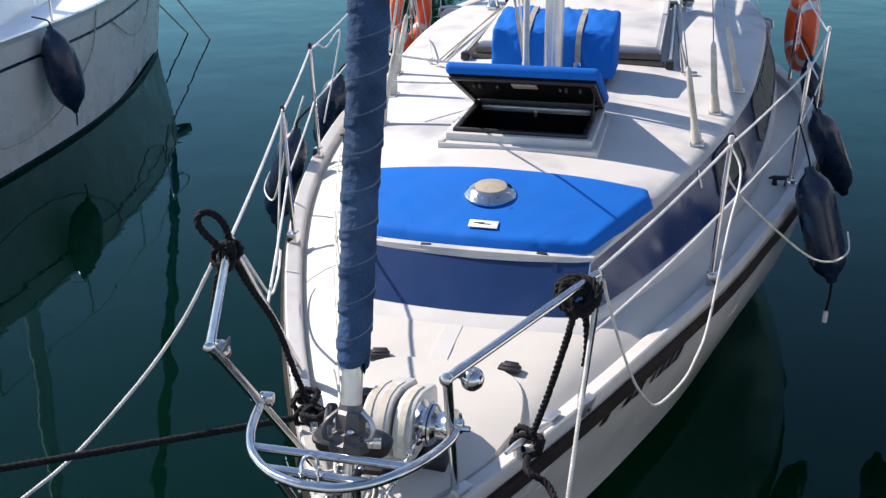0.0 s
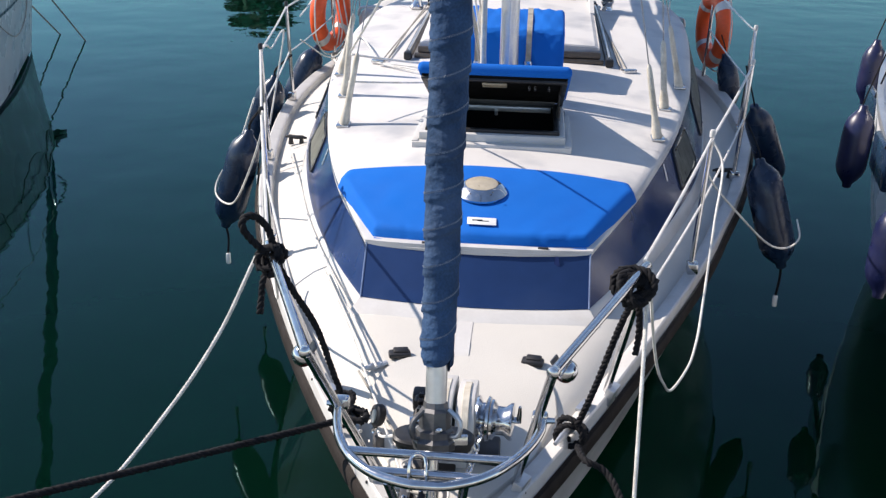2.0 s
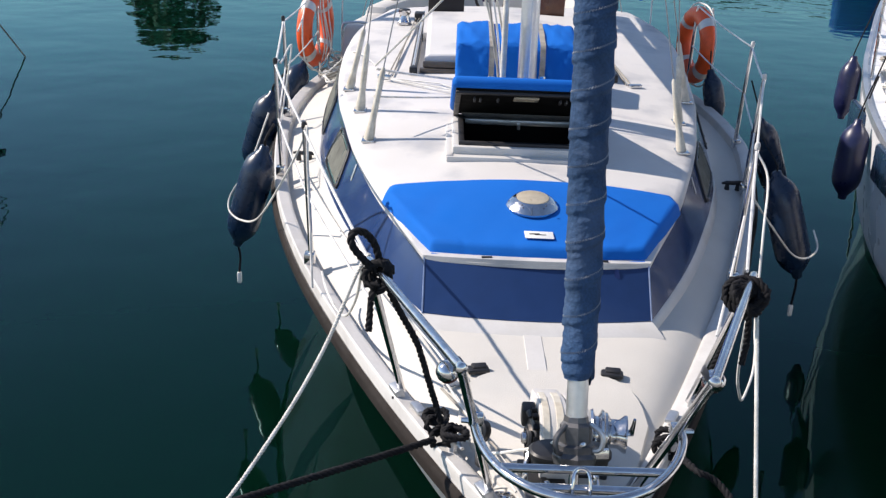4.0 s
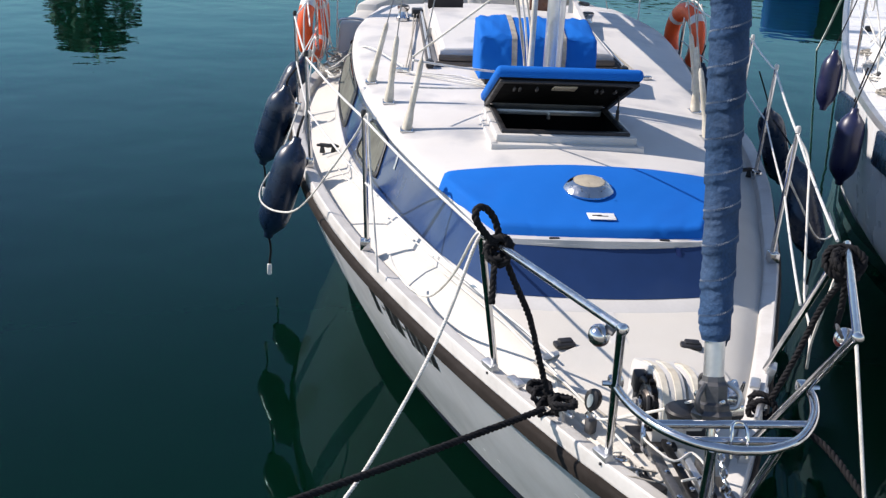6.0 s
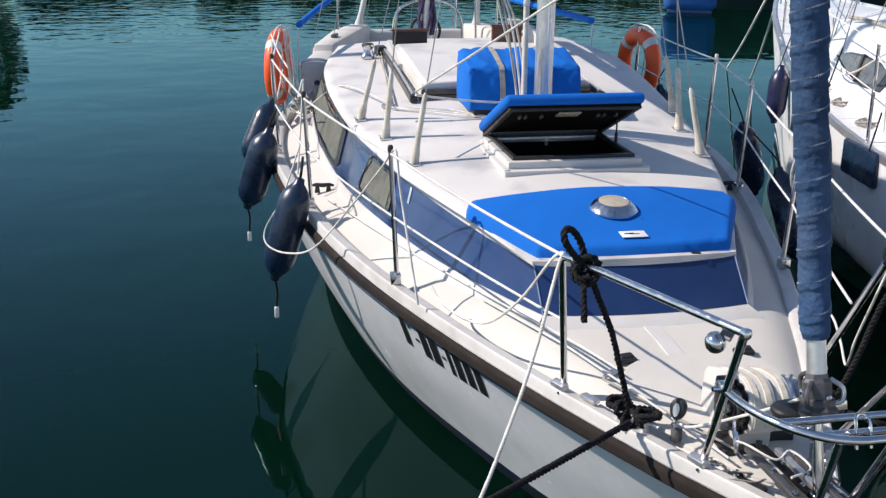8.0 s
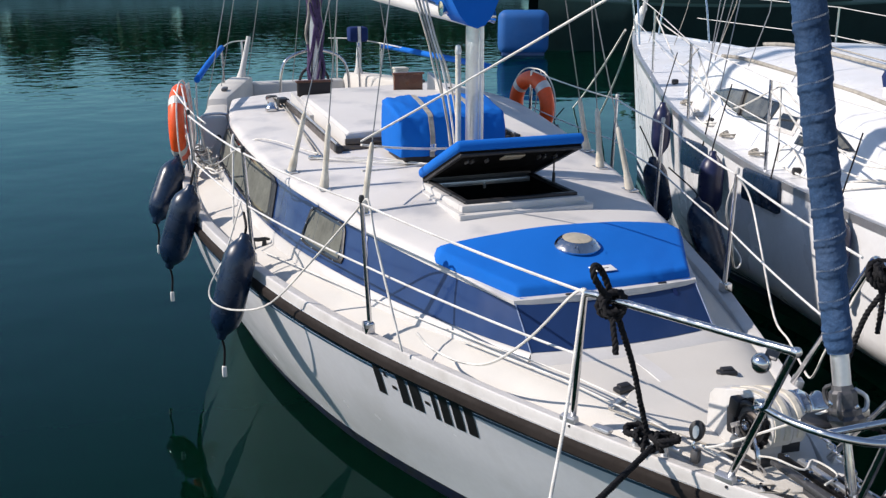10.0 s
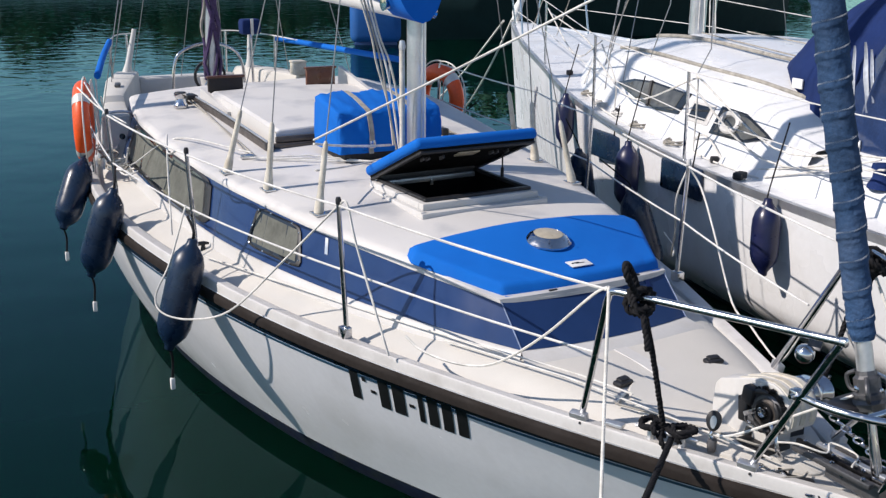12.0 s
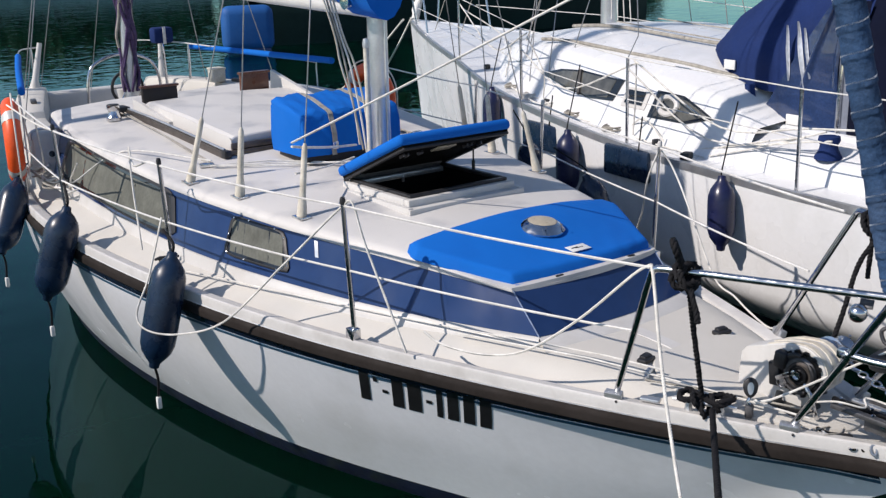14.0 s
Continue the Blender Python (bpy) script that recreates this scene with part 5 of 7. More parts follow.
# ---- cockpit, mizzen and stern gear ----
for s in (-1, 1):
    rows = []
    for y, x0, x1, zt in ((6.36, 1.03, 1.26, 1.25), (6.40, 1.03, 1.26, 1.29), (6.50, 1.03, 1.25, 1.545), (6.53, 1.03, 1.25, 1.568), (6.60, 1.02, 1.245, 1.575), (7.08, 0.94, 1.13, 1.585), (7.12, 0.93, 1.12, 1.592), (7.15, 0.93, 1.11, 1.64), (7.20, 0.92, 1.10, 1.648), (8.2, 0.60, 0.86, 1.65), (8.74, 0.42, 0.66, 1.645), (8.80, 0.42, 0.66, 1.60), (8.82, 0.43, 0.65, 1.28)):
        zc = CAP(y) - 0.05
        wide = 0.13 if s > 0 else 0.0
        rows.append([Vector((s * (x + wide), y, zz)) for x, zz in ((x1 + 0.02, zc), (x1, zt - 0.035), (x1 - 0.010, zt - 0.010), (x1 - 0.035, zt), (x0 + 0.035, zt), (x0 + 0.010, zt - 0.010), (x0, zt - 0.035), (x0 - 0.02, zc - 0.1))])
    coam = part("cockpit_coaming", grid(rows, True, True), DECK, yacht, "white moulded cockpit coaming", 35)
    slope = Vector((0, -0.93, 0.37))
    vent = part("coaming_port", lathe([(0.036, 0.0), (0.036, 0.008), (0.028, 0.012), (0.024, 0.006), (0, 0.005)], (s * (1.13 + wide), 6.452, 1.415), slope, 20), CAPWHITE, coam, "round vent rim")
    part("vent_hole", lathe([(0.024, 0.006), (0.022, 0.0075), (0, 0.0075)], (s * (1.13 + wide), 6.452, 1.415), slope, 16), TINT, vent, "dark vent hole")
    part("grab_rail", tube(spline([(s * (x + wide), y, z) for x, y, z in ((1.26, 6.50, 1.53), (1.24, 6.50, 1.592), (1.13, 6.51, 1.604), (1.05, 6.51, 1.592), (1.035, 6.52, 1.55))], 4), 0.011, 8), ALLOY, coam, "dull alloy grab rail")
    part("coaming_cleat", rbox((s * (0.88 + wide), 7.62, 1.665), (0.05, 0.14, 0.03), 0.010, (0, 0, s * 15)), GREYMETAL, coam, "grey sheet cleat")
    x0, x1, z0, tall = (-0.555, -0.28, 1.755, 0.26) if s < 0 else (0.245, 0.49, 1.815, 0.20)
    c = Vector(((x0 + x1) / 2, 6.04, z0))
    d = part("companion_door", rbox(c, (x1 - x0, 0.035, tall), 0.008), DARKTEAK if s < 0 else TEAK, yacht, "dark stained companionway board" if s < 0 else "varnished teak companionway board")
    part("capping", rbox(c + Vector((0, -0.004, tall / 2 + 0.005)), (x1 - x0 + 0.02, 0.05, 0.018), 0.005), TEAK, d, "varnished teak capping")
    part("coaming_cheek", slab([(s * 0.58, 6.20, 1.58), (s * 0.58, 5.50, 1.58), (s * 0.58, 5.52, 1.77 if s > 0 else 1.70), (s * 0.58, 6.16, 1.91 if s > 0 else 1.80)], 0.03), CAPWHITE, yacht, "white companionway cheek")
part("cockpit_floor", rbox((0, 7.85, 1.22), (0.95, 1.5, 0.04), 0.01), DECK, yacht, "off-white cockpit well")
bm = grid([[Vector((x, 9.0 - 0.12 * (1 - (x / 1.15) ** 2) * 0, CAP(9) - 0.06 + h)) for x in (-0.58, -0.3, 0, 0.3, 0.58)] for h in (-0.3, 0.06)])
part("transom_rail", bm, CAPWHITE, yacht)
part("stern_coaming", rbox((0.065, 8.80, 1.40), (0.99, 0.14, 0.36), 0.03, seg=3), CAPWHITE, yacht, "white coaming across the stern")
part("cockpit_seat", rbox((0.46, 7.6, 1.44), (0.44, 1.9, 0.10), 0.03, (0, 0, 8), seg=3), ROOF, yacht, "pale moulded cockpit seat")
part("cockpit_seat", rbox((-0.52, 7.6, 1.40), (0.36, 1.9, 0.10), 0.03, (0, 0, -8), seg=3), ROOF, yacht, "pale moulded cockpit seat")
wheel = part("steering_wheel", tube([(0.0 + 0.14 * math.cos(a), 7.78, 1.68 + 0.14 * math.sin(a)) for a in [2 * math.pi * k / 32 for k in range(33)]], 0.014, 8), RUBBER, yacht, "black rimmed steering wheel")
for k in range(6):
    a = k * math.pi / 3
    part("spoke", tube([(0.0, 7.78, 1.68), (0.0 + 0.135 * math.cos(a), 7.78, 1.68 + 0.135 * math.sin(a))], 0.006, 6), STEEL, wheel)
part("pedestal", lathe([(0.09, 0), (0.07, 0.1), (0.055, 0.4), (0.07, 0.5), (0.0, 0.52)], (0.0, 7.86, 1.16), n=16), CAPWHITE, yacht, "white steering pedestal")
miz = part("mizzen_mast", tube([(-0.01, 7.66, 1.2), (-0.01, 7.66, 2.6), (-0.03, 7.6, 8.0)], 0.055, 16), ALLOY, yacht, "alloy mizzen mast")
random.seed(8)
for k in range(17):
    a = random.uniform(0, 6.28)
    p = [Vector((-0.01 + (0.062 + 0.02 * (j % 2)) * math.cos(a + 0.5 * j * (1 if k % 2 else -1)), 7.66 + (0.062 + 0.02 * (j % 2)) * math.sin(a + 0.5 * j * (1 if k % 2 else -1)), 1.66 + 0.16 * j)) for j in range(9)]
    part("halyard_coil", tube(spline(p, 3), 0.012, 6), PURPLEROPE if k % 5 else GREYROPE, miz, "dark purple coiled halyard")
arch = part("stern_arch", tube(spline([(-0.29, 8.0, 1.45), (-0.27, 8.0, 1.75), (-0.19, 8.0, 1.89), (0.05, 8.0, 1.96), (0.29, 8.0, 1.90), (0.39, 8.0, 1.75), (0.41, 8.0, 1.45)], 5), 0.014, 10), STEEL, yacht, "stainless guard arch over the wheel")
for x, y, x1, zt in ((-0.54, 8.72, -0.44, 2.05), (0.67, 8.6, 0.69, 2.05)):
    part("stern_pole", tube([(x, y, 1.62), (x + (x1 - x) * 0.1, y, 1.66), (x + (x1 - x) * 0.2, y, 1.72), (x1, y, zt)], [0.05, 0.045, 0.030, 0.022], 12), CAPWHITE, yacht, "white tapered stern pole")
for x, y, x1, y1, z1 in ((-0.92, 8.0, -0.05, 7.6, 6.0), (0.92, 8.0, 0.02, 7.6, 6.0), (-1.2, 7.0, -0.05, 7.6, 6.0), (1.2, 7.0, 0.02, 7.6, 6.0), (-0.5, 8.9, -0.05, 7.65, 5.0), (0.5, 8.9, 0.0, 7.65, 5.0)):
    part("mizzen_shroud", tube([(x, y, 1.3), (x1, y1, z1)], 0.004, 6), STAYWIRE, yacht, "thin steel shroud")
for pts in ([(-1.26, 6.56, 1.88), (-1.03, 7.4, 1.94), (-0.80, 8.18, 1.99)], [(1.06, 5.99, 1.955), (0.98, 7.1, 1.95), (0.88, 8.35, 1.945)]):
    pad = thing("padded_pole", pts[0], "blue padded canvas sleeve on the stern guard line", "sleeve", "padded poles")
    part("sleeve", tube(spline(pts, 6), 0.026, 12), CANVAS, pad)
pb = thing("engine_cover", (0.60, 8.35, 1.9), "small dark blue outboard cover on the stern rail", "cover")
part("hood", rbox((0.60, 8.35, 2.07), (0.20, 0.14, 0.15), 0.03), NAVYCANVAS, pb)
part("strap", rbox((0.60, 8.277, 2.07), (0.03, 0.006, 0.16), 0.002), WHITEROPE, pb, "pale webbing strap")
part("bracket", tube([(0.60, 8.35, 2.0), (0.62, 8.36, 1.6), (0.62, 8.36, 1.25)], 0.014, 8), STEEL, pb, "steel bracket down to the stern deck")
sb = thing("stern_box", (0.86, 7.75, 1.65), "small cream box on the stern deck", "box")
part("body", rbox((0.86, 7.75, 1.71), (0.125, 0.13, 0.12), 0.012), GAITER, sb)
part("lid", rbox((0.86, 7.75, 1.775), (0.135, 0.14, 0.018), 0.006), GAITER, sb)

# registration letters, as plain bars on both bows
for s in (-1, 1):
    y = 2.46 if s < 0 else 1.56
    for w, h, zc in ((0.055, 0.185, 0.825), (0.022, 0.035, 0.89), (0.03, 0.022, 0.82), (0.06, 0.185, 0.825), (0.07, 0.185, 0.825), (0.03, 0.022, 0.82), (0.03, 0.185, 0.825), (0.055, 0.185, 0.825), (0.055, 0.185, 0.825), (0.055, 0.185, 0.825)):
        rows = []
        for j in range(4):
            pts = []
            for k in range(8):
                zz = zc + h * (0.5 - k / 7)
                p = hull_side(y + s * w * j / 3 + 0.45 * (0.92 - zz), zz, s)
                pts.append(Vector((s * (-p.x + 0.003), p.y - 0.0015, p.z)))
            rows.append(pts)
        part("registration_bar", grid(rows), INK, yacht, "black bar in place of a registration letter")
        y += s * (w + 0.024)


# ---- fenders and life rings ----
def fender(top, bottom, r, material, hang, label, group, tail=0.24, toggle=True, rope=0.008, pointed=False):
    top, bottom = Vector(top), Vector(bottom)
    d = (top - bottom)
    L = d.length
    ax = d.normalized()
    ob = thing("fender", bottom, label, "fender", group)
    prof = [(0.018, -0.035), (0.026, -0.03), (0.03, -0.005), (r * 0.55, 0.02), (r * 0.82, 0.055), (r * 0.97, 0.10), (r, 0.15), (r, L / 2), (r, L - 0.15), (r * 0.97, L - 0.10), (r * 0.82, L - 0.055), (r * 0.55, L - 0.02), (0.03, L + 0.005), (0.026, L + 0.03), (0.018, L + 0.035)]
    if pointed:
        prof = prof[:3] + [(r * k, L * h) for k, h in ((0.42, 0.05), (0.72, 0.13), (0.92, 0.25), (1.0, 0.42), (0.99, 0.58), (0.88, 0.75), (0.66, 0.87), (0.40, 0.95))] + prof[-3:]
    part("body", lathe(prof, bottom, ax, 28), material, ob, "", 60)
    line = [top + ax * 0.02, top + ax * 0.06 + Vector((0, 0, 0.02)), Vector(hang)]
    part("lanyard", tube(spline(line, 4), rope, 8), BLACKROPE, ob, "dark hanging rope")
    if tail:
        e = bottom - Vector((0, 0, tail))
        part("tail_rope", tube(spline([bottom - ax * 0.02, bottom.lerp(e, 0.5) + Vector((0.008, 0, 0)), e], 4), 0.007, 6), BLACKROPE, ob)
        if toggle:
            part("tail_end", rbox(e - Vector((0, 0, 0.035)), (0.026, 0.026, 0.07), 0.008), WHITEFEND, ob, "white taped rope end")
    return ob


SF, PF = "fenders along the yacht's side", "fenders along the yacht's side"
fender((-1.435, 3.60, 1.305), (-1.59, 3.585, 0.765), 0.095, FENDERNAVY, (-1.40, 3.77, 1.42), "dark navy vinyl fender hung from the stanchion", SF, 0.2)
fender((-1.575, 4.83, 1.35), (-1.732, 4.88, 0.84), 0.102, FENDERNAVY, (-1.50, 5.05, 1.48), "dark navy vinyl fender hung from the stanchion", SF, 0.2)
fender((-1.52, 6.02, 1.33), (-1.715, 5.87, 0.915), 0.10, FENDERNAVY, (-1.50, 6.0, 1.6), "dark navy vinyl fender hung below a life ring", SF, 0.2)
fender((1.455, 3.44, 1.315), (1.615, 3.35, 0.785), 0.100, FENDERNAVY, (1.40, 3.71, 1.50), "dark navy vinyl fender hung from the stanchion", PF, 0.2, True, 0.005)
fender((1.53, 4.12, 1.455), (1.75, 4.30, 0.965), 0.086, FENDERNAVY, (1.46, 4.2, 1.70), "dark navy vinyl fender hung from the guard wire", PF, 0.0, False, 0.005)
fender((1.63, 5.85, 1.42), (1.70, 5.78, 1.08), 0.080, FENDERNAVY, (1.52, 5.5, 1.65), "dark navy vinyl fender hung below a life ring", PF, 0.0, False, 0.005)


def life_ring(c, n, name_label):
    c, n = Vector(c), Vector(n).normalized()
    ob = thing("life_ring", c, name_label, "life ring", "life rings")
    u = Vector((0, 0, 1))
    v = n.cross(u).normalized()
    R, N = 0.235, 48
    rows = []
    for i in range(N + 1):
        a = 2 * math.pi * i / N
        o = u * math.cos(a) + v * math.sin(a)
        rows.append([c + o * (R + 0.07 * math.cos(b)) + n * 0.06 * math.sin(b) for b in [2 * math.pi * k / 16 for k in range(16)]])
    part("ring", grid(rows, True), ORANGE, ob, "orange plastic ring", 70)
    for q in range(4):
        rows = []
        for i in range(4):
            a = math.pi / 2 * q - 0.12 + 0.08 * i + (math.pi / 4 if q % 2 else math.pi / 4)
            o = u * math.cos(a) + v * math.sin(a)
            rows.append([c + o * (R + 0.0725 * math.cos(b)) + n * 0.0625 * math.sin(b) for b in [2 * math.pi * k / 16 for k in range(16)]])
        part("tape_band", grid(rows, True), TAPE, ob, "silver reflective band", 70)
    pts = []
    for i in range(65):
        a = 2 * math.pi * i / 64
        o = u * math.cos(a) + v * math.sin(a)
        pts.append(c + o * (R + 0.085 + 0.02 * abs(math.sin(2 * a))) + n * 0.02)
    part("grab_line", tube(pts, 0.006, 6), WHITEROPE, ob, "white grab line")
    for d in (-0.07, 0.03, 0.09):
        a = c + v * d + u * 0.30 + n * 0.07
        part("lashing", tube(spline([a, a + n * 0.02 - u * 0.2 + v * 0.02, a - u * 0.42 - v * 0.03 + n * 0.03, a - u * 0.55 - v * 0.05], 4), 0.006, 5), WHITEROPE, ob, "white lashing line")
    return ob


life_ring((-1.445, 6.25, 1.585), (0.965, -0.26, 0.10), "orange life ring with silver bands hung on the stern rail")
life_ring((1.58, 6.25, 1.57), (0.98, 0.18, 0.04), "faded orange life ring hung on the stern rail")


# ---- mooring ropes ----
def rope_thing(pts, r, material, label, laid=True, group="mooring ropes"):
    ob = thing("rope", pts[0], label, "rope", group)
    for bm in (laid_rope(pts, r) if laid else [tube(pts, r, 6)]):
        part("strand" if laid else "cord", bm, material, ob, "", 60)
    return ob


def knot(c, r, turns, tilt, seed, spread=0.05):
    """Rope wound unevenly round a rail, each turn at its own slant."""
    rnd = random.Random(seed)
    pts, e0, k0 = [], Vector([radians(a) for a in tilt]), 1.0
    for t in range(turns):
        e1 = Vector([radians(a + rnd.uniform(-28, 28)) for a in tilt])
        k1 = rnd.uniform(0.75, 1.35)
        off = Vector((rnd.uniform(-1, 1), rnd.uniform(-1, 1), rnd.uniform(-1, 1))) * spread * 0.5
        for i in range(10):
            f = i / 10
            q = Euler(e0.lerp(e1, f)).to_matrix()
            a = 2 * math.pi * f
            rr = (0.022 + r) * (k0 + (k1 - k0) * f)
            pts.append(Vector(c) + off * math.sin(math.pi * f) + q @ Vector((rr * math.cos(a), rr * math.sin(a), spread * ((t + f) / turns - 0.5))))
        e0, k0 = e1, k1
    return pts


# starboard: knot on the rail, loop standing above it, tail, and the part that drops to the cleat
ka = Vector((-0.617, 0.86, 1.70))
rope_thing(knot(ka, 0.014, 4, (65, 0, -20), 1, 0.045), 0.014, BLACKROPE, "thick black mooring rope knotted round the pulpit rail")
e = Vector((0.75, 0.66, 0))
loop = [ka + Vector((-0.062 * h, 0.0, 0.118 * h)) + e * w for h, w in ((-0.1, 0.005), (0.2, -0.02), (0.55, -0.038), (0.85, -0.042), (1.06, -0.025), (1.12, 0.002), (1.0, 0.026), (0.7, 0.036), (0.35, 0.026), (0.0, 0.015))]
rope_thing(spline(loop, 5), 0.0125, BLACKROPE, "thick black rope loop standing above the knot")
rope_thing(spline([ka + Vector(p) for p in ((-0.005, -0.02, -0.02), (-0.02, -0.055, -0.07), (-0.022, -0.08, -0.13), (-0.025, -0.09, -0.165))], 4), 0.012, BLACKROPE, "short black rope tail below the knot")
drop = [ka + Vector((0.015, 0.0, -0.02)), Vector((-0.56, 0.875, 1.58)), Vector((-0.49, 0.91, 1.43)), Vector((-0.445, 0.92, 1.28)), Vector((-0.40, 0.93, 1.13))]
rope_thing(spline(drop, 5), 0.012, BLACKROPE, "black rope from the rail down to the bow cleat")
rope_thing(knot((-0.39, 0.925, 1.10), 0.010, 3, (70, 0, 30), 4, 0.06), 0.012, BLACKROPE, "black rope turned round the bow cleat")
horn = Vector((0.47, -0.88, 0))
turns = [Vector((-0.385, 0.925, 1.112)) + horn * (0.088 + 0.012 * (i % 3)) * math.sin(0.7 * i) + Vector((0.88, 0.47, 0)) * 0.040 * math.sin(1.4 * i) + Vector((0, 0, 0.006 * (i % 4))) for i in range(20)]
rope_thing(spline(turns, 4), 0.0115, BLACKROPE, "black rope belayed in figure eights on the bow cleat")
rope_thing(sag((-0.42, 0.86, 1.10), (-3.18, QUAY_Y - 0.22, 1.46), 0.02, 24), 0.0125, BLACKROPE, "black mooring rope led to the quay")
fall = [(0.0, 1.71), (0.06, 1.66), (0.19, 1.475), (0.32, 1.335), (0.45, 1.225), (0.62, 1.10), (0.78, 1.02), (1.1, 0.90), (1.5, 0.84), (2.0, 0.90), (2.5, 1.08), (2.87, 1.258), (3.3, 1.262)]
rope_thing(spline([(-0.655 - 0.609 * d, 0.985 - 0.793 * d, z) for d, z in fall], 4), 0.0068, WHITEROPE, "slack white mooring line led from the pulpit to the quay")
# port side
kb = Vector((0.538, 0.81, 1.672))
rope_thing(knot(kb, 0.018, 5, (70, 10, 25), 7, 0.04), 0.014, BLACKROPE, "thick black rope coiled round the pulpit rail")
rope_thing(knot(kb + Vector((0.0, 0.0, 0.01)), 0.028, 3, (60, -15, 15), 9, 0.03), 0.013, BLACKROPE, "thick black rope coiled round the pulpit rail")
rope_thing(spline([kb + Vector((-0.01, -0.02, -0.04)), (0.50, 0.85, 1.5), (0.45, 0.87, 1.3), (0.40, 0.89, 1.13)], 5), 0.012, BLACKROPE, "black rope from the rail down to the bow cleat")
rope_thing(spline([kb + Vector((0.02, 0.02, -0.05)), kb + Vector((0.03, 0.03, -0.16)), kb + Vector((0.025, 0.03, -0.24))], 4), 0.012, BLACKROPE, "short black rope tail below the knot")
rope_thing(knot((0.39, 0.90, 1.09), 0.008, 3, (80, 0, -30), 5, 0.06), 0.012, BLACKROPE, "black rope turned round the bow cleat")
rope_thing(spline([(0.40, 0.80, 1.10), (0.42, 0.68, 1.126), (0.51, 0.63, 1.08), (0.62, 0.2, 0.98), (0.85, -0.7, 1.05), (1.0, QUAY_Y - 0.1, 1.275)], 5), 0.0125, BLACKROPE, "black mooring rope led to the quay")
rope_thing(spline([(0.59, 0.93, 1.69), (0.585, 0.854, 1.65), (0.554, 0.418, 1.0), (0.507, -0.254, 0.0), (0.49, -0.45, -0.3)], 4), 0.0068, WHITEROPE, "white mooring line running down into the water")
# thin white lines
LT = "loose thin white line tied to the guard rail"
t1, t2 = tops[-1][1], tops[1][1]
for pts in (
    [t1 + Vector((0, 0, 0.0)), t1 + Vector((-0.03, 0.12, -0.10)), (-1.22, 2.85, 1.36), (-1.39, 3.12, 1.07), (-1.53, 3.36, 0.97), (-1.63, 3.54, 0.965), (-1.635, 3.65, 1.03), (-1.53, 3.70, 1.2), (-1.42, 3.72, 1.50)],
    [t1, t1 + Vector((0.02, -0.05, 0.02)), t1 + Vector((0.03, -0.12, -0.15)), (-1.00, 2.22, 1.30), (-0.98, 2.12, 1.10)],
    [(-0.66, 0.985, 1.71), (-0.68, 1.05, 1.66), (-0.72, 1.30, 1.42), (-0.78, 1.55, 1.23), (-0.84, 1.75, 1.17), (-0.90, 1.95, 1.17), (-0.93, 2.05, 1.21)],
    [tops[-1][2], tops[-1][2] + Vector((0.0, 0.15, 0.0)), (-1.40, 4.1, 1.72), (-1.36, 4.25, 1.80), (-1.38, 4.2, 1.6), (-1.42, 4.05, 1.25)],
    [t2, t2 + Vector((0.02, 0.1, -0.2)), (1.24, 2.75, 1.25), (1.45, 3.0, 1.02), (1.58, 3.13, 0.955), (1.66, 3.22, 0.98), (1.66, 3.32, 1.05)],
    [(0.60, 0.93, 1.69), (0.613, 1.00, 1.590), (0.650, 1.13, 1.387), (0.699, 1.28, 1.169), (0.744, 1.37, 1.047), (0.793, 1.47, 0.968), (0.881, 1.66, 0.980), (0.926, 1.80, 1.024), (0.964, 1.97, 1.085), (1.015, 2.20, 1.415), (1.051, 2.36, 1.616), t2],
    [(-1.42, 5.0, 1.76), (-1.46, 5.6, 1.78), (-1.50, 6.1, 1.86)],
    [(-1.36, 6.0, 1.80), (-1.30, 6.1, 1.45), (-1.25, 6.3, 1.3)],
    [(-1.42, 5.0, 1.6), (-1.30, 5.5, 1.38), (-1.05, 5.2, 1.60), (-0.8, 4.4, 1.62)],
):
    rope_thing(spline(pts, 5), 0.0056, WHITEROPE, LT, False, "thin white lines")
for k in range(5):
    c = Vector((-1.26 - 0.03 * (k % 2), 5.75 + 0.17 * k, 1.24 + 0.012 * k))
    pts = [c + Vector(((0.05 + 0.02 * (i % 3)) * math.cos(1.1 * i + k), (0.10 + 0.03 * (i % 2)) * math.sin(1.1 * i + k), 0.02 + 0.05 * abs(math.sin(0.9 * i + k)))) for i in range(11)]
    rope_thing(spline(pts, 4), 0.007, WHITEROPE if k % 2 == 0 else GREYROPE, "loose tangled white line on the side deck", False, "tangled lines")
rope_thing(sag((-0.79, 3.40, 1.86), (0.06, 0.88, 3.10), 0.01, 10), 0.0058, WHITEROPE, "white sheet led from the furled foresail to the shroud", False, "sheets")
rope_thing(sag((-0.79, 3.40, 1.84), (-0.10, 3.85, 1.70), 0.01, 8), 0.007, WHITEROPE, "white line from the shroud to the mast foot", False, "sheets")
rope_thing(sag((-0.80, 3.36, 1.70), (-0.10, 3.88, 1.62), 0.01, 8), 0.006, WHITEROPE, "white line from the shroud to the mast foot", False, "sheets")


# ---- white cruising yacht moored alongside ----
NB, NA = Vector((4.95, 10.3, 0)), math.atan2(1.3, 8.8)
nback = Vector((-math.sin(NA), -math.cos(NA), 0))
nport = Vector((-math.cos(NA), math.sin(NA), 0))


def nb(s, w, z):
    """A place on the neighbour: s metres aft of its bow, w towards our yacht, z up."""
    return NB + nback * s + nport * w + Vector((0, 0, z))


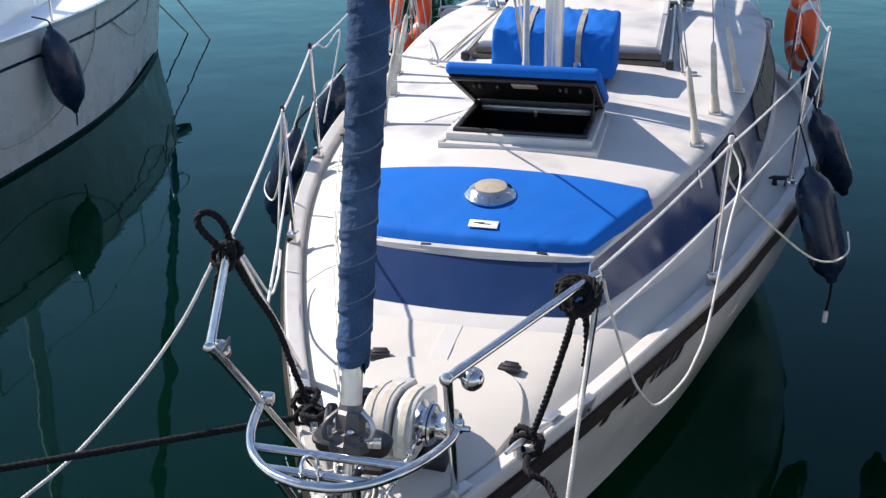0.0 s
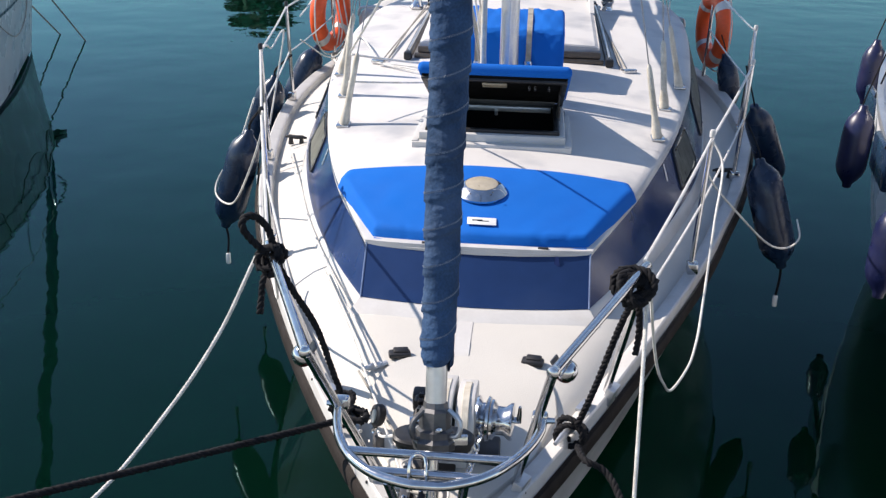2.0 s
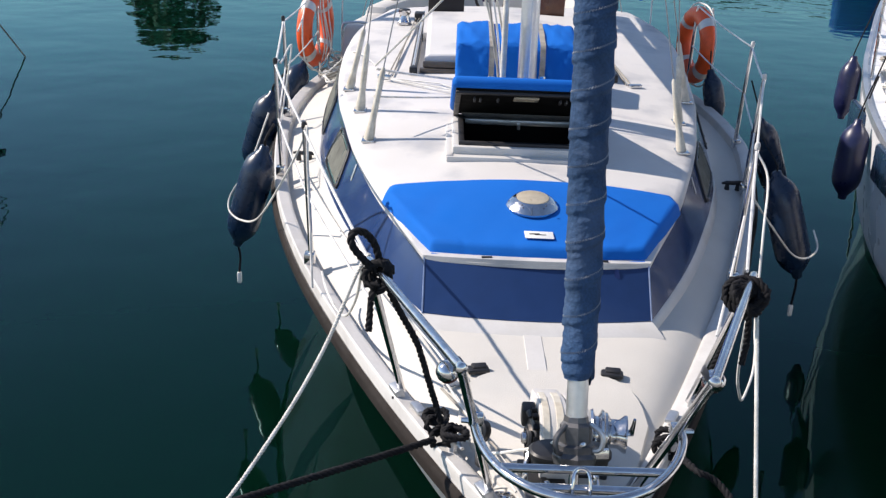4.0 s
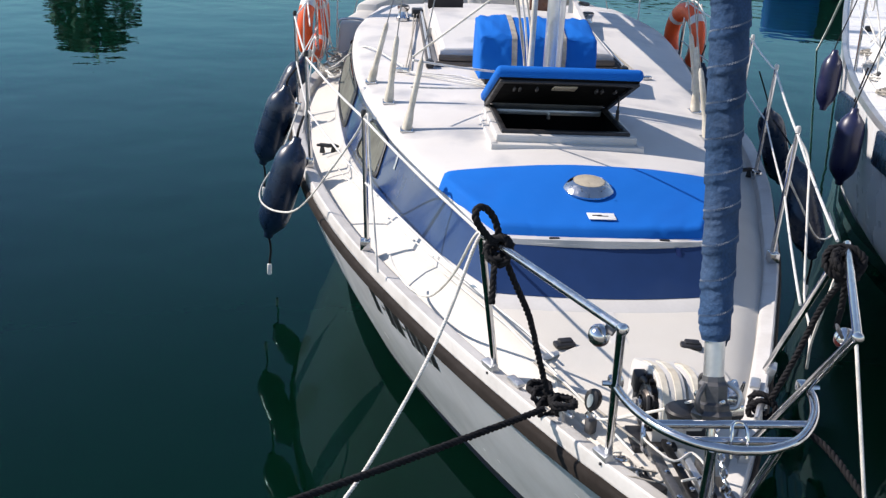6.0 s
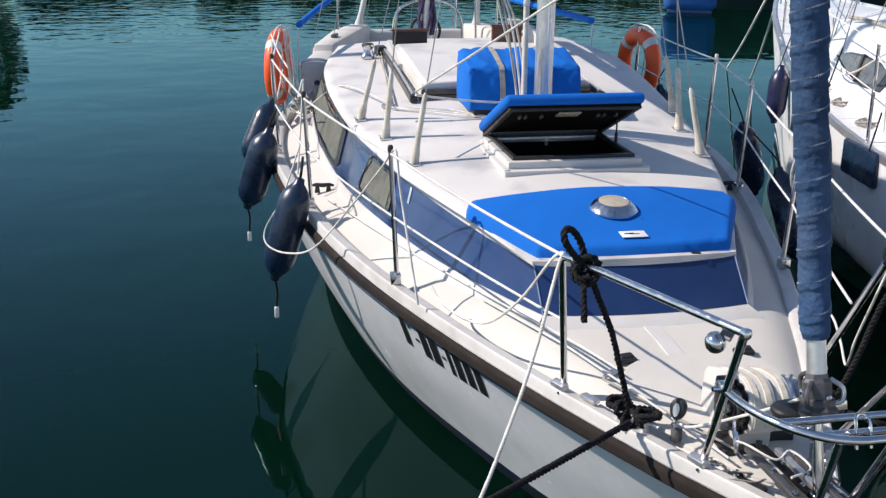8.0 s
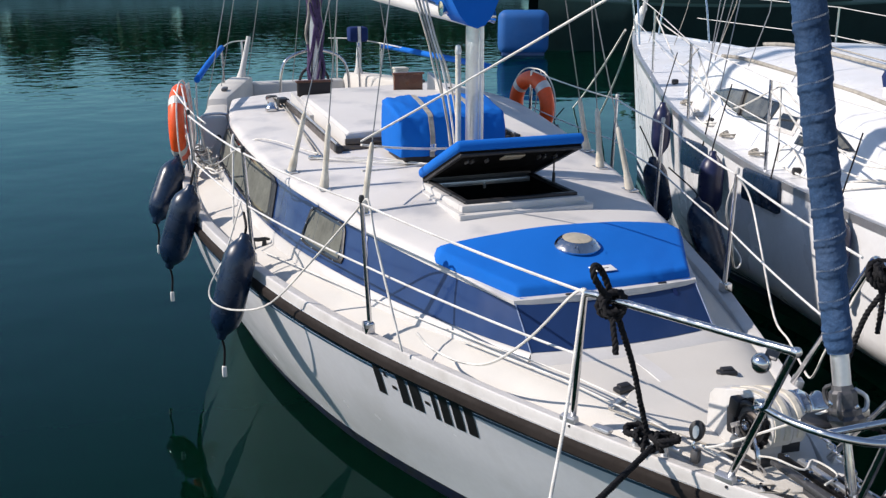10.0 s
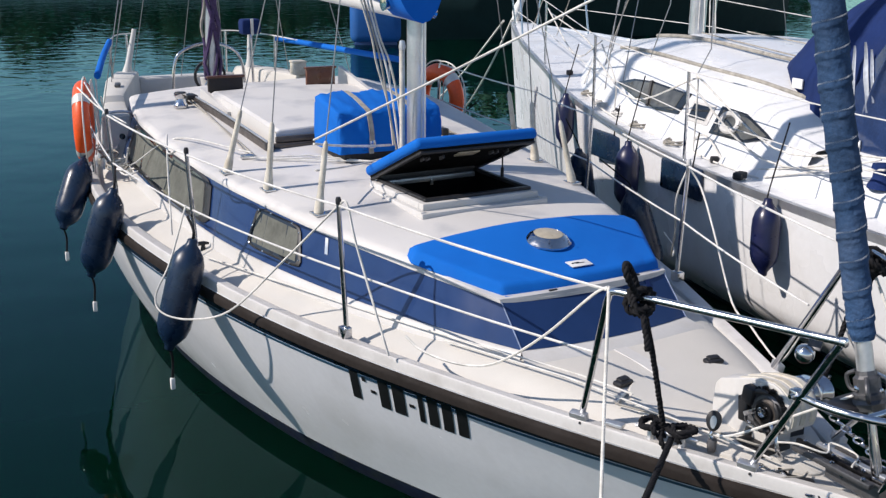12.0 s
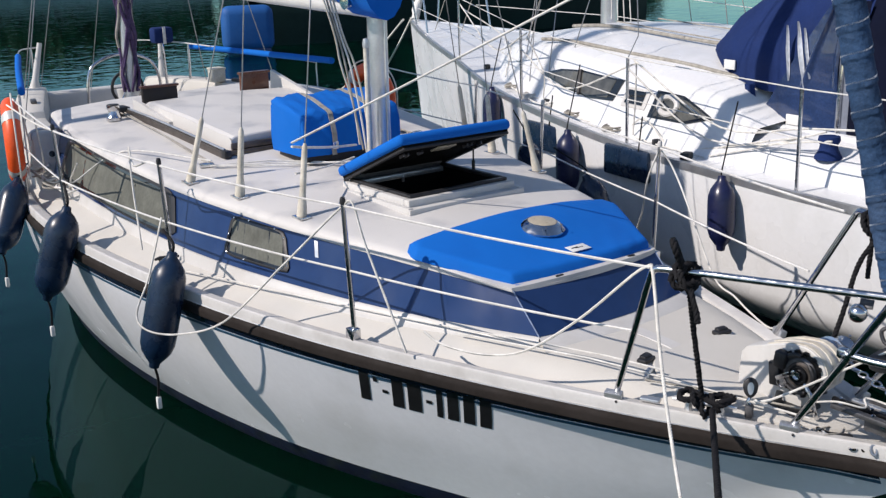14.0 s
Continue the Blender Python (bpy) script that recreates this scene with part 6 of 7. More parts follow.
NS = smooth([(0, 0.02), (1, 0.42), (2.03, 0.78), (3.61, 1.22), (4.67, 1.48), (6, 1.70), (7.6, 1.76), (9.1, 1.70), (10.8, 1.5)])
NZ = smooth([(0, 1.86), (2, 1.75), (3, 1.675), (4, 1.555), (5, 1.485), (6, 1.43), (7, 1.37), (8, 1.34), (10.8, 1.3)])
cruiser = thing("cruising_yacht", NB + nback * 5, "white cruising yacht with navy sprayhood and smoked windows", "yacht")
SS = [10.8 * (i / 44) ** 1.25 for i in range(45)]


def nb_tuck(s, h):
    """How far the section draws in: flared at the bow, a round bilge amidships."""
    return 1 - 0.10 * (1 - h) ** 1.6 - 0.28 * (1 - h) * max(0, 1 - s / 4) - 0.42 * min(max((s - 3) / 3, 0), 1) * max(0, 1 - h / 0.42) ** 1.6


def nb_skin(hs, side):
    rows = []
    for s in SS:
        top = NZ(s)
        rows.append([nb(s + 0.35 * (1 - h) * max(0, 1 - s / 10.8), side * NS(s) * nb_tuck(s, h), 0.07 + (top - 0.07) * h) for h in hs])
    return rows


for side in (1, -1):
    part("hull_side", grid(nb_skin([i / 20 for i in range(21)], side)), NBWHITE, cruiser, "glossy white hull", 60)
    part("boot_top", grid([[nb(s + 0.35 * max(0, 1 - s / 10.8), side * NS(s) * nb_tuck(s, 0), 0.07), nb(s + 0.45 * max(0, 1 - s / 10.8), side * NS(s) * nb_tuck(s, 0) * 0.85, -0.3)] for s in SS]), BOOT, cruiser, "dark antifouling at the waterline", 60)
    part("hull_stripe", grid([[a + nport * side * 0.004, b + nport * side * 0.004] for a, b in nb_skin([0.035, 0.075], side)]), COVE, cruiser, "thin navy stripe above the waterline")
    part("toe_rail", grid([[nb(s, side * (NS(s) - o), NZ(s) + h) for o, h in ((-0.004, -0.03), (-0.004, 0.02), (0.03, 0.022), (0.035, 0.0))] for s in SS], True, True), ALLOY, cruiser, "alloy toe rail")
rows = [[nb(s, w * (NS(s) - 0.02), NZ(s) + 0.03 * (1 - w * w)) for w in (-1, -0.6, -0.2, 0.2, 0.6, 1)] for s in SS]
part("deck", grid(rows), NBWHITE, cruiser, "white deck", 60)
part("transom", grid([[nb(10.8, w * 1.48, h) for w in (-1, 0, 1)] for h in (0.0, 1.28)]), NBWHITE, cruiser)

CW = smooth([(2.4, 0.10), (2.6, 0.22), (3.2, 0.62), (4.0, 1.1), (4.9, 1.36), (6.0, 1.52), (7.3, 1.54), (8.2, 1.47), (10, 1.35)])
CH = smooth([(2.4, 0.02), (2.8, 0.07), (3.3, 0.17), (4, 0.325), (4.8, 0.44), (6, 0.445), (6.9, 0.435), (7.3, 0.39), (7.5, 0.32), (7.7, 0.24), (10, 0.24)])


def trunk(s, a):
    """The cabin moulding: a from 0 at the deck through 1 at the roof edge."""
    w, h, z = CW(s), CH(s), NZ(s) + 0.01
    return nb(s, w - 0.05 - 0.22 * a * min(1, h / 0.4), z + h * a)


TS = [2.4 + 5.3 * i / 40 for i in range(41)]
rows = []
for s in TS:
    w, h, z = CW(s), CH(s), NZ(s) + 0.01
    k = min(1, h / 0.4)
    prof = [(w, -0.03), (w - 0.03, 0.01), (w - 0.05, 0.04 * k), (w - 0.05 - 0.22 * 0.5 * k, h * 0.5), (w - 0.05 - 0.2 * k, h * 0.9), (w - 0.05 - 0.26 * k, h * 1.0), (w * 0.5, h + 0.105 * k), (0, h + 0.14 * k)]
    rows.append([nb(s, o, z + q) for o, q in prof] + [nb(s, -o, z + q) for o, q in prof[-2::-1]])
part("coachroof", grid(rows), NBWHITE, cruiser, "smooth white coachroof", 50)
rows = []
for s in [7.2 + 3.35 * i / 12 for i in range(13)]:
    w, z = CW(s), NZ(s)
    prof = [(w, -0.03), (w - 0.04, 0.12), (w - 0.09, 0.155), (w - 0.20, 0.18), (w - 0.30, 0.23), (w - 0.42, 0.25), (w - 0.47, 0.23), (w - 0.50, -0.2)]
    ease = min(1.0, 0.25 + 0.75 * (s - 7.2) / 0.5)
    rows.append([(o, z + q * ease) for o, q in prof])
for side in (1, -1):
    part("cockpit_coaming", grid([[nb(7.2 + 3.35 * i / 12, side * o, q) for o, q in r] for i, r in enumerate(rows)], True, True), NBWHITE, cruiser, "white cockpit coaming", 50)


def trunk_out(s, a, out):
    p = trunk(s, a)
    n = (trunk(s + 0.05, a) - trunk(s - 0.05, a)).cross(trunk(s, 1) - trunk(s, 0)).normalized()
    return p + n * out * (1 if n.dot(nport) > 0 else -1)


def side_window(outline, name, material, label):
    c = (sum(p[0] for p in outline) / len(outline), sum(p[1] for p in outline) / len(outline))
    fine = []
    for i in range(len(outline)):
        p, q = outline[i], outline[(i + 1) % len(outline)]
        fine += [(p[0] + (q[0] - p[0]) * k / 5, p[1] + (q[1] - p[1]) * k / 5) for k in range(5)]
    rg = lambda k, o: [trunk_out(c[0] + (p[0] - c[0]) * k, c[1] + (p[1] - c[1]) * k, o) for p in fine]
    w = part(name, grid([rg(1.0, 0.001), rg(1.0, 0.010), rg(0.95, 0.012), rg(0.5, 0.012), rg(0.02, 0.012)], True, True), material, cruiser, label, 50)
    if material is TINT:
        part("pane", grid([rg(0.84, 0.0125), rg(0.835, 0.016), rg(0.4, 0.016), rg(0.02, 0.016)], True, True), NBPANE, w, "grey pane over pale curtains", 50)
    return w


side_window([(4.94, 0.461), (5.27, 0.647), (5.63, 0.746), (6.24, 0.789), (6.19, 0.418), (5.87, 0.343), (5.47, 0.362)], "window", TINT, "smoked wraparound window")
w2 = side_window([(6.67, 0.778), (6.66, 0.336), (7.08, 0.406), (7.31, 0.612), (6.96, 0.81)], "window", TINT, "smoked pointed window")
part("port_ring", tube([trunk_out(6.84 + 0.095 * math.cos(a), 0.594 + 0.135 * math.sin(a), 0.018) for a in [2 * math.pi * k / 28 for k in range(29)]], 0.022, 8), CAPWHITE, w2, "white opening port ring")
pr = side_window([(6.31, 0.709), (6.31, 0.387), (6.6, 0.421), (6.6, 0.746)], "port", CAPWHITE, "white rimmed opening port")
c = [(6.35, 0.668), (6.35, 0.449), (6.56, 0.475), (6.56, 0.694)]
part("pane", grid([[trunk_out(s, a, 0.02) for s, a in c[:2]], [trunk_out(s, a, 0.02) for s, a in (c[3], c[2])]]), TINT, pr, "dark pane")
part("window_post", tube([trunk_out(5.61, 0.732, 0.016), trunk_out(5.71, 0.354, 0.016)], 0.02, 6), RUBBER, cruiser)
for w, s0, s1, up in ((1.03, 4.65, 7.15, 0.05), (0.50, 4.4, 6.65, 0.14)):
    pts = [nb(s0 + (s1 - s0) * i / 11, w - 0.05 * i / 11, NZ(s0 + (s1 - s0) * i / 11) + CH(s0 + (s1 - s0) * i / 11) + up + 0.03 * (i / 11)) for i in range(12)]
    part("roof_rail", tube(pts, 0.016, 8), GREYROPE, cruiser, "weathered grey-brown roof handrail")
nm = nb(4.3, 0, 2.05)
part("mast", tube([nm, nm + Vector((0, 0, 9))], 0.08, 16), ALLOY, cruiser, "alloy mast")
for k in range(4):
    a = nb(4.5 + 0.15 * k, 0.12 + 0.04 * k, NZ(4.7) + 0.60)
    part("mast_line", tube([a, nm + Vector((0, 0, 1.5 + 0.4 * k))], 0.006, 6), WHITEROPE, cruiser)
for k in (-0.25, 0.25):
    part("deck_line", tube([nb(4.75, k, NZ(4.7) + 0.60), nb(6.7, k * 1.3, NZ(6.7) + 0.62)], 0.007, 6), GREYROPE, cruiser)
part("forestay", tube([nb(0.15, 0, 1.87), nb(4.5, 0, 11)], 0.03, 8), CAPWHITE, cruiser, "furled white foresail")
# pulpit, stanchions and wires of the neighbour
for side in (1, -1):
    p = [nb(1.3, side * 0.45, 1.79), nb(1.15, side * 0.44, 2.32), nb(1.0, side * 0.42, 2.38), nb(0.35, side * 0.22, 2.42), nb(0.15, side * 0.08, 2.42)]
    pp = part("pulpit", tube(spline(p, 5), 0.0125, 8), STEEL, cruiser, "stainless pulpit rail")
    part("pulpit_leg", tube([nb(0.45, side * 0.15, 1.82), nb(0.4, side * 0.23, 2.42)], 0.0125, 8), STEEL, pp)
    nt = [p[2]]
    for s in (3.1, 5.0, 6.75, 8.4, 10.0):
        f = nb(s, side * (NS(s) - 0.06), NZ(s))
        t = nb(s, side * (NS(s) - 0.05), NZ(s) + 0.64)
        part("stanchion", tube([f, t], 0.012, 8), STEEL, cruiser, "slim stainless stanchion")
        nt.append(t)
    for dz in (0.0, -0.3):
        part("guard_wire", tube([q + Vector((0, 0, dz)) for q in nt], 0.0045, 6), WIRE, cruiser, "white guard wire")
for s, w, up in ((4.4, 1.1, 6.5), (4.75, 1.25, 9.8), (5.1, 1.3, 6.5)):
    for side in (1, -1):
        part("shroud", tube([nb(s, side * w, NZ(s)), nm + Vector((0, 0, up - 1.8))], 0.005, 6), STAYWIRE, cruiser, "steel shroud")
for pts in ([nb(6.75, NS(6.75) - 0.05, 1.95), nb(7.4, 1.5, 1.5), nb(8.4, 1.4, 1.62)], [nb(5.0, NS(5) - 0.05, 1.95), nb(5.6, 1.45, 1.66), nb(6.75, 1.62, 1.98)],
            [nb(3.1, 1.0, 2.2), nb(3.6, 0.75, 1.88), nb(4.2, 1.15, 1.60)], [nb(4.4, 1.25, 1.55), nb(5.4, 1.5, 1.48), nb(6.9, 1.5, 1.36), nb(8.2, 1.42, 1.62)],
            [nb(6.4, 1.45, 1.38), nb(6.7, 1.5, 1.55), nb(7.0, 1.5, 1.38)], [nb(3.1, 1.02, 2.24), nb(3.9, 1.1, 1.84), nb(5.0, 1.43, 2.08)],
            [nb(5.0, 1.43, 2.05), nb(5.25, 1.42, 1.75), nb(5.2, 1.38, 1.50), nb(5.5, 1.42, 1.47)], [nb(6.75, 1.64, 2.0), nb(7.6, 1.58, 1.62), nb(8.4, 1.60, 1.72), nb(9.2, 1.58, 1.80)],
            [nb(5.6, 1.42, 1.46), nb(6.0, 1.50, 1.44), nb(6.3, 1.44, 1.42), nb(6.8, 1.55, 1.40), nb(7.4, 1.52, 1.37)], [nb(4.2, 1.12, 1.56), nb(4.6, 1.22, 1.53), nb(4.8, 1.34, 1.52), nb(5.3, 1.36, 1.50)],
            [nb(7.45, 1.52, 1.39), nb(7.9, 1.46, 1.52), nb(8.3, 1.34, 1.66)], [nb(6.75, 1.62, 1.98), nb(6.7, 1.58, 1.70), nb(6.62, 1.53, 1.42)]):
    part("deck_rope", tube(spline(pts, 5), 0.007, 6), WHITEROPE, cruiser, "pale rope over the deck")
wn = nb(8.33, 1.345, NZ(8.3) + 0.160)
part("winch_cover", lathe([(0.085, 0), (0.085, 0.015), (0.06, 0.06), (0.055, 0.09), (0.07, 0.12), (0.065, 0.145), (0, 0.15)], wn, n=20), NAVYCANVAS, cruiser, "navy canvas winch cover")
part("deck_organiser", rbox(nb(7.35, NS(7.3) - 0.12, NZ(7.3) + 0.03), (0.10, 0.07, 0.05), 0.012, (0, 0, 20)), RUBBER, cruiser, "black deck block")
random.seed(21)
for k in range(9):
    s = 3.6 + 0.55 * k
    w = NS(s) - 0.22 - 0.10 * (k % 3)
    part("deck_fitting", rbox(nb(s, w, NZ(s) + 0.03), (0.06 + 0.03 * (k % 2), 0.05, 0.05), 0.012, (0, 0, 25 * k)), (RUBBER, STEEL, GREYMETAL)[k % 3], cruiser, "small deck block")
for k, s in enumerate((4.45, 5.3, 6.35, 5.75, 4.9)):
    c = nb(s, NS(s) - 0.26, NZ(s) + 0.02)
    pts = [c + Vector(((0.10 + 0.012 * (i % 5)) * math.cos(0.9 * i), (0.07 + 0.01 * (i % 4)) * math.sin(0.9 * i), 0.004 * (i % 6))) for i in range(26)]
    part("rope_coil", tube(spline(pts, 3), 0.007, 5), (GREYROPE, WHITEROPE, GREYROPE)[k % 3], cruiser, "coil of pale rope on the side deck")
for s, w, top in ((1.2, 0.3, 2.3), (1.5, 0.1, 2.2), (3.9, 0.85, 2.4), (4.25, 1.0, 2.6), (5.15, 1.2, 2.4), (5.9, 1.3, 2.1)):
    part("rigging_line", tube([nb(s, w, NZ(s)), nb(s + 0.25 - 0.1 * (w > 0.9), w * 0.8, top), nm + Vector((0, 0, 3 + top))], 0.005, 5), GREYROPE if w < 1 else STAYWIRE, cruiser, "thin rigging line")
bag = nb(0.30, 0.12, 1.90)
part("bow_bundle", tube(spline([bag, bag + Vector((0.1, 0.05, 0.18)), bag + Vector((0.16, 0.02, 0.3))], 4), [0.03] * 2 + [0.05] * 3 + [0.045] * 3 + [0.02], 10), WHITEFEND, cruiser, "white cloth bundle at the pulpit")

# sprayhood
rows = []
for s, top, w, base in ((6.50, 2.06, 0.74, 1.99), (6.62, 2.20, 0.84, 1.97), (6.82, 2.38, 0.93, 1.92), (7.10, 2.56, 0.99, 1.84), (7.45, 2.68, 1.03, 1.80), (7.9, 2.74, 1.05, 1.80), (8.3, 2.75, 1.05, 1.80)):
    rows.append([nb(s + 0.14 * abs(c) ** 3 * max(0, (7.3 - s) / 0.7), w * math.copysign(min(1, abs(c) * 1.10) ** 0.85, c), base + (top - base) * (1 - abs(c) ** 3.4) + 0.008 * math.sin(9 * c + 14 * s)) for c in [-1 + 2 * i / 30 for i in range(31)]])
hood = thing("sprayhood", nb(7.4, 0, NZ(7.6) + 0.56), "navy canvas sprayhood with clear side windows", "sprayhood")
part("canvas", grid(rows), NAVYCANVAS, hood, "", 70)
for side in (1, -1):
    rows = []
    for i in range(49):
        # leaning fore edge, and soft folds that fade towards the sill
        col = []
        for k in range(30):
            z = 1.575 + 0.031 * k
            s = 7.40 + 0.62 * (k / 29) + (0.72 - 0.62 * (k / 29)) * i / 48
            fold = max(0.0, math.sin(2.6 + 11.5 * i / 48 + 1.2 * (z - 1.6))) ** 4 * min(max((z - 1.80) / 0.2, 0), 1)
            col.append(nb(s, side * (1.058 - 0.10 * max(0, z - 2.1) + 0.030 * fold), z))
        rows.append(col)
    part("clear_pane", grid(rows), VINYL, hood, "creased clear plastic pane", 60)
    for s0, z0, s1, z1, w in ((7.645, 2.27, 7.70, 1.90, 0.016), (7.735, 2.30, 7.84, 1.86, 0.022), (7.80, 2.26, 7.885, 1.93, 0.012)):
        # raised pale ridges whose colour paints the glints along the plastic's folds
        ridge = []
        for k in range(11):
            f = k / 10
            h = w * math.sin(math.pi * f) ** 0.7 + 0.001
            zc = z0 + (z1 - z0) * f
            out = 1.064 - 0.10 * max(0, zc - 2.1)
            ridge.append([nb(s0 + (s1 - s0) * f + h * e, side * (out + (0.016 if e == 0 else 0.0)), zc) for e in (-1, -0.5, 0, 0.5, 1)])
        part("glint_ridge", grid(ridge), GLINTVINYL, hood, "pale ridge painted as a glint on the plastic pane", 60)
    part("pane_border", grid([[nb(s, side * (1.062 - 0.10 * max(0, z - 2.1)), z) for z in (1.57, 1.8, 2.1, 2.45)] for s in (8.115, 8.215)]), HEM, hood, "pale grey zip tape")
    part("pane_border", grid([[nb(s, side * (1.060 - 0.10 * max(0, z - 2.1)), z) for z in (1.57, 1.8, 2.1, 2.45)] for s in (8.21, 8.3)]), TENT, hood, "dark border")
    part("pane_border", grid([[nb(s, side * 1.064, z) for z in (1.565, 1.60)] for s in (7.38, 7.8, 8.12)]), NAVYCANVAS, hood, "navy border")
    part("pane_border", grid([[nb(7.34 + 0.10 * k, side * 1.064, 1.57), nb(7.28 + 0.10 * k, side * 1.06, 1.84)] for k in (0, 1)]), NAVYCANVAS, hood, "navy border")
for s, z, w in ((7.06, 1.95, 1.0), (7.76, 1.64, 1.07)):
    part("maker_tag", rbox(nb(s, w, z), (0.012, 0.11, 0.07), 0.003, (0, 0, -8)), LABEL, hood, "white cloth tag")
part("hood_frame", tube(spline([nb(8.15, 1.07, 1.57), nb(8.15, 1.06, 2.1), nb(8.15, 0.9, 2.62), nb(8.15, 0, 2.765), nb(8.15, -0.9, 2.62), nb(8.15, -1.07, 1.57)], 5), 0.014, 8), STEEL, hood, "steel hood frame")
# shade under the hood is put into this panel's near-black colour
part("bulkhead", slab([nb(7.72, w, z) for w, z in ((1.03, 1.3), (1.03, 1.62), (0.7, 1.95), (-0.7, 1.95), (-1.03, 1.62), (-1.03, 1.3))], 0.02), DARKROOM, cruiser, "companionway bulkhead coloured near-black for the shade under the hood")
for side in (1, -1):
    part("hood_sill", grid([[nb(s, side * w, z) for w, z in ((1.16, 1.30), (1.12, 1.586), (1.10, 1.60), (0.98, 1.60), (0.97, 1.30))] for s in (7.15, 7.4, 7.7, 8.0, 8.4)], True, True), NBWHITE, cruiser, "white moulded sill below the hood", 50)
tent = thing("cockpit_tent", nb(9.4, 0, NZ(9)), "dark navy canvas cockpit tent behind the sprayhood", "tent")
rows = [[nb(s, w, z + 0.01 * math.sin(7 * s)) for w, z in ((1.06, 1.57), (1.05, 1.9), (1.03, 2.30), (0.9, 2.6), (0.5, 2.73), (0, 2.765), (-0.5, 2.73), (-0.9, 2.6), (-1.03, 2.25), (-1.06, 1.57))] for s in (8.28, 8.6, 9.0, 9.5, 10.0, 10.4)]
part("canvas", grid(rows), TENT, tent, "", 60)
for s in (8.9, 9.6):
    part("seam", tube(spline([nb(s, w, z + 0.012) for w, z in ((1.062, 1.58), (1.055, 1.9), (1.035, 2.30), (0.9, 2.60), (0.5, 2.735), (0, 2.77), (-0.5, 2.735), (-0.9, 2.60), (-1.035, 2.30))], 3), 0.008, 6), NAVYCANVAS, tent, "raised navy seam")
part("hem", tube([nb(s, 1.062, 1.575) for s in (8.3, 8.9, 9.6, 10.4)], 0.012, 8), NAVYCANVAS, tent, "rolled navy hem")
for k in range(10):
    y = 8.62 + 0.075 * k + (0.10 if k > 2 else 0)
    part("name_bar", grid([[nb(y + dy, NS(y) * 0.958 + 0.006, z) for dy in (0, 0.045)] for z in (0.72, 0.80)]), FADED, cruiser, "faded grey bar in place of a name letter")
for s, w, z0, z1, r in ((7.92, 0.0, 0.92, 1.34, 0.09), (4.58, 0.0, 1.12, 1.54, 0.085), (6.15, 0.0, 0.93, 1.39, 0.095), (10.2, 0, 0.7, 1.2, 0.11)):
    w = NS(s) + r * 0.7
    fender(nb(s, w + 0.02, z1), nb(s + 0.05, w + 0.05, z0), r, FENDERBLUE, nb(s - 0.02, NS(s) - 0.04, NZ(s) + 0.5), "dark violet blue vinyl fender on the neighbouring hull", "fenders on the cruising yacht", 0.0, False, 0.005)
for s in (5.55, 6.85):
    ob = thing("flat_fender", nb(s, NS(s) + 0.05, 1.0), "flat dark teal cushion fender on the neighbouring hull", "fender", "flat fenders")
    part("pad", rbox(nb(s, NS(s) + 0.012, 1.27), (0.05, 0.52, 0.23), 0.022, (0, 0, 8 - math.degrees(NA) * 2)), FENDERNAVY, ob)
    part("lanyard", tube([nb(s + 0.15, NS(s) + 0.03, 1.38), nb(s + 0.1, NS(s) - 0.04, 1.62)], 0.006, 6), BLACKROPE, ob)
rope_thing(sag(nb(0.10, 0.05, 1.90), (6.95, 14.9, -0.05), 0.10, 14), 0.016, WHITEROPE, "pale bow mooring line running down into the water", False)
rope_thing(sag(nb(0.05, 0.15, 1.88), (7.05, 16.1, -0.05), 0.06, 14), 0.016, WHITEROPE, "pale bow mooring line running down into the water", False)

# ---- white yacht on the other side ----
LB, LA2 = Vector((-6.64, 12.0, 0)), math.atan2(-0.30, 8.8)
lback = Vector((-math.sin(LA2), -math.cos(LA2), 0))
lside = Vector((math.cos(LA2), -math.sin(LA2), 0))


def lb(s, w, z):
    return LB + lback * s + lside * w + Vector((0, 0, z))


LS = smooth([(0, 0.03), (0.8, 0.32), (2.2, 0.78), (4.0, 1.18), (5.8, 1.36), (8, 1.42), (11, 1.25)])
other = thing("moored_yacht", LB + lback * 5, "white moored yacht with a thin navy stripe", "yacht")
LSS = [11 * (i / 40) ** 1.2 for i in range(41)]


def lb_skin(hs, side, out=0.0):
    return [[lb(s + 0.38 * (1 - h) * max(0.0, 1 - s / 7), side * (LS(s) * (1 - 0.08 * (1 - h) ** 1.5 - 0.2 * (1 - h) * max(0, 1 - s / 3)) + out), 0.045 + (1.175 + 0.02 * max(0, 4 - s)) * h) for h in hs] for s in LSS]


for side in (1, -1):
    # hull sides take the shade-darkened white, deck and roof the plain gelcoat
    part("hull_side", grid(lb_skin([i / 10 for i in range(11)], side)), SHADEDWHITE, other, "glossy white hull", 60)
    part("boot_top", grid([[lb(s + 0.38 * max(0.0, 1 - s / 7), side * LS(s) * 0.915, 0.05), lb(s + 0.5 * max(0.0, 1 - s / 7), side * LS(s) * 0.8, -0.4)] for s in LSS]), BOOT, other, "dark antifouling band", 60)
    part("hull_stripe", grid(lb_skin([0.80, 0.825], side, 0.005)), COVE, other, "thin navy stripe")
    part("toe_rail", grid([[lb(s, side * (LS(s) + o), 1.22 + 0.02 * max(0, 4 - s) + h) for o, h in ((0.012, -0.02), (0.012, 0.025), (-0.03, 0.03), (-0.035, 0.0))] for s in LSS], True, True), ALLOY, other, "grey toe rail")
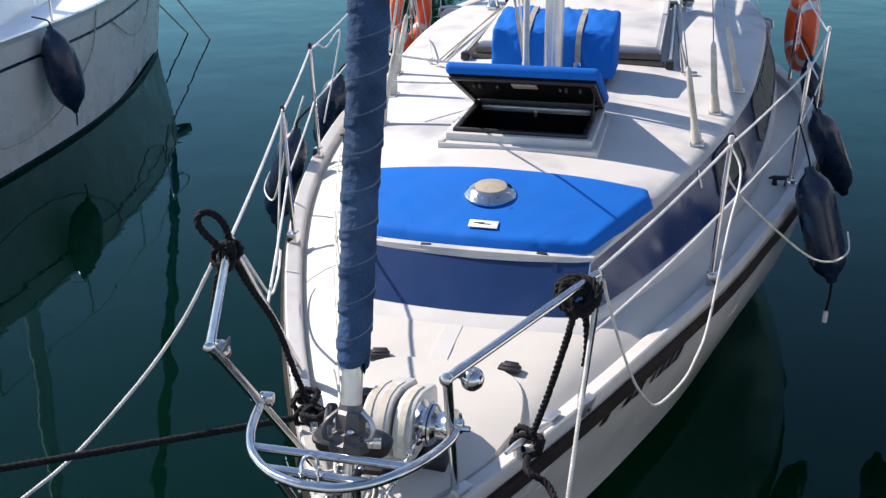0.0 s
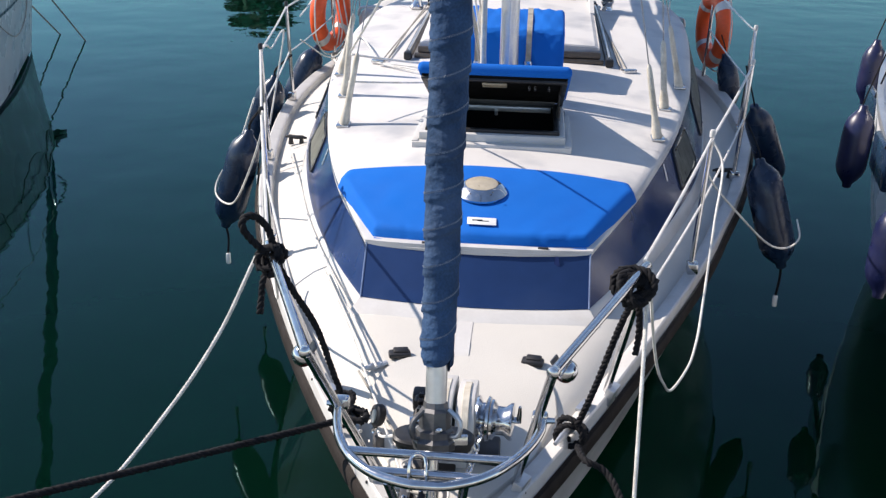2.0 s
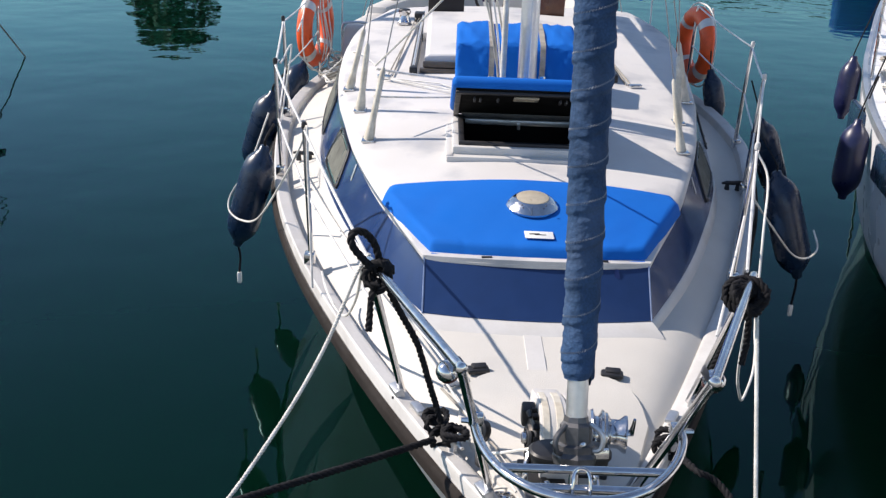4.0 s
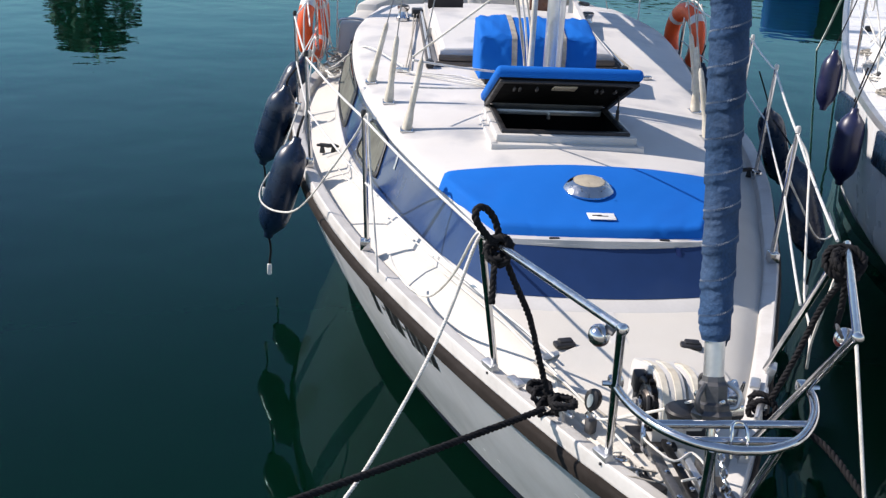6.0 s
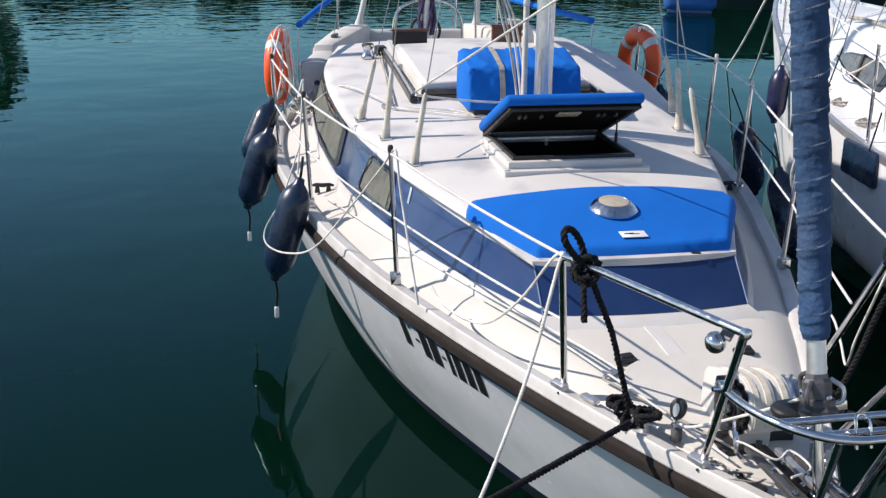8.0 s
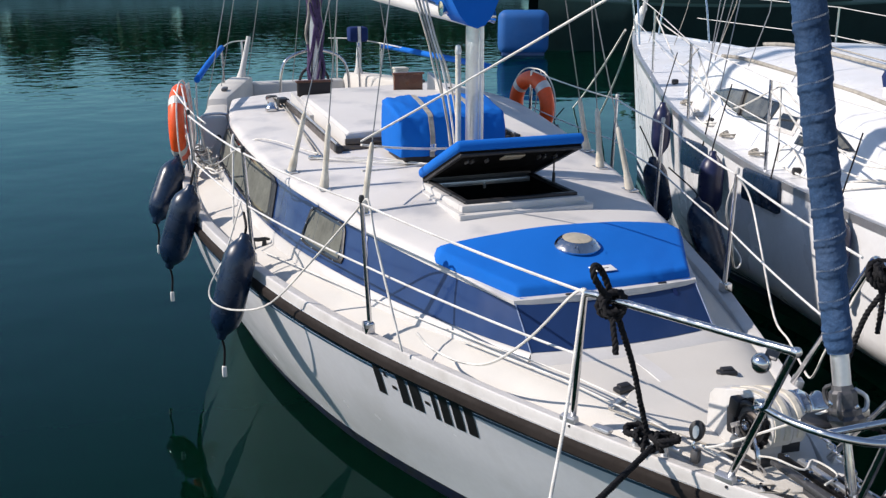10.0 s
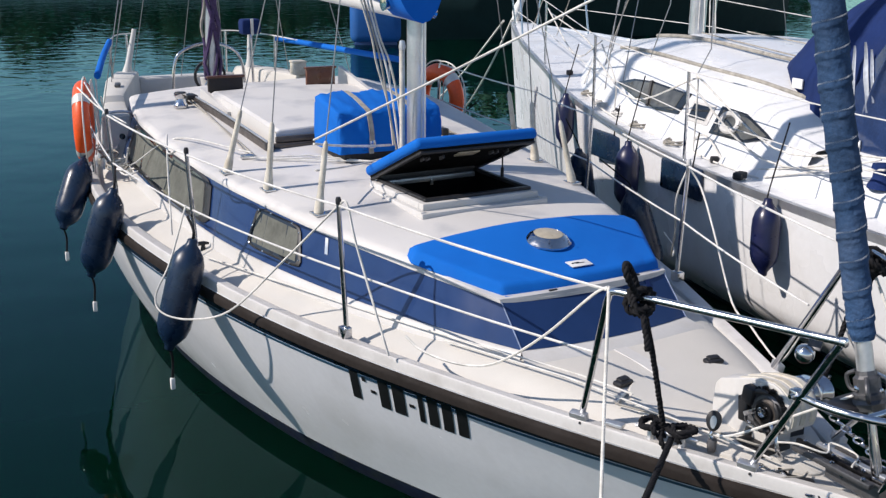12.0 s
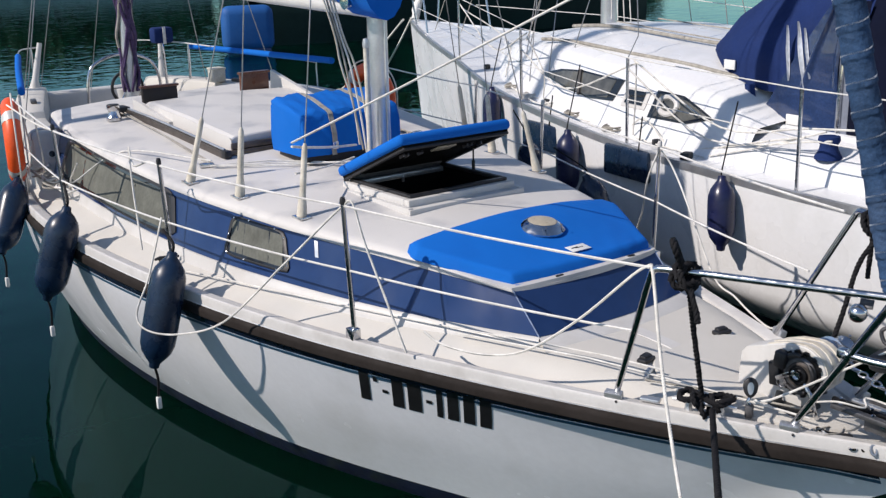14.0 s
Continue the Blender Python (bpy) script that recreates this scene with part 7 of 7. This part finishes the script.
part("deck", grid([[lb(s, w * LS(s), 1.225 + 0.02 * max(0, 4 - s) + 0.04 * (1 - w * w)) for w in (-1, -0.5, 0, 0.5, 1)] for s in LSS]), GELCOAT, other, "white deck", 60)
rows = []
for s in [2.8 + 0.4 * i for i in range(14)]:
    w, h = min(0.3 + 0.25 * (s - 2.8), 0.95), min(0.1 + 0.16 * (s - 2.8), 0.42)
    rows.append([lb(s, o, 1.24 + q) for o, q in ((w, 0), (w - 0.1, h * 0.9), (w - 0.18, h), (0, h + 0.06), (-w + 0.18, h), (-w + 0.1, h * 0.9), (-w, 0))])
part("coachroof", grid(rows), GELCOAT, other, "white coachroof", 50)
for side in (1, -1):
    pts = [lb(1.5, side * 0.55, 1.27), lb(1.4, side * 0.54, 1.8), lb(1.2, side * 0.5, 1.86), lb(0.3, side * 0.25, 1.9), lb(0.0, 0, 1.9)]
    part("pulpit", tube(spline(pts, 5), 0.014, 8), STEEL, other, "stainless pulpit rail")
    prev = pts[2]
    for s in (3.2, 5.0, 6.8, 8.6):
        t = lb(s, side * (LS(s) - 0.05), 1.85)
        part("stanchion", tube([lb(s, side * (LS(s) - 0.05), 1.22), t], 0.0125, 8), STEEL, other, "slim stanchion")
        part("guard_wire", tube([prev, t], 0.005, 6), WIRE, other)
        prev = t
part("transom", grid([[lb(11.0, w * 1.24, z) for w in (-1, 0, 1)] for z in (-0.1, 0.6, 1.23)]), GELCOAT, other, "white transom")
part("bow_anchor", rbox(lb(-0.12, 0.0, 1.32), (0.16, 0.5, 0.10), 0.03), GREYMETAL, other, "grey bow roller and anchor")
part("forestay", tube([lb(0.1, 0, 1.3), lb(0.25, 0, 2.0), lb(1.2, 0, 5), lb(3.9, 0, 11)], [0.02, 0.07, 0.085, 0.04], 12), SAILBLUE, other, "furled foresail in a blue cover")
part("mast", tube([lb(4.2, 0, 1.5), lb(4.3, 0, 12)], 0.09, 12), ALLOY, other, "alloy mast")
s = 5.4
fender(lb(s, LS(s) + 0.13, 1.24), lb(s - 0.11, LS(s) + 0.21, 0.46), 0.165, FENDERNAVY, lb(s, LS(s) - 0.04, 1.35), "large navy black vinyl fender on the moored hull", "fender on the moored yacht", 0.16, False, 0.008, True)
for pts in ([lb(1.6, LS(1.6), 1.2), lb(2.1, LS(2.1) + 0.03, 0.85), lb(2.9, LS(2.9) + 0.03, 0.72), lb(3.6, LS(3.6), 1.0)], [lb(4.0, LS(4), 1.25), lb(4.4, LS(4.4) + 0.03, 0.8), lb(5.3, LS(5.3) + 0.04, 0.42), lb(6.3, LS(6.3) + 0.04, 0.36), lb(7.4, LS(7.4), 0.7)], [lb(0.5, 0.2, 1.25), lb(0.8, LS(0.8), 0.95), lb(1.3, LS(1.3), 0.9), lb(1.7, LS(1.7), 1.2)]):
    part("loose_line", tube(spline(pts, 6), 0.008, 6), GREYROPE, other, "slack grey line on the hull")
rope_thing([lb(0.9, -0.25, 1.35), Vector((-6.80, 12.98, 0.0)), Vector((-6.85, 13.2, -0.4))], 0.012, GREYROPE, "grey line from the moored bow into the water", False)
rope_thing([lb(0.9, -0.1, 1.75), Vector((-6.26, 12.60, 0.0)), Vector((-6.2, 12.7, -0.4))], 0.012, GREYROPE, "grey line from the moored bow into the water", False)

# ---- far shore, seen mirrored in the water ----
bm = rbox((10, 82, 0.4), (260, 6, 2.0), 0.1)
tagged(part("ground_far_shore", bm, CONCRETE), "pale stone quay across the harbour", "quay", kind="structure")


def tree(x, y, h, spread, seed):
    random.seed(seed)
    ob = thing("tree", (x, y, 1.4 if y > 75 else 0.0), "broad dark green tree across the harbour", "tree", "trees on the far shore")
    part("trunk", tube([(x, y, 1.0), (x + 0.2, y, h * 0.3), (x - 0.1, y, h * 0.6)], [0.4, 0.28, 0.15], 8), BARK, ob)
    bm = bmesh.new()
    for i in range(900):
        a, r, k = random.uniform(0, 6.28), random.uniform(0.2, 1) ** 0.5, random.uniform(-1, 1)
        q = spread * (1 - 0.75 * k * k) ** 0.5 * r * random.uniform(0.75, 1.1)
        c = Vector((x + q * math.cos(a), y + q * math.sin(a), h * 0.62 + k * h * 0.40))
        n = Vector((random.uniform(-1, 1), random.uniform(-1, 1), random.uniform(-0.2, 1))).normalized()
        u = n.orthogonal().normalized() * random.uniform(0.25, 0.6)
        v = n.cross(u)
        vs2 = [bm.verts.new(c + u * p + v * w) for p, w in ((-1, -0.5), (0.2, -0.8), (1, 0), (0.2, 0.8), (-1, 0.5))]
        bm.faces.new(vs2)
    part("crown", bm, LEAF, ob, "ragged leafy crown", 180)
    return ob


random.seed(12)
for i in range(26):
    x = -16 + 4.2 * i + random.uniform(-1, 1)
    tall = 5.6 if x < 30 else 6.6
    tree(x, 84 + random.uniform(-1.5, 2), tall + random.uniform(-0.9, 0.9), 3.0 + random.uniform(-0.4, 0.6), 40 + i)
tree(-21.5, 82, 12.2, 3.6, 31)
tree(52, 83, 13.0, 5.5, 32)
tree(62, 84, 13.5, 5.5, 33)

# ---- dark boat across the fairway ----
DB0, DB1 = Vector((11.35, 26.3, 0)), Vector((25.5, 24.0, 0))
dd = (DB1 - DB0).normalized()
dn = Vector((dd.y, -dd.x, 0))
dark_boat = thing("dark_boat", (DB0 + DB1) / 2, "long dark green hull moored across the fairway", "boat")
rows = []
for i in range(41):
    t = i / 40
    w = 1.35 * math.sin(math.pi * (0.06 + 0.88 * t)) ** 0.55
    c = DB0 + (DB1 - DB0) * t + dn * -1.35
    rows.append([c + dn * w * k + Vector((0, 0, zz + 0.25 * (2 * t - 1) ** 2 * (zz > 0.5))) for k, zz in ((0.82, -0.3), (0.88, 0.05), (0.96, 0.7), (1.0, 1.25), (0.95, 1.30), (0.0, 1.36), (-0.95, 1.30), (-1.0, 1.25), (-0.9, 0.05), (-0.8, -0.3))])
part("hull", grid(rows, False, False), DARKHULL, dark_boat, "", 50)
rows = []
for i in range(21):
    t = 0.22 + 0.5 * i / 20
    w, h = 0.8 * math.sin(math.pi * (0.05 + 0.9 * i / 20)) ** 0.3, 0.42
    c = DB0 + (DB1 - DB0) * t + dn * -1.35
    rows.append([c + dn * w * k + Vector((0, 0, 1.3 + h * zz)) for k, zz in ((1, 0), (0.92, 0.8), (0.8, 1), (0, 1.12), (-0.8, 1), (-0.92, 0.8), (-1, 0))])
part("cabin", grid(rows, False, True), DARKHULL, dark_boat, "low dark cabin", 40)
tarp = thing("covered_dinghy", (10.5, 26.0, 0), "small boat stood under a bright blue tarpaulin", "boat")
part("tarpaulin", rbox((10.5, 26.0, 0.66), (1.45, 0.6, 1.24), 0.24, (0, 0, -21), seg=5), TARP, tarp, "blue tarpaulin with rounded corners")
part("hull", rbox((10.5, 26.0, 0.02), (1.25, 0.5, 0.2), 0.08, (0, 0, -21)), NAVY, tarp)
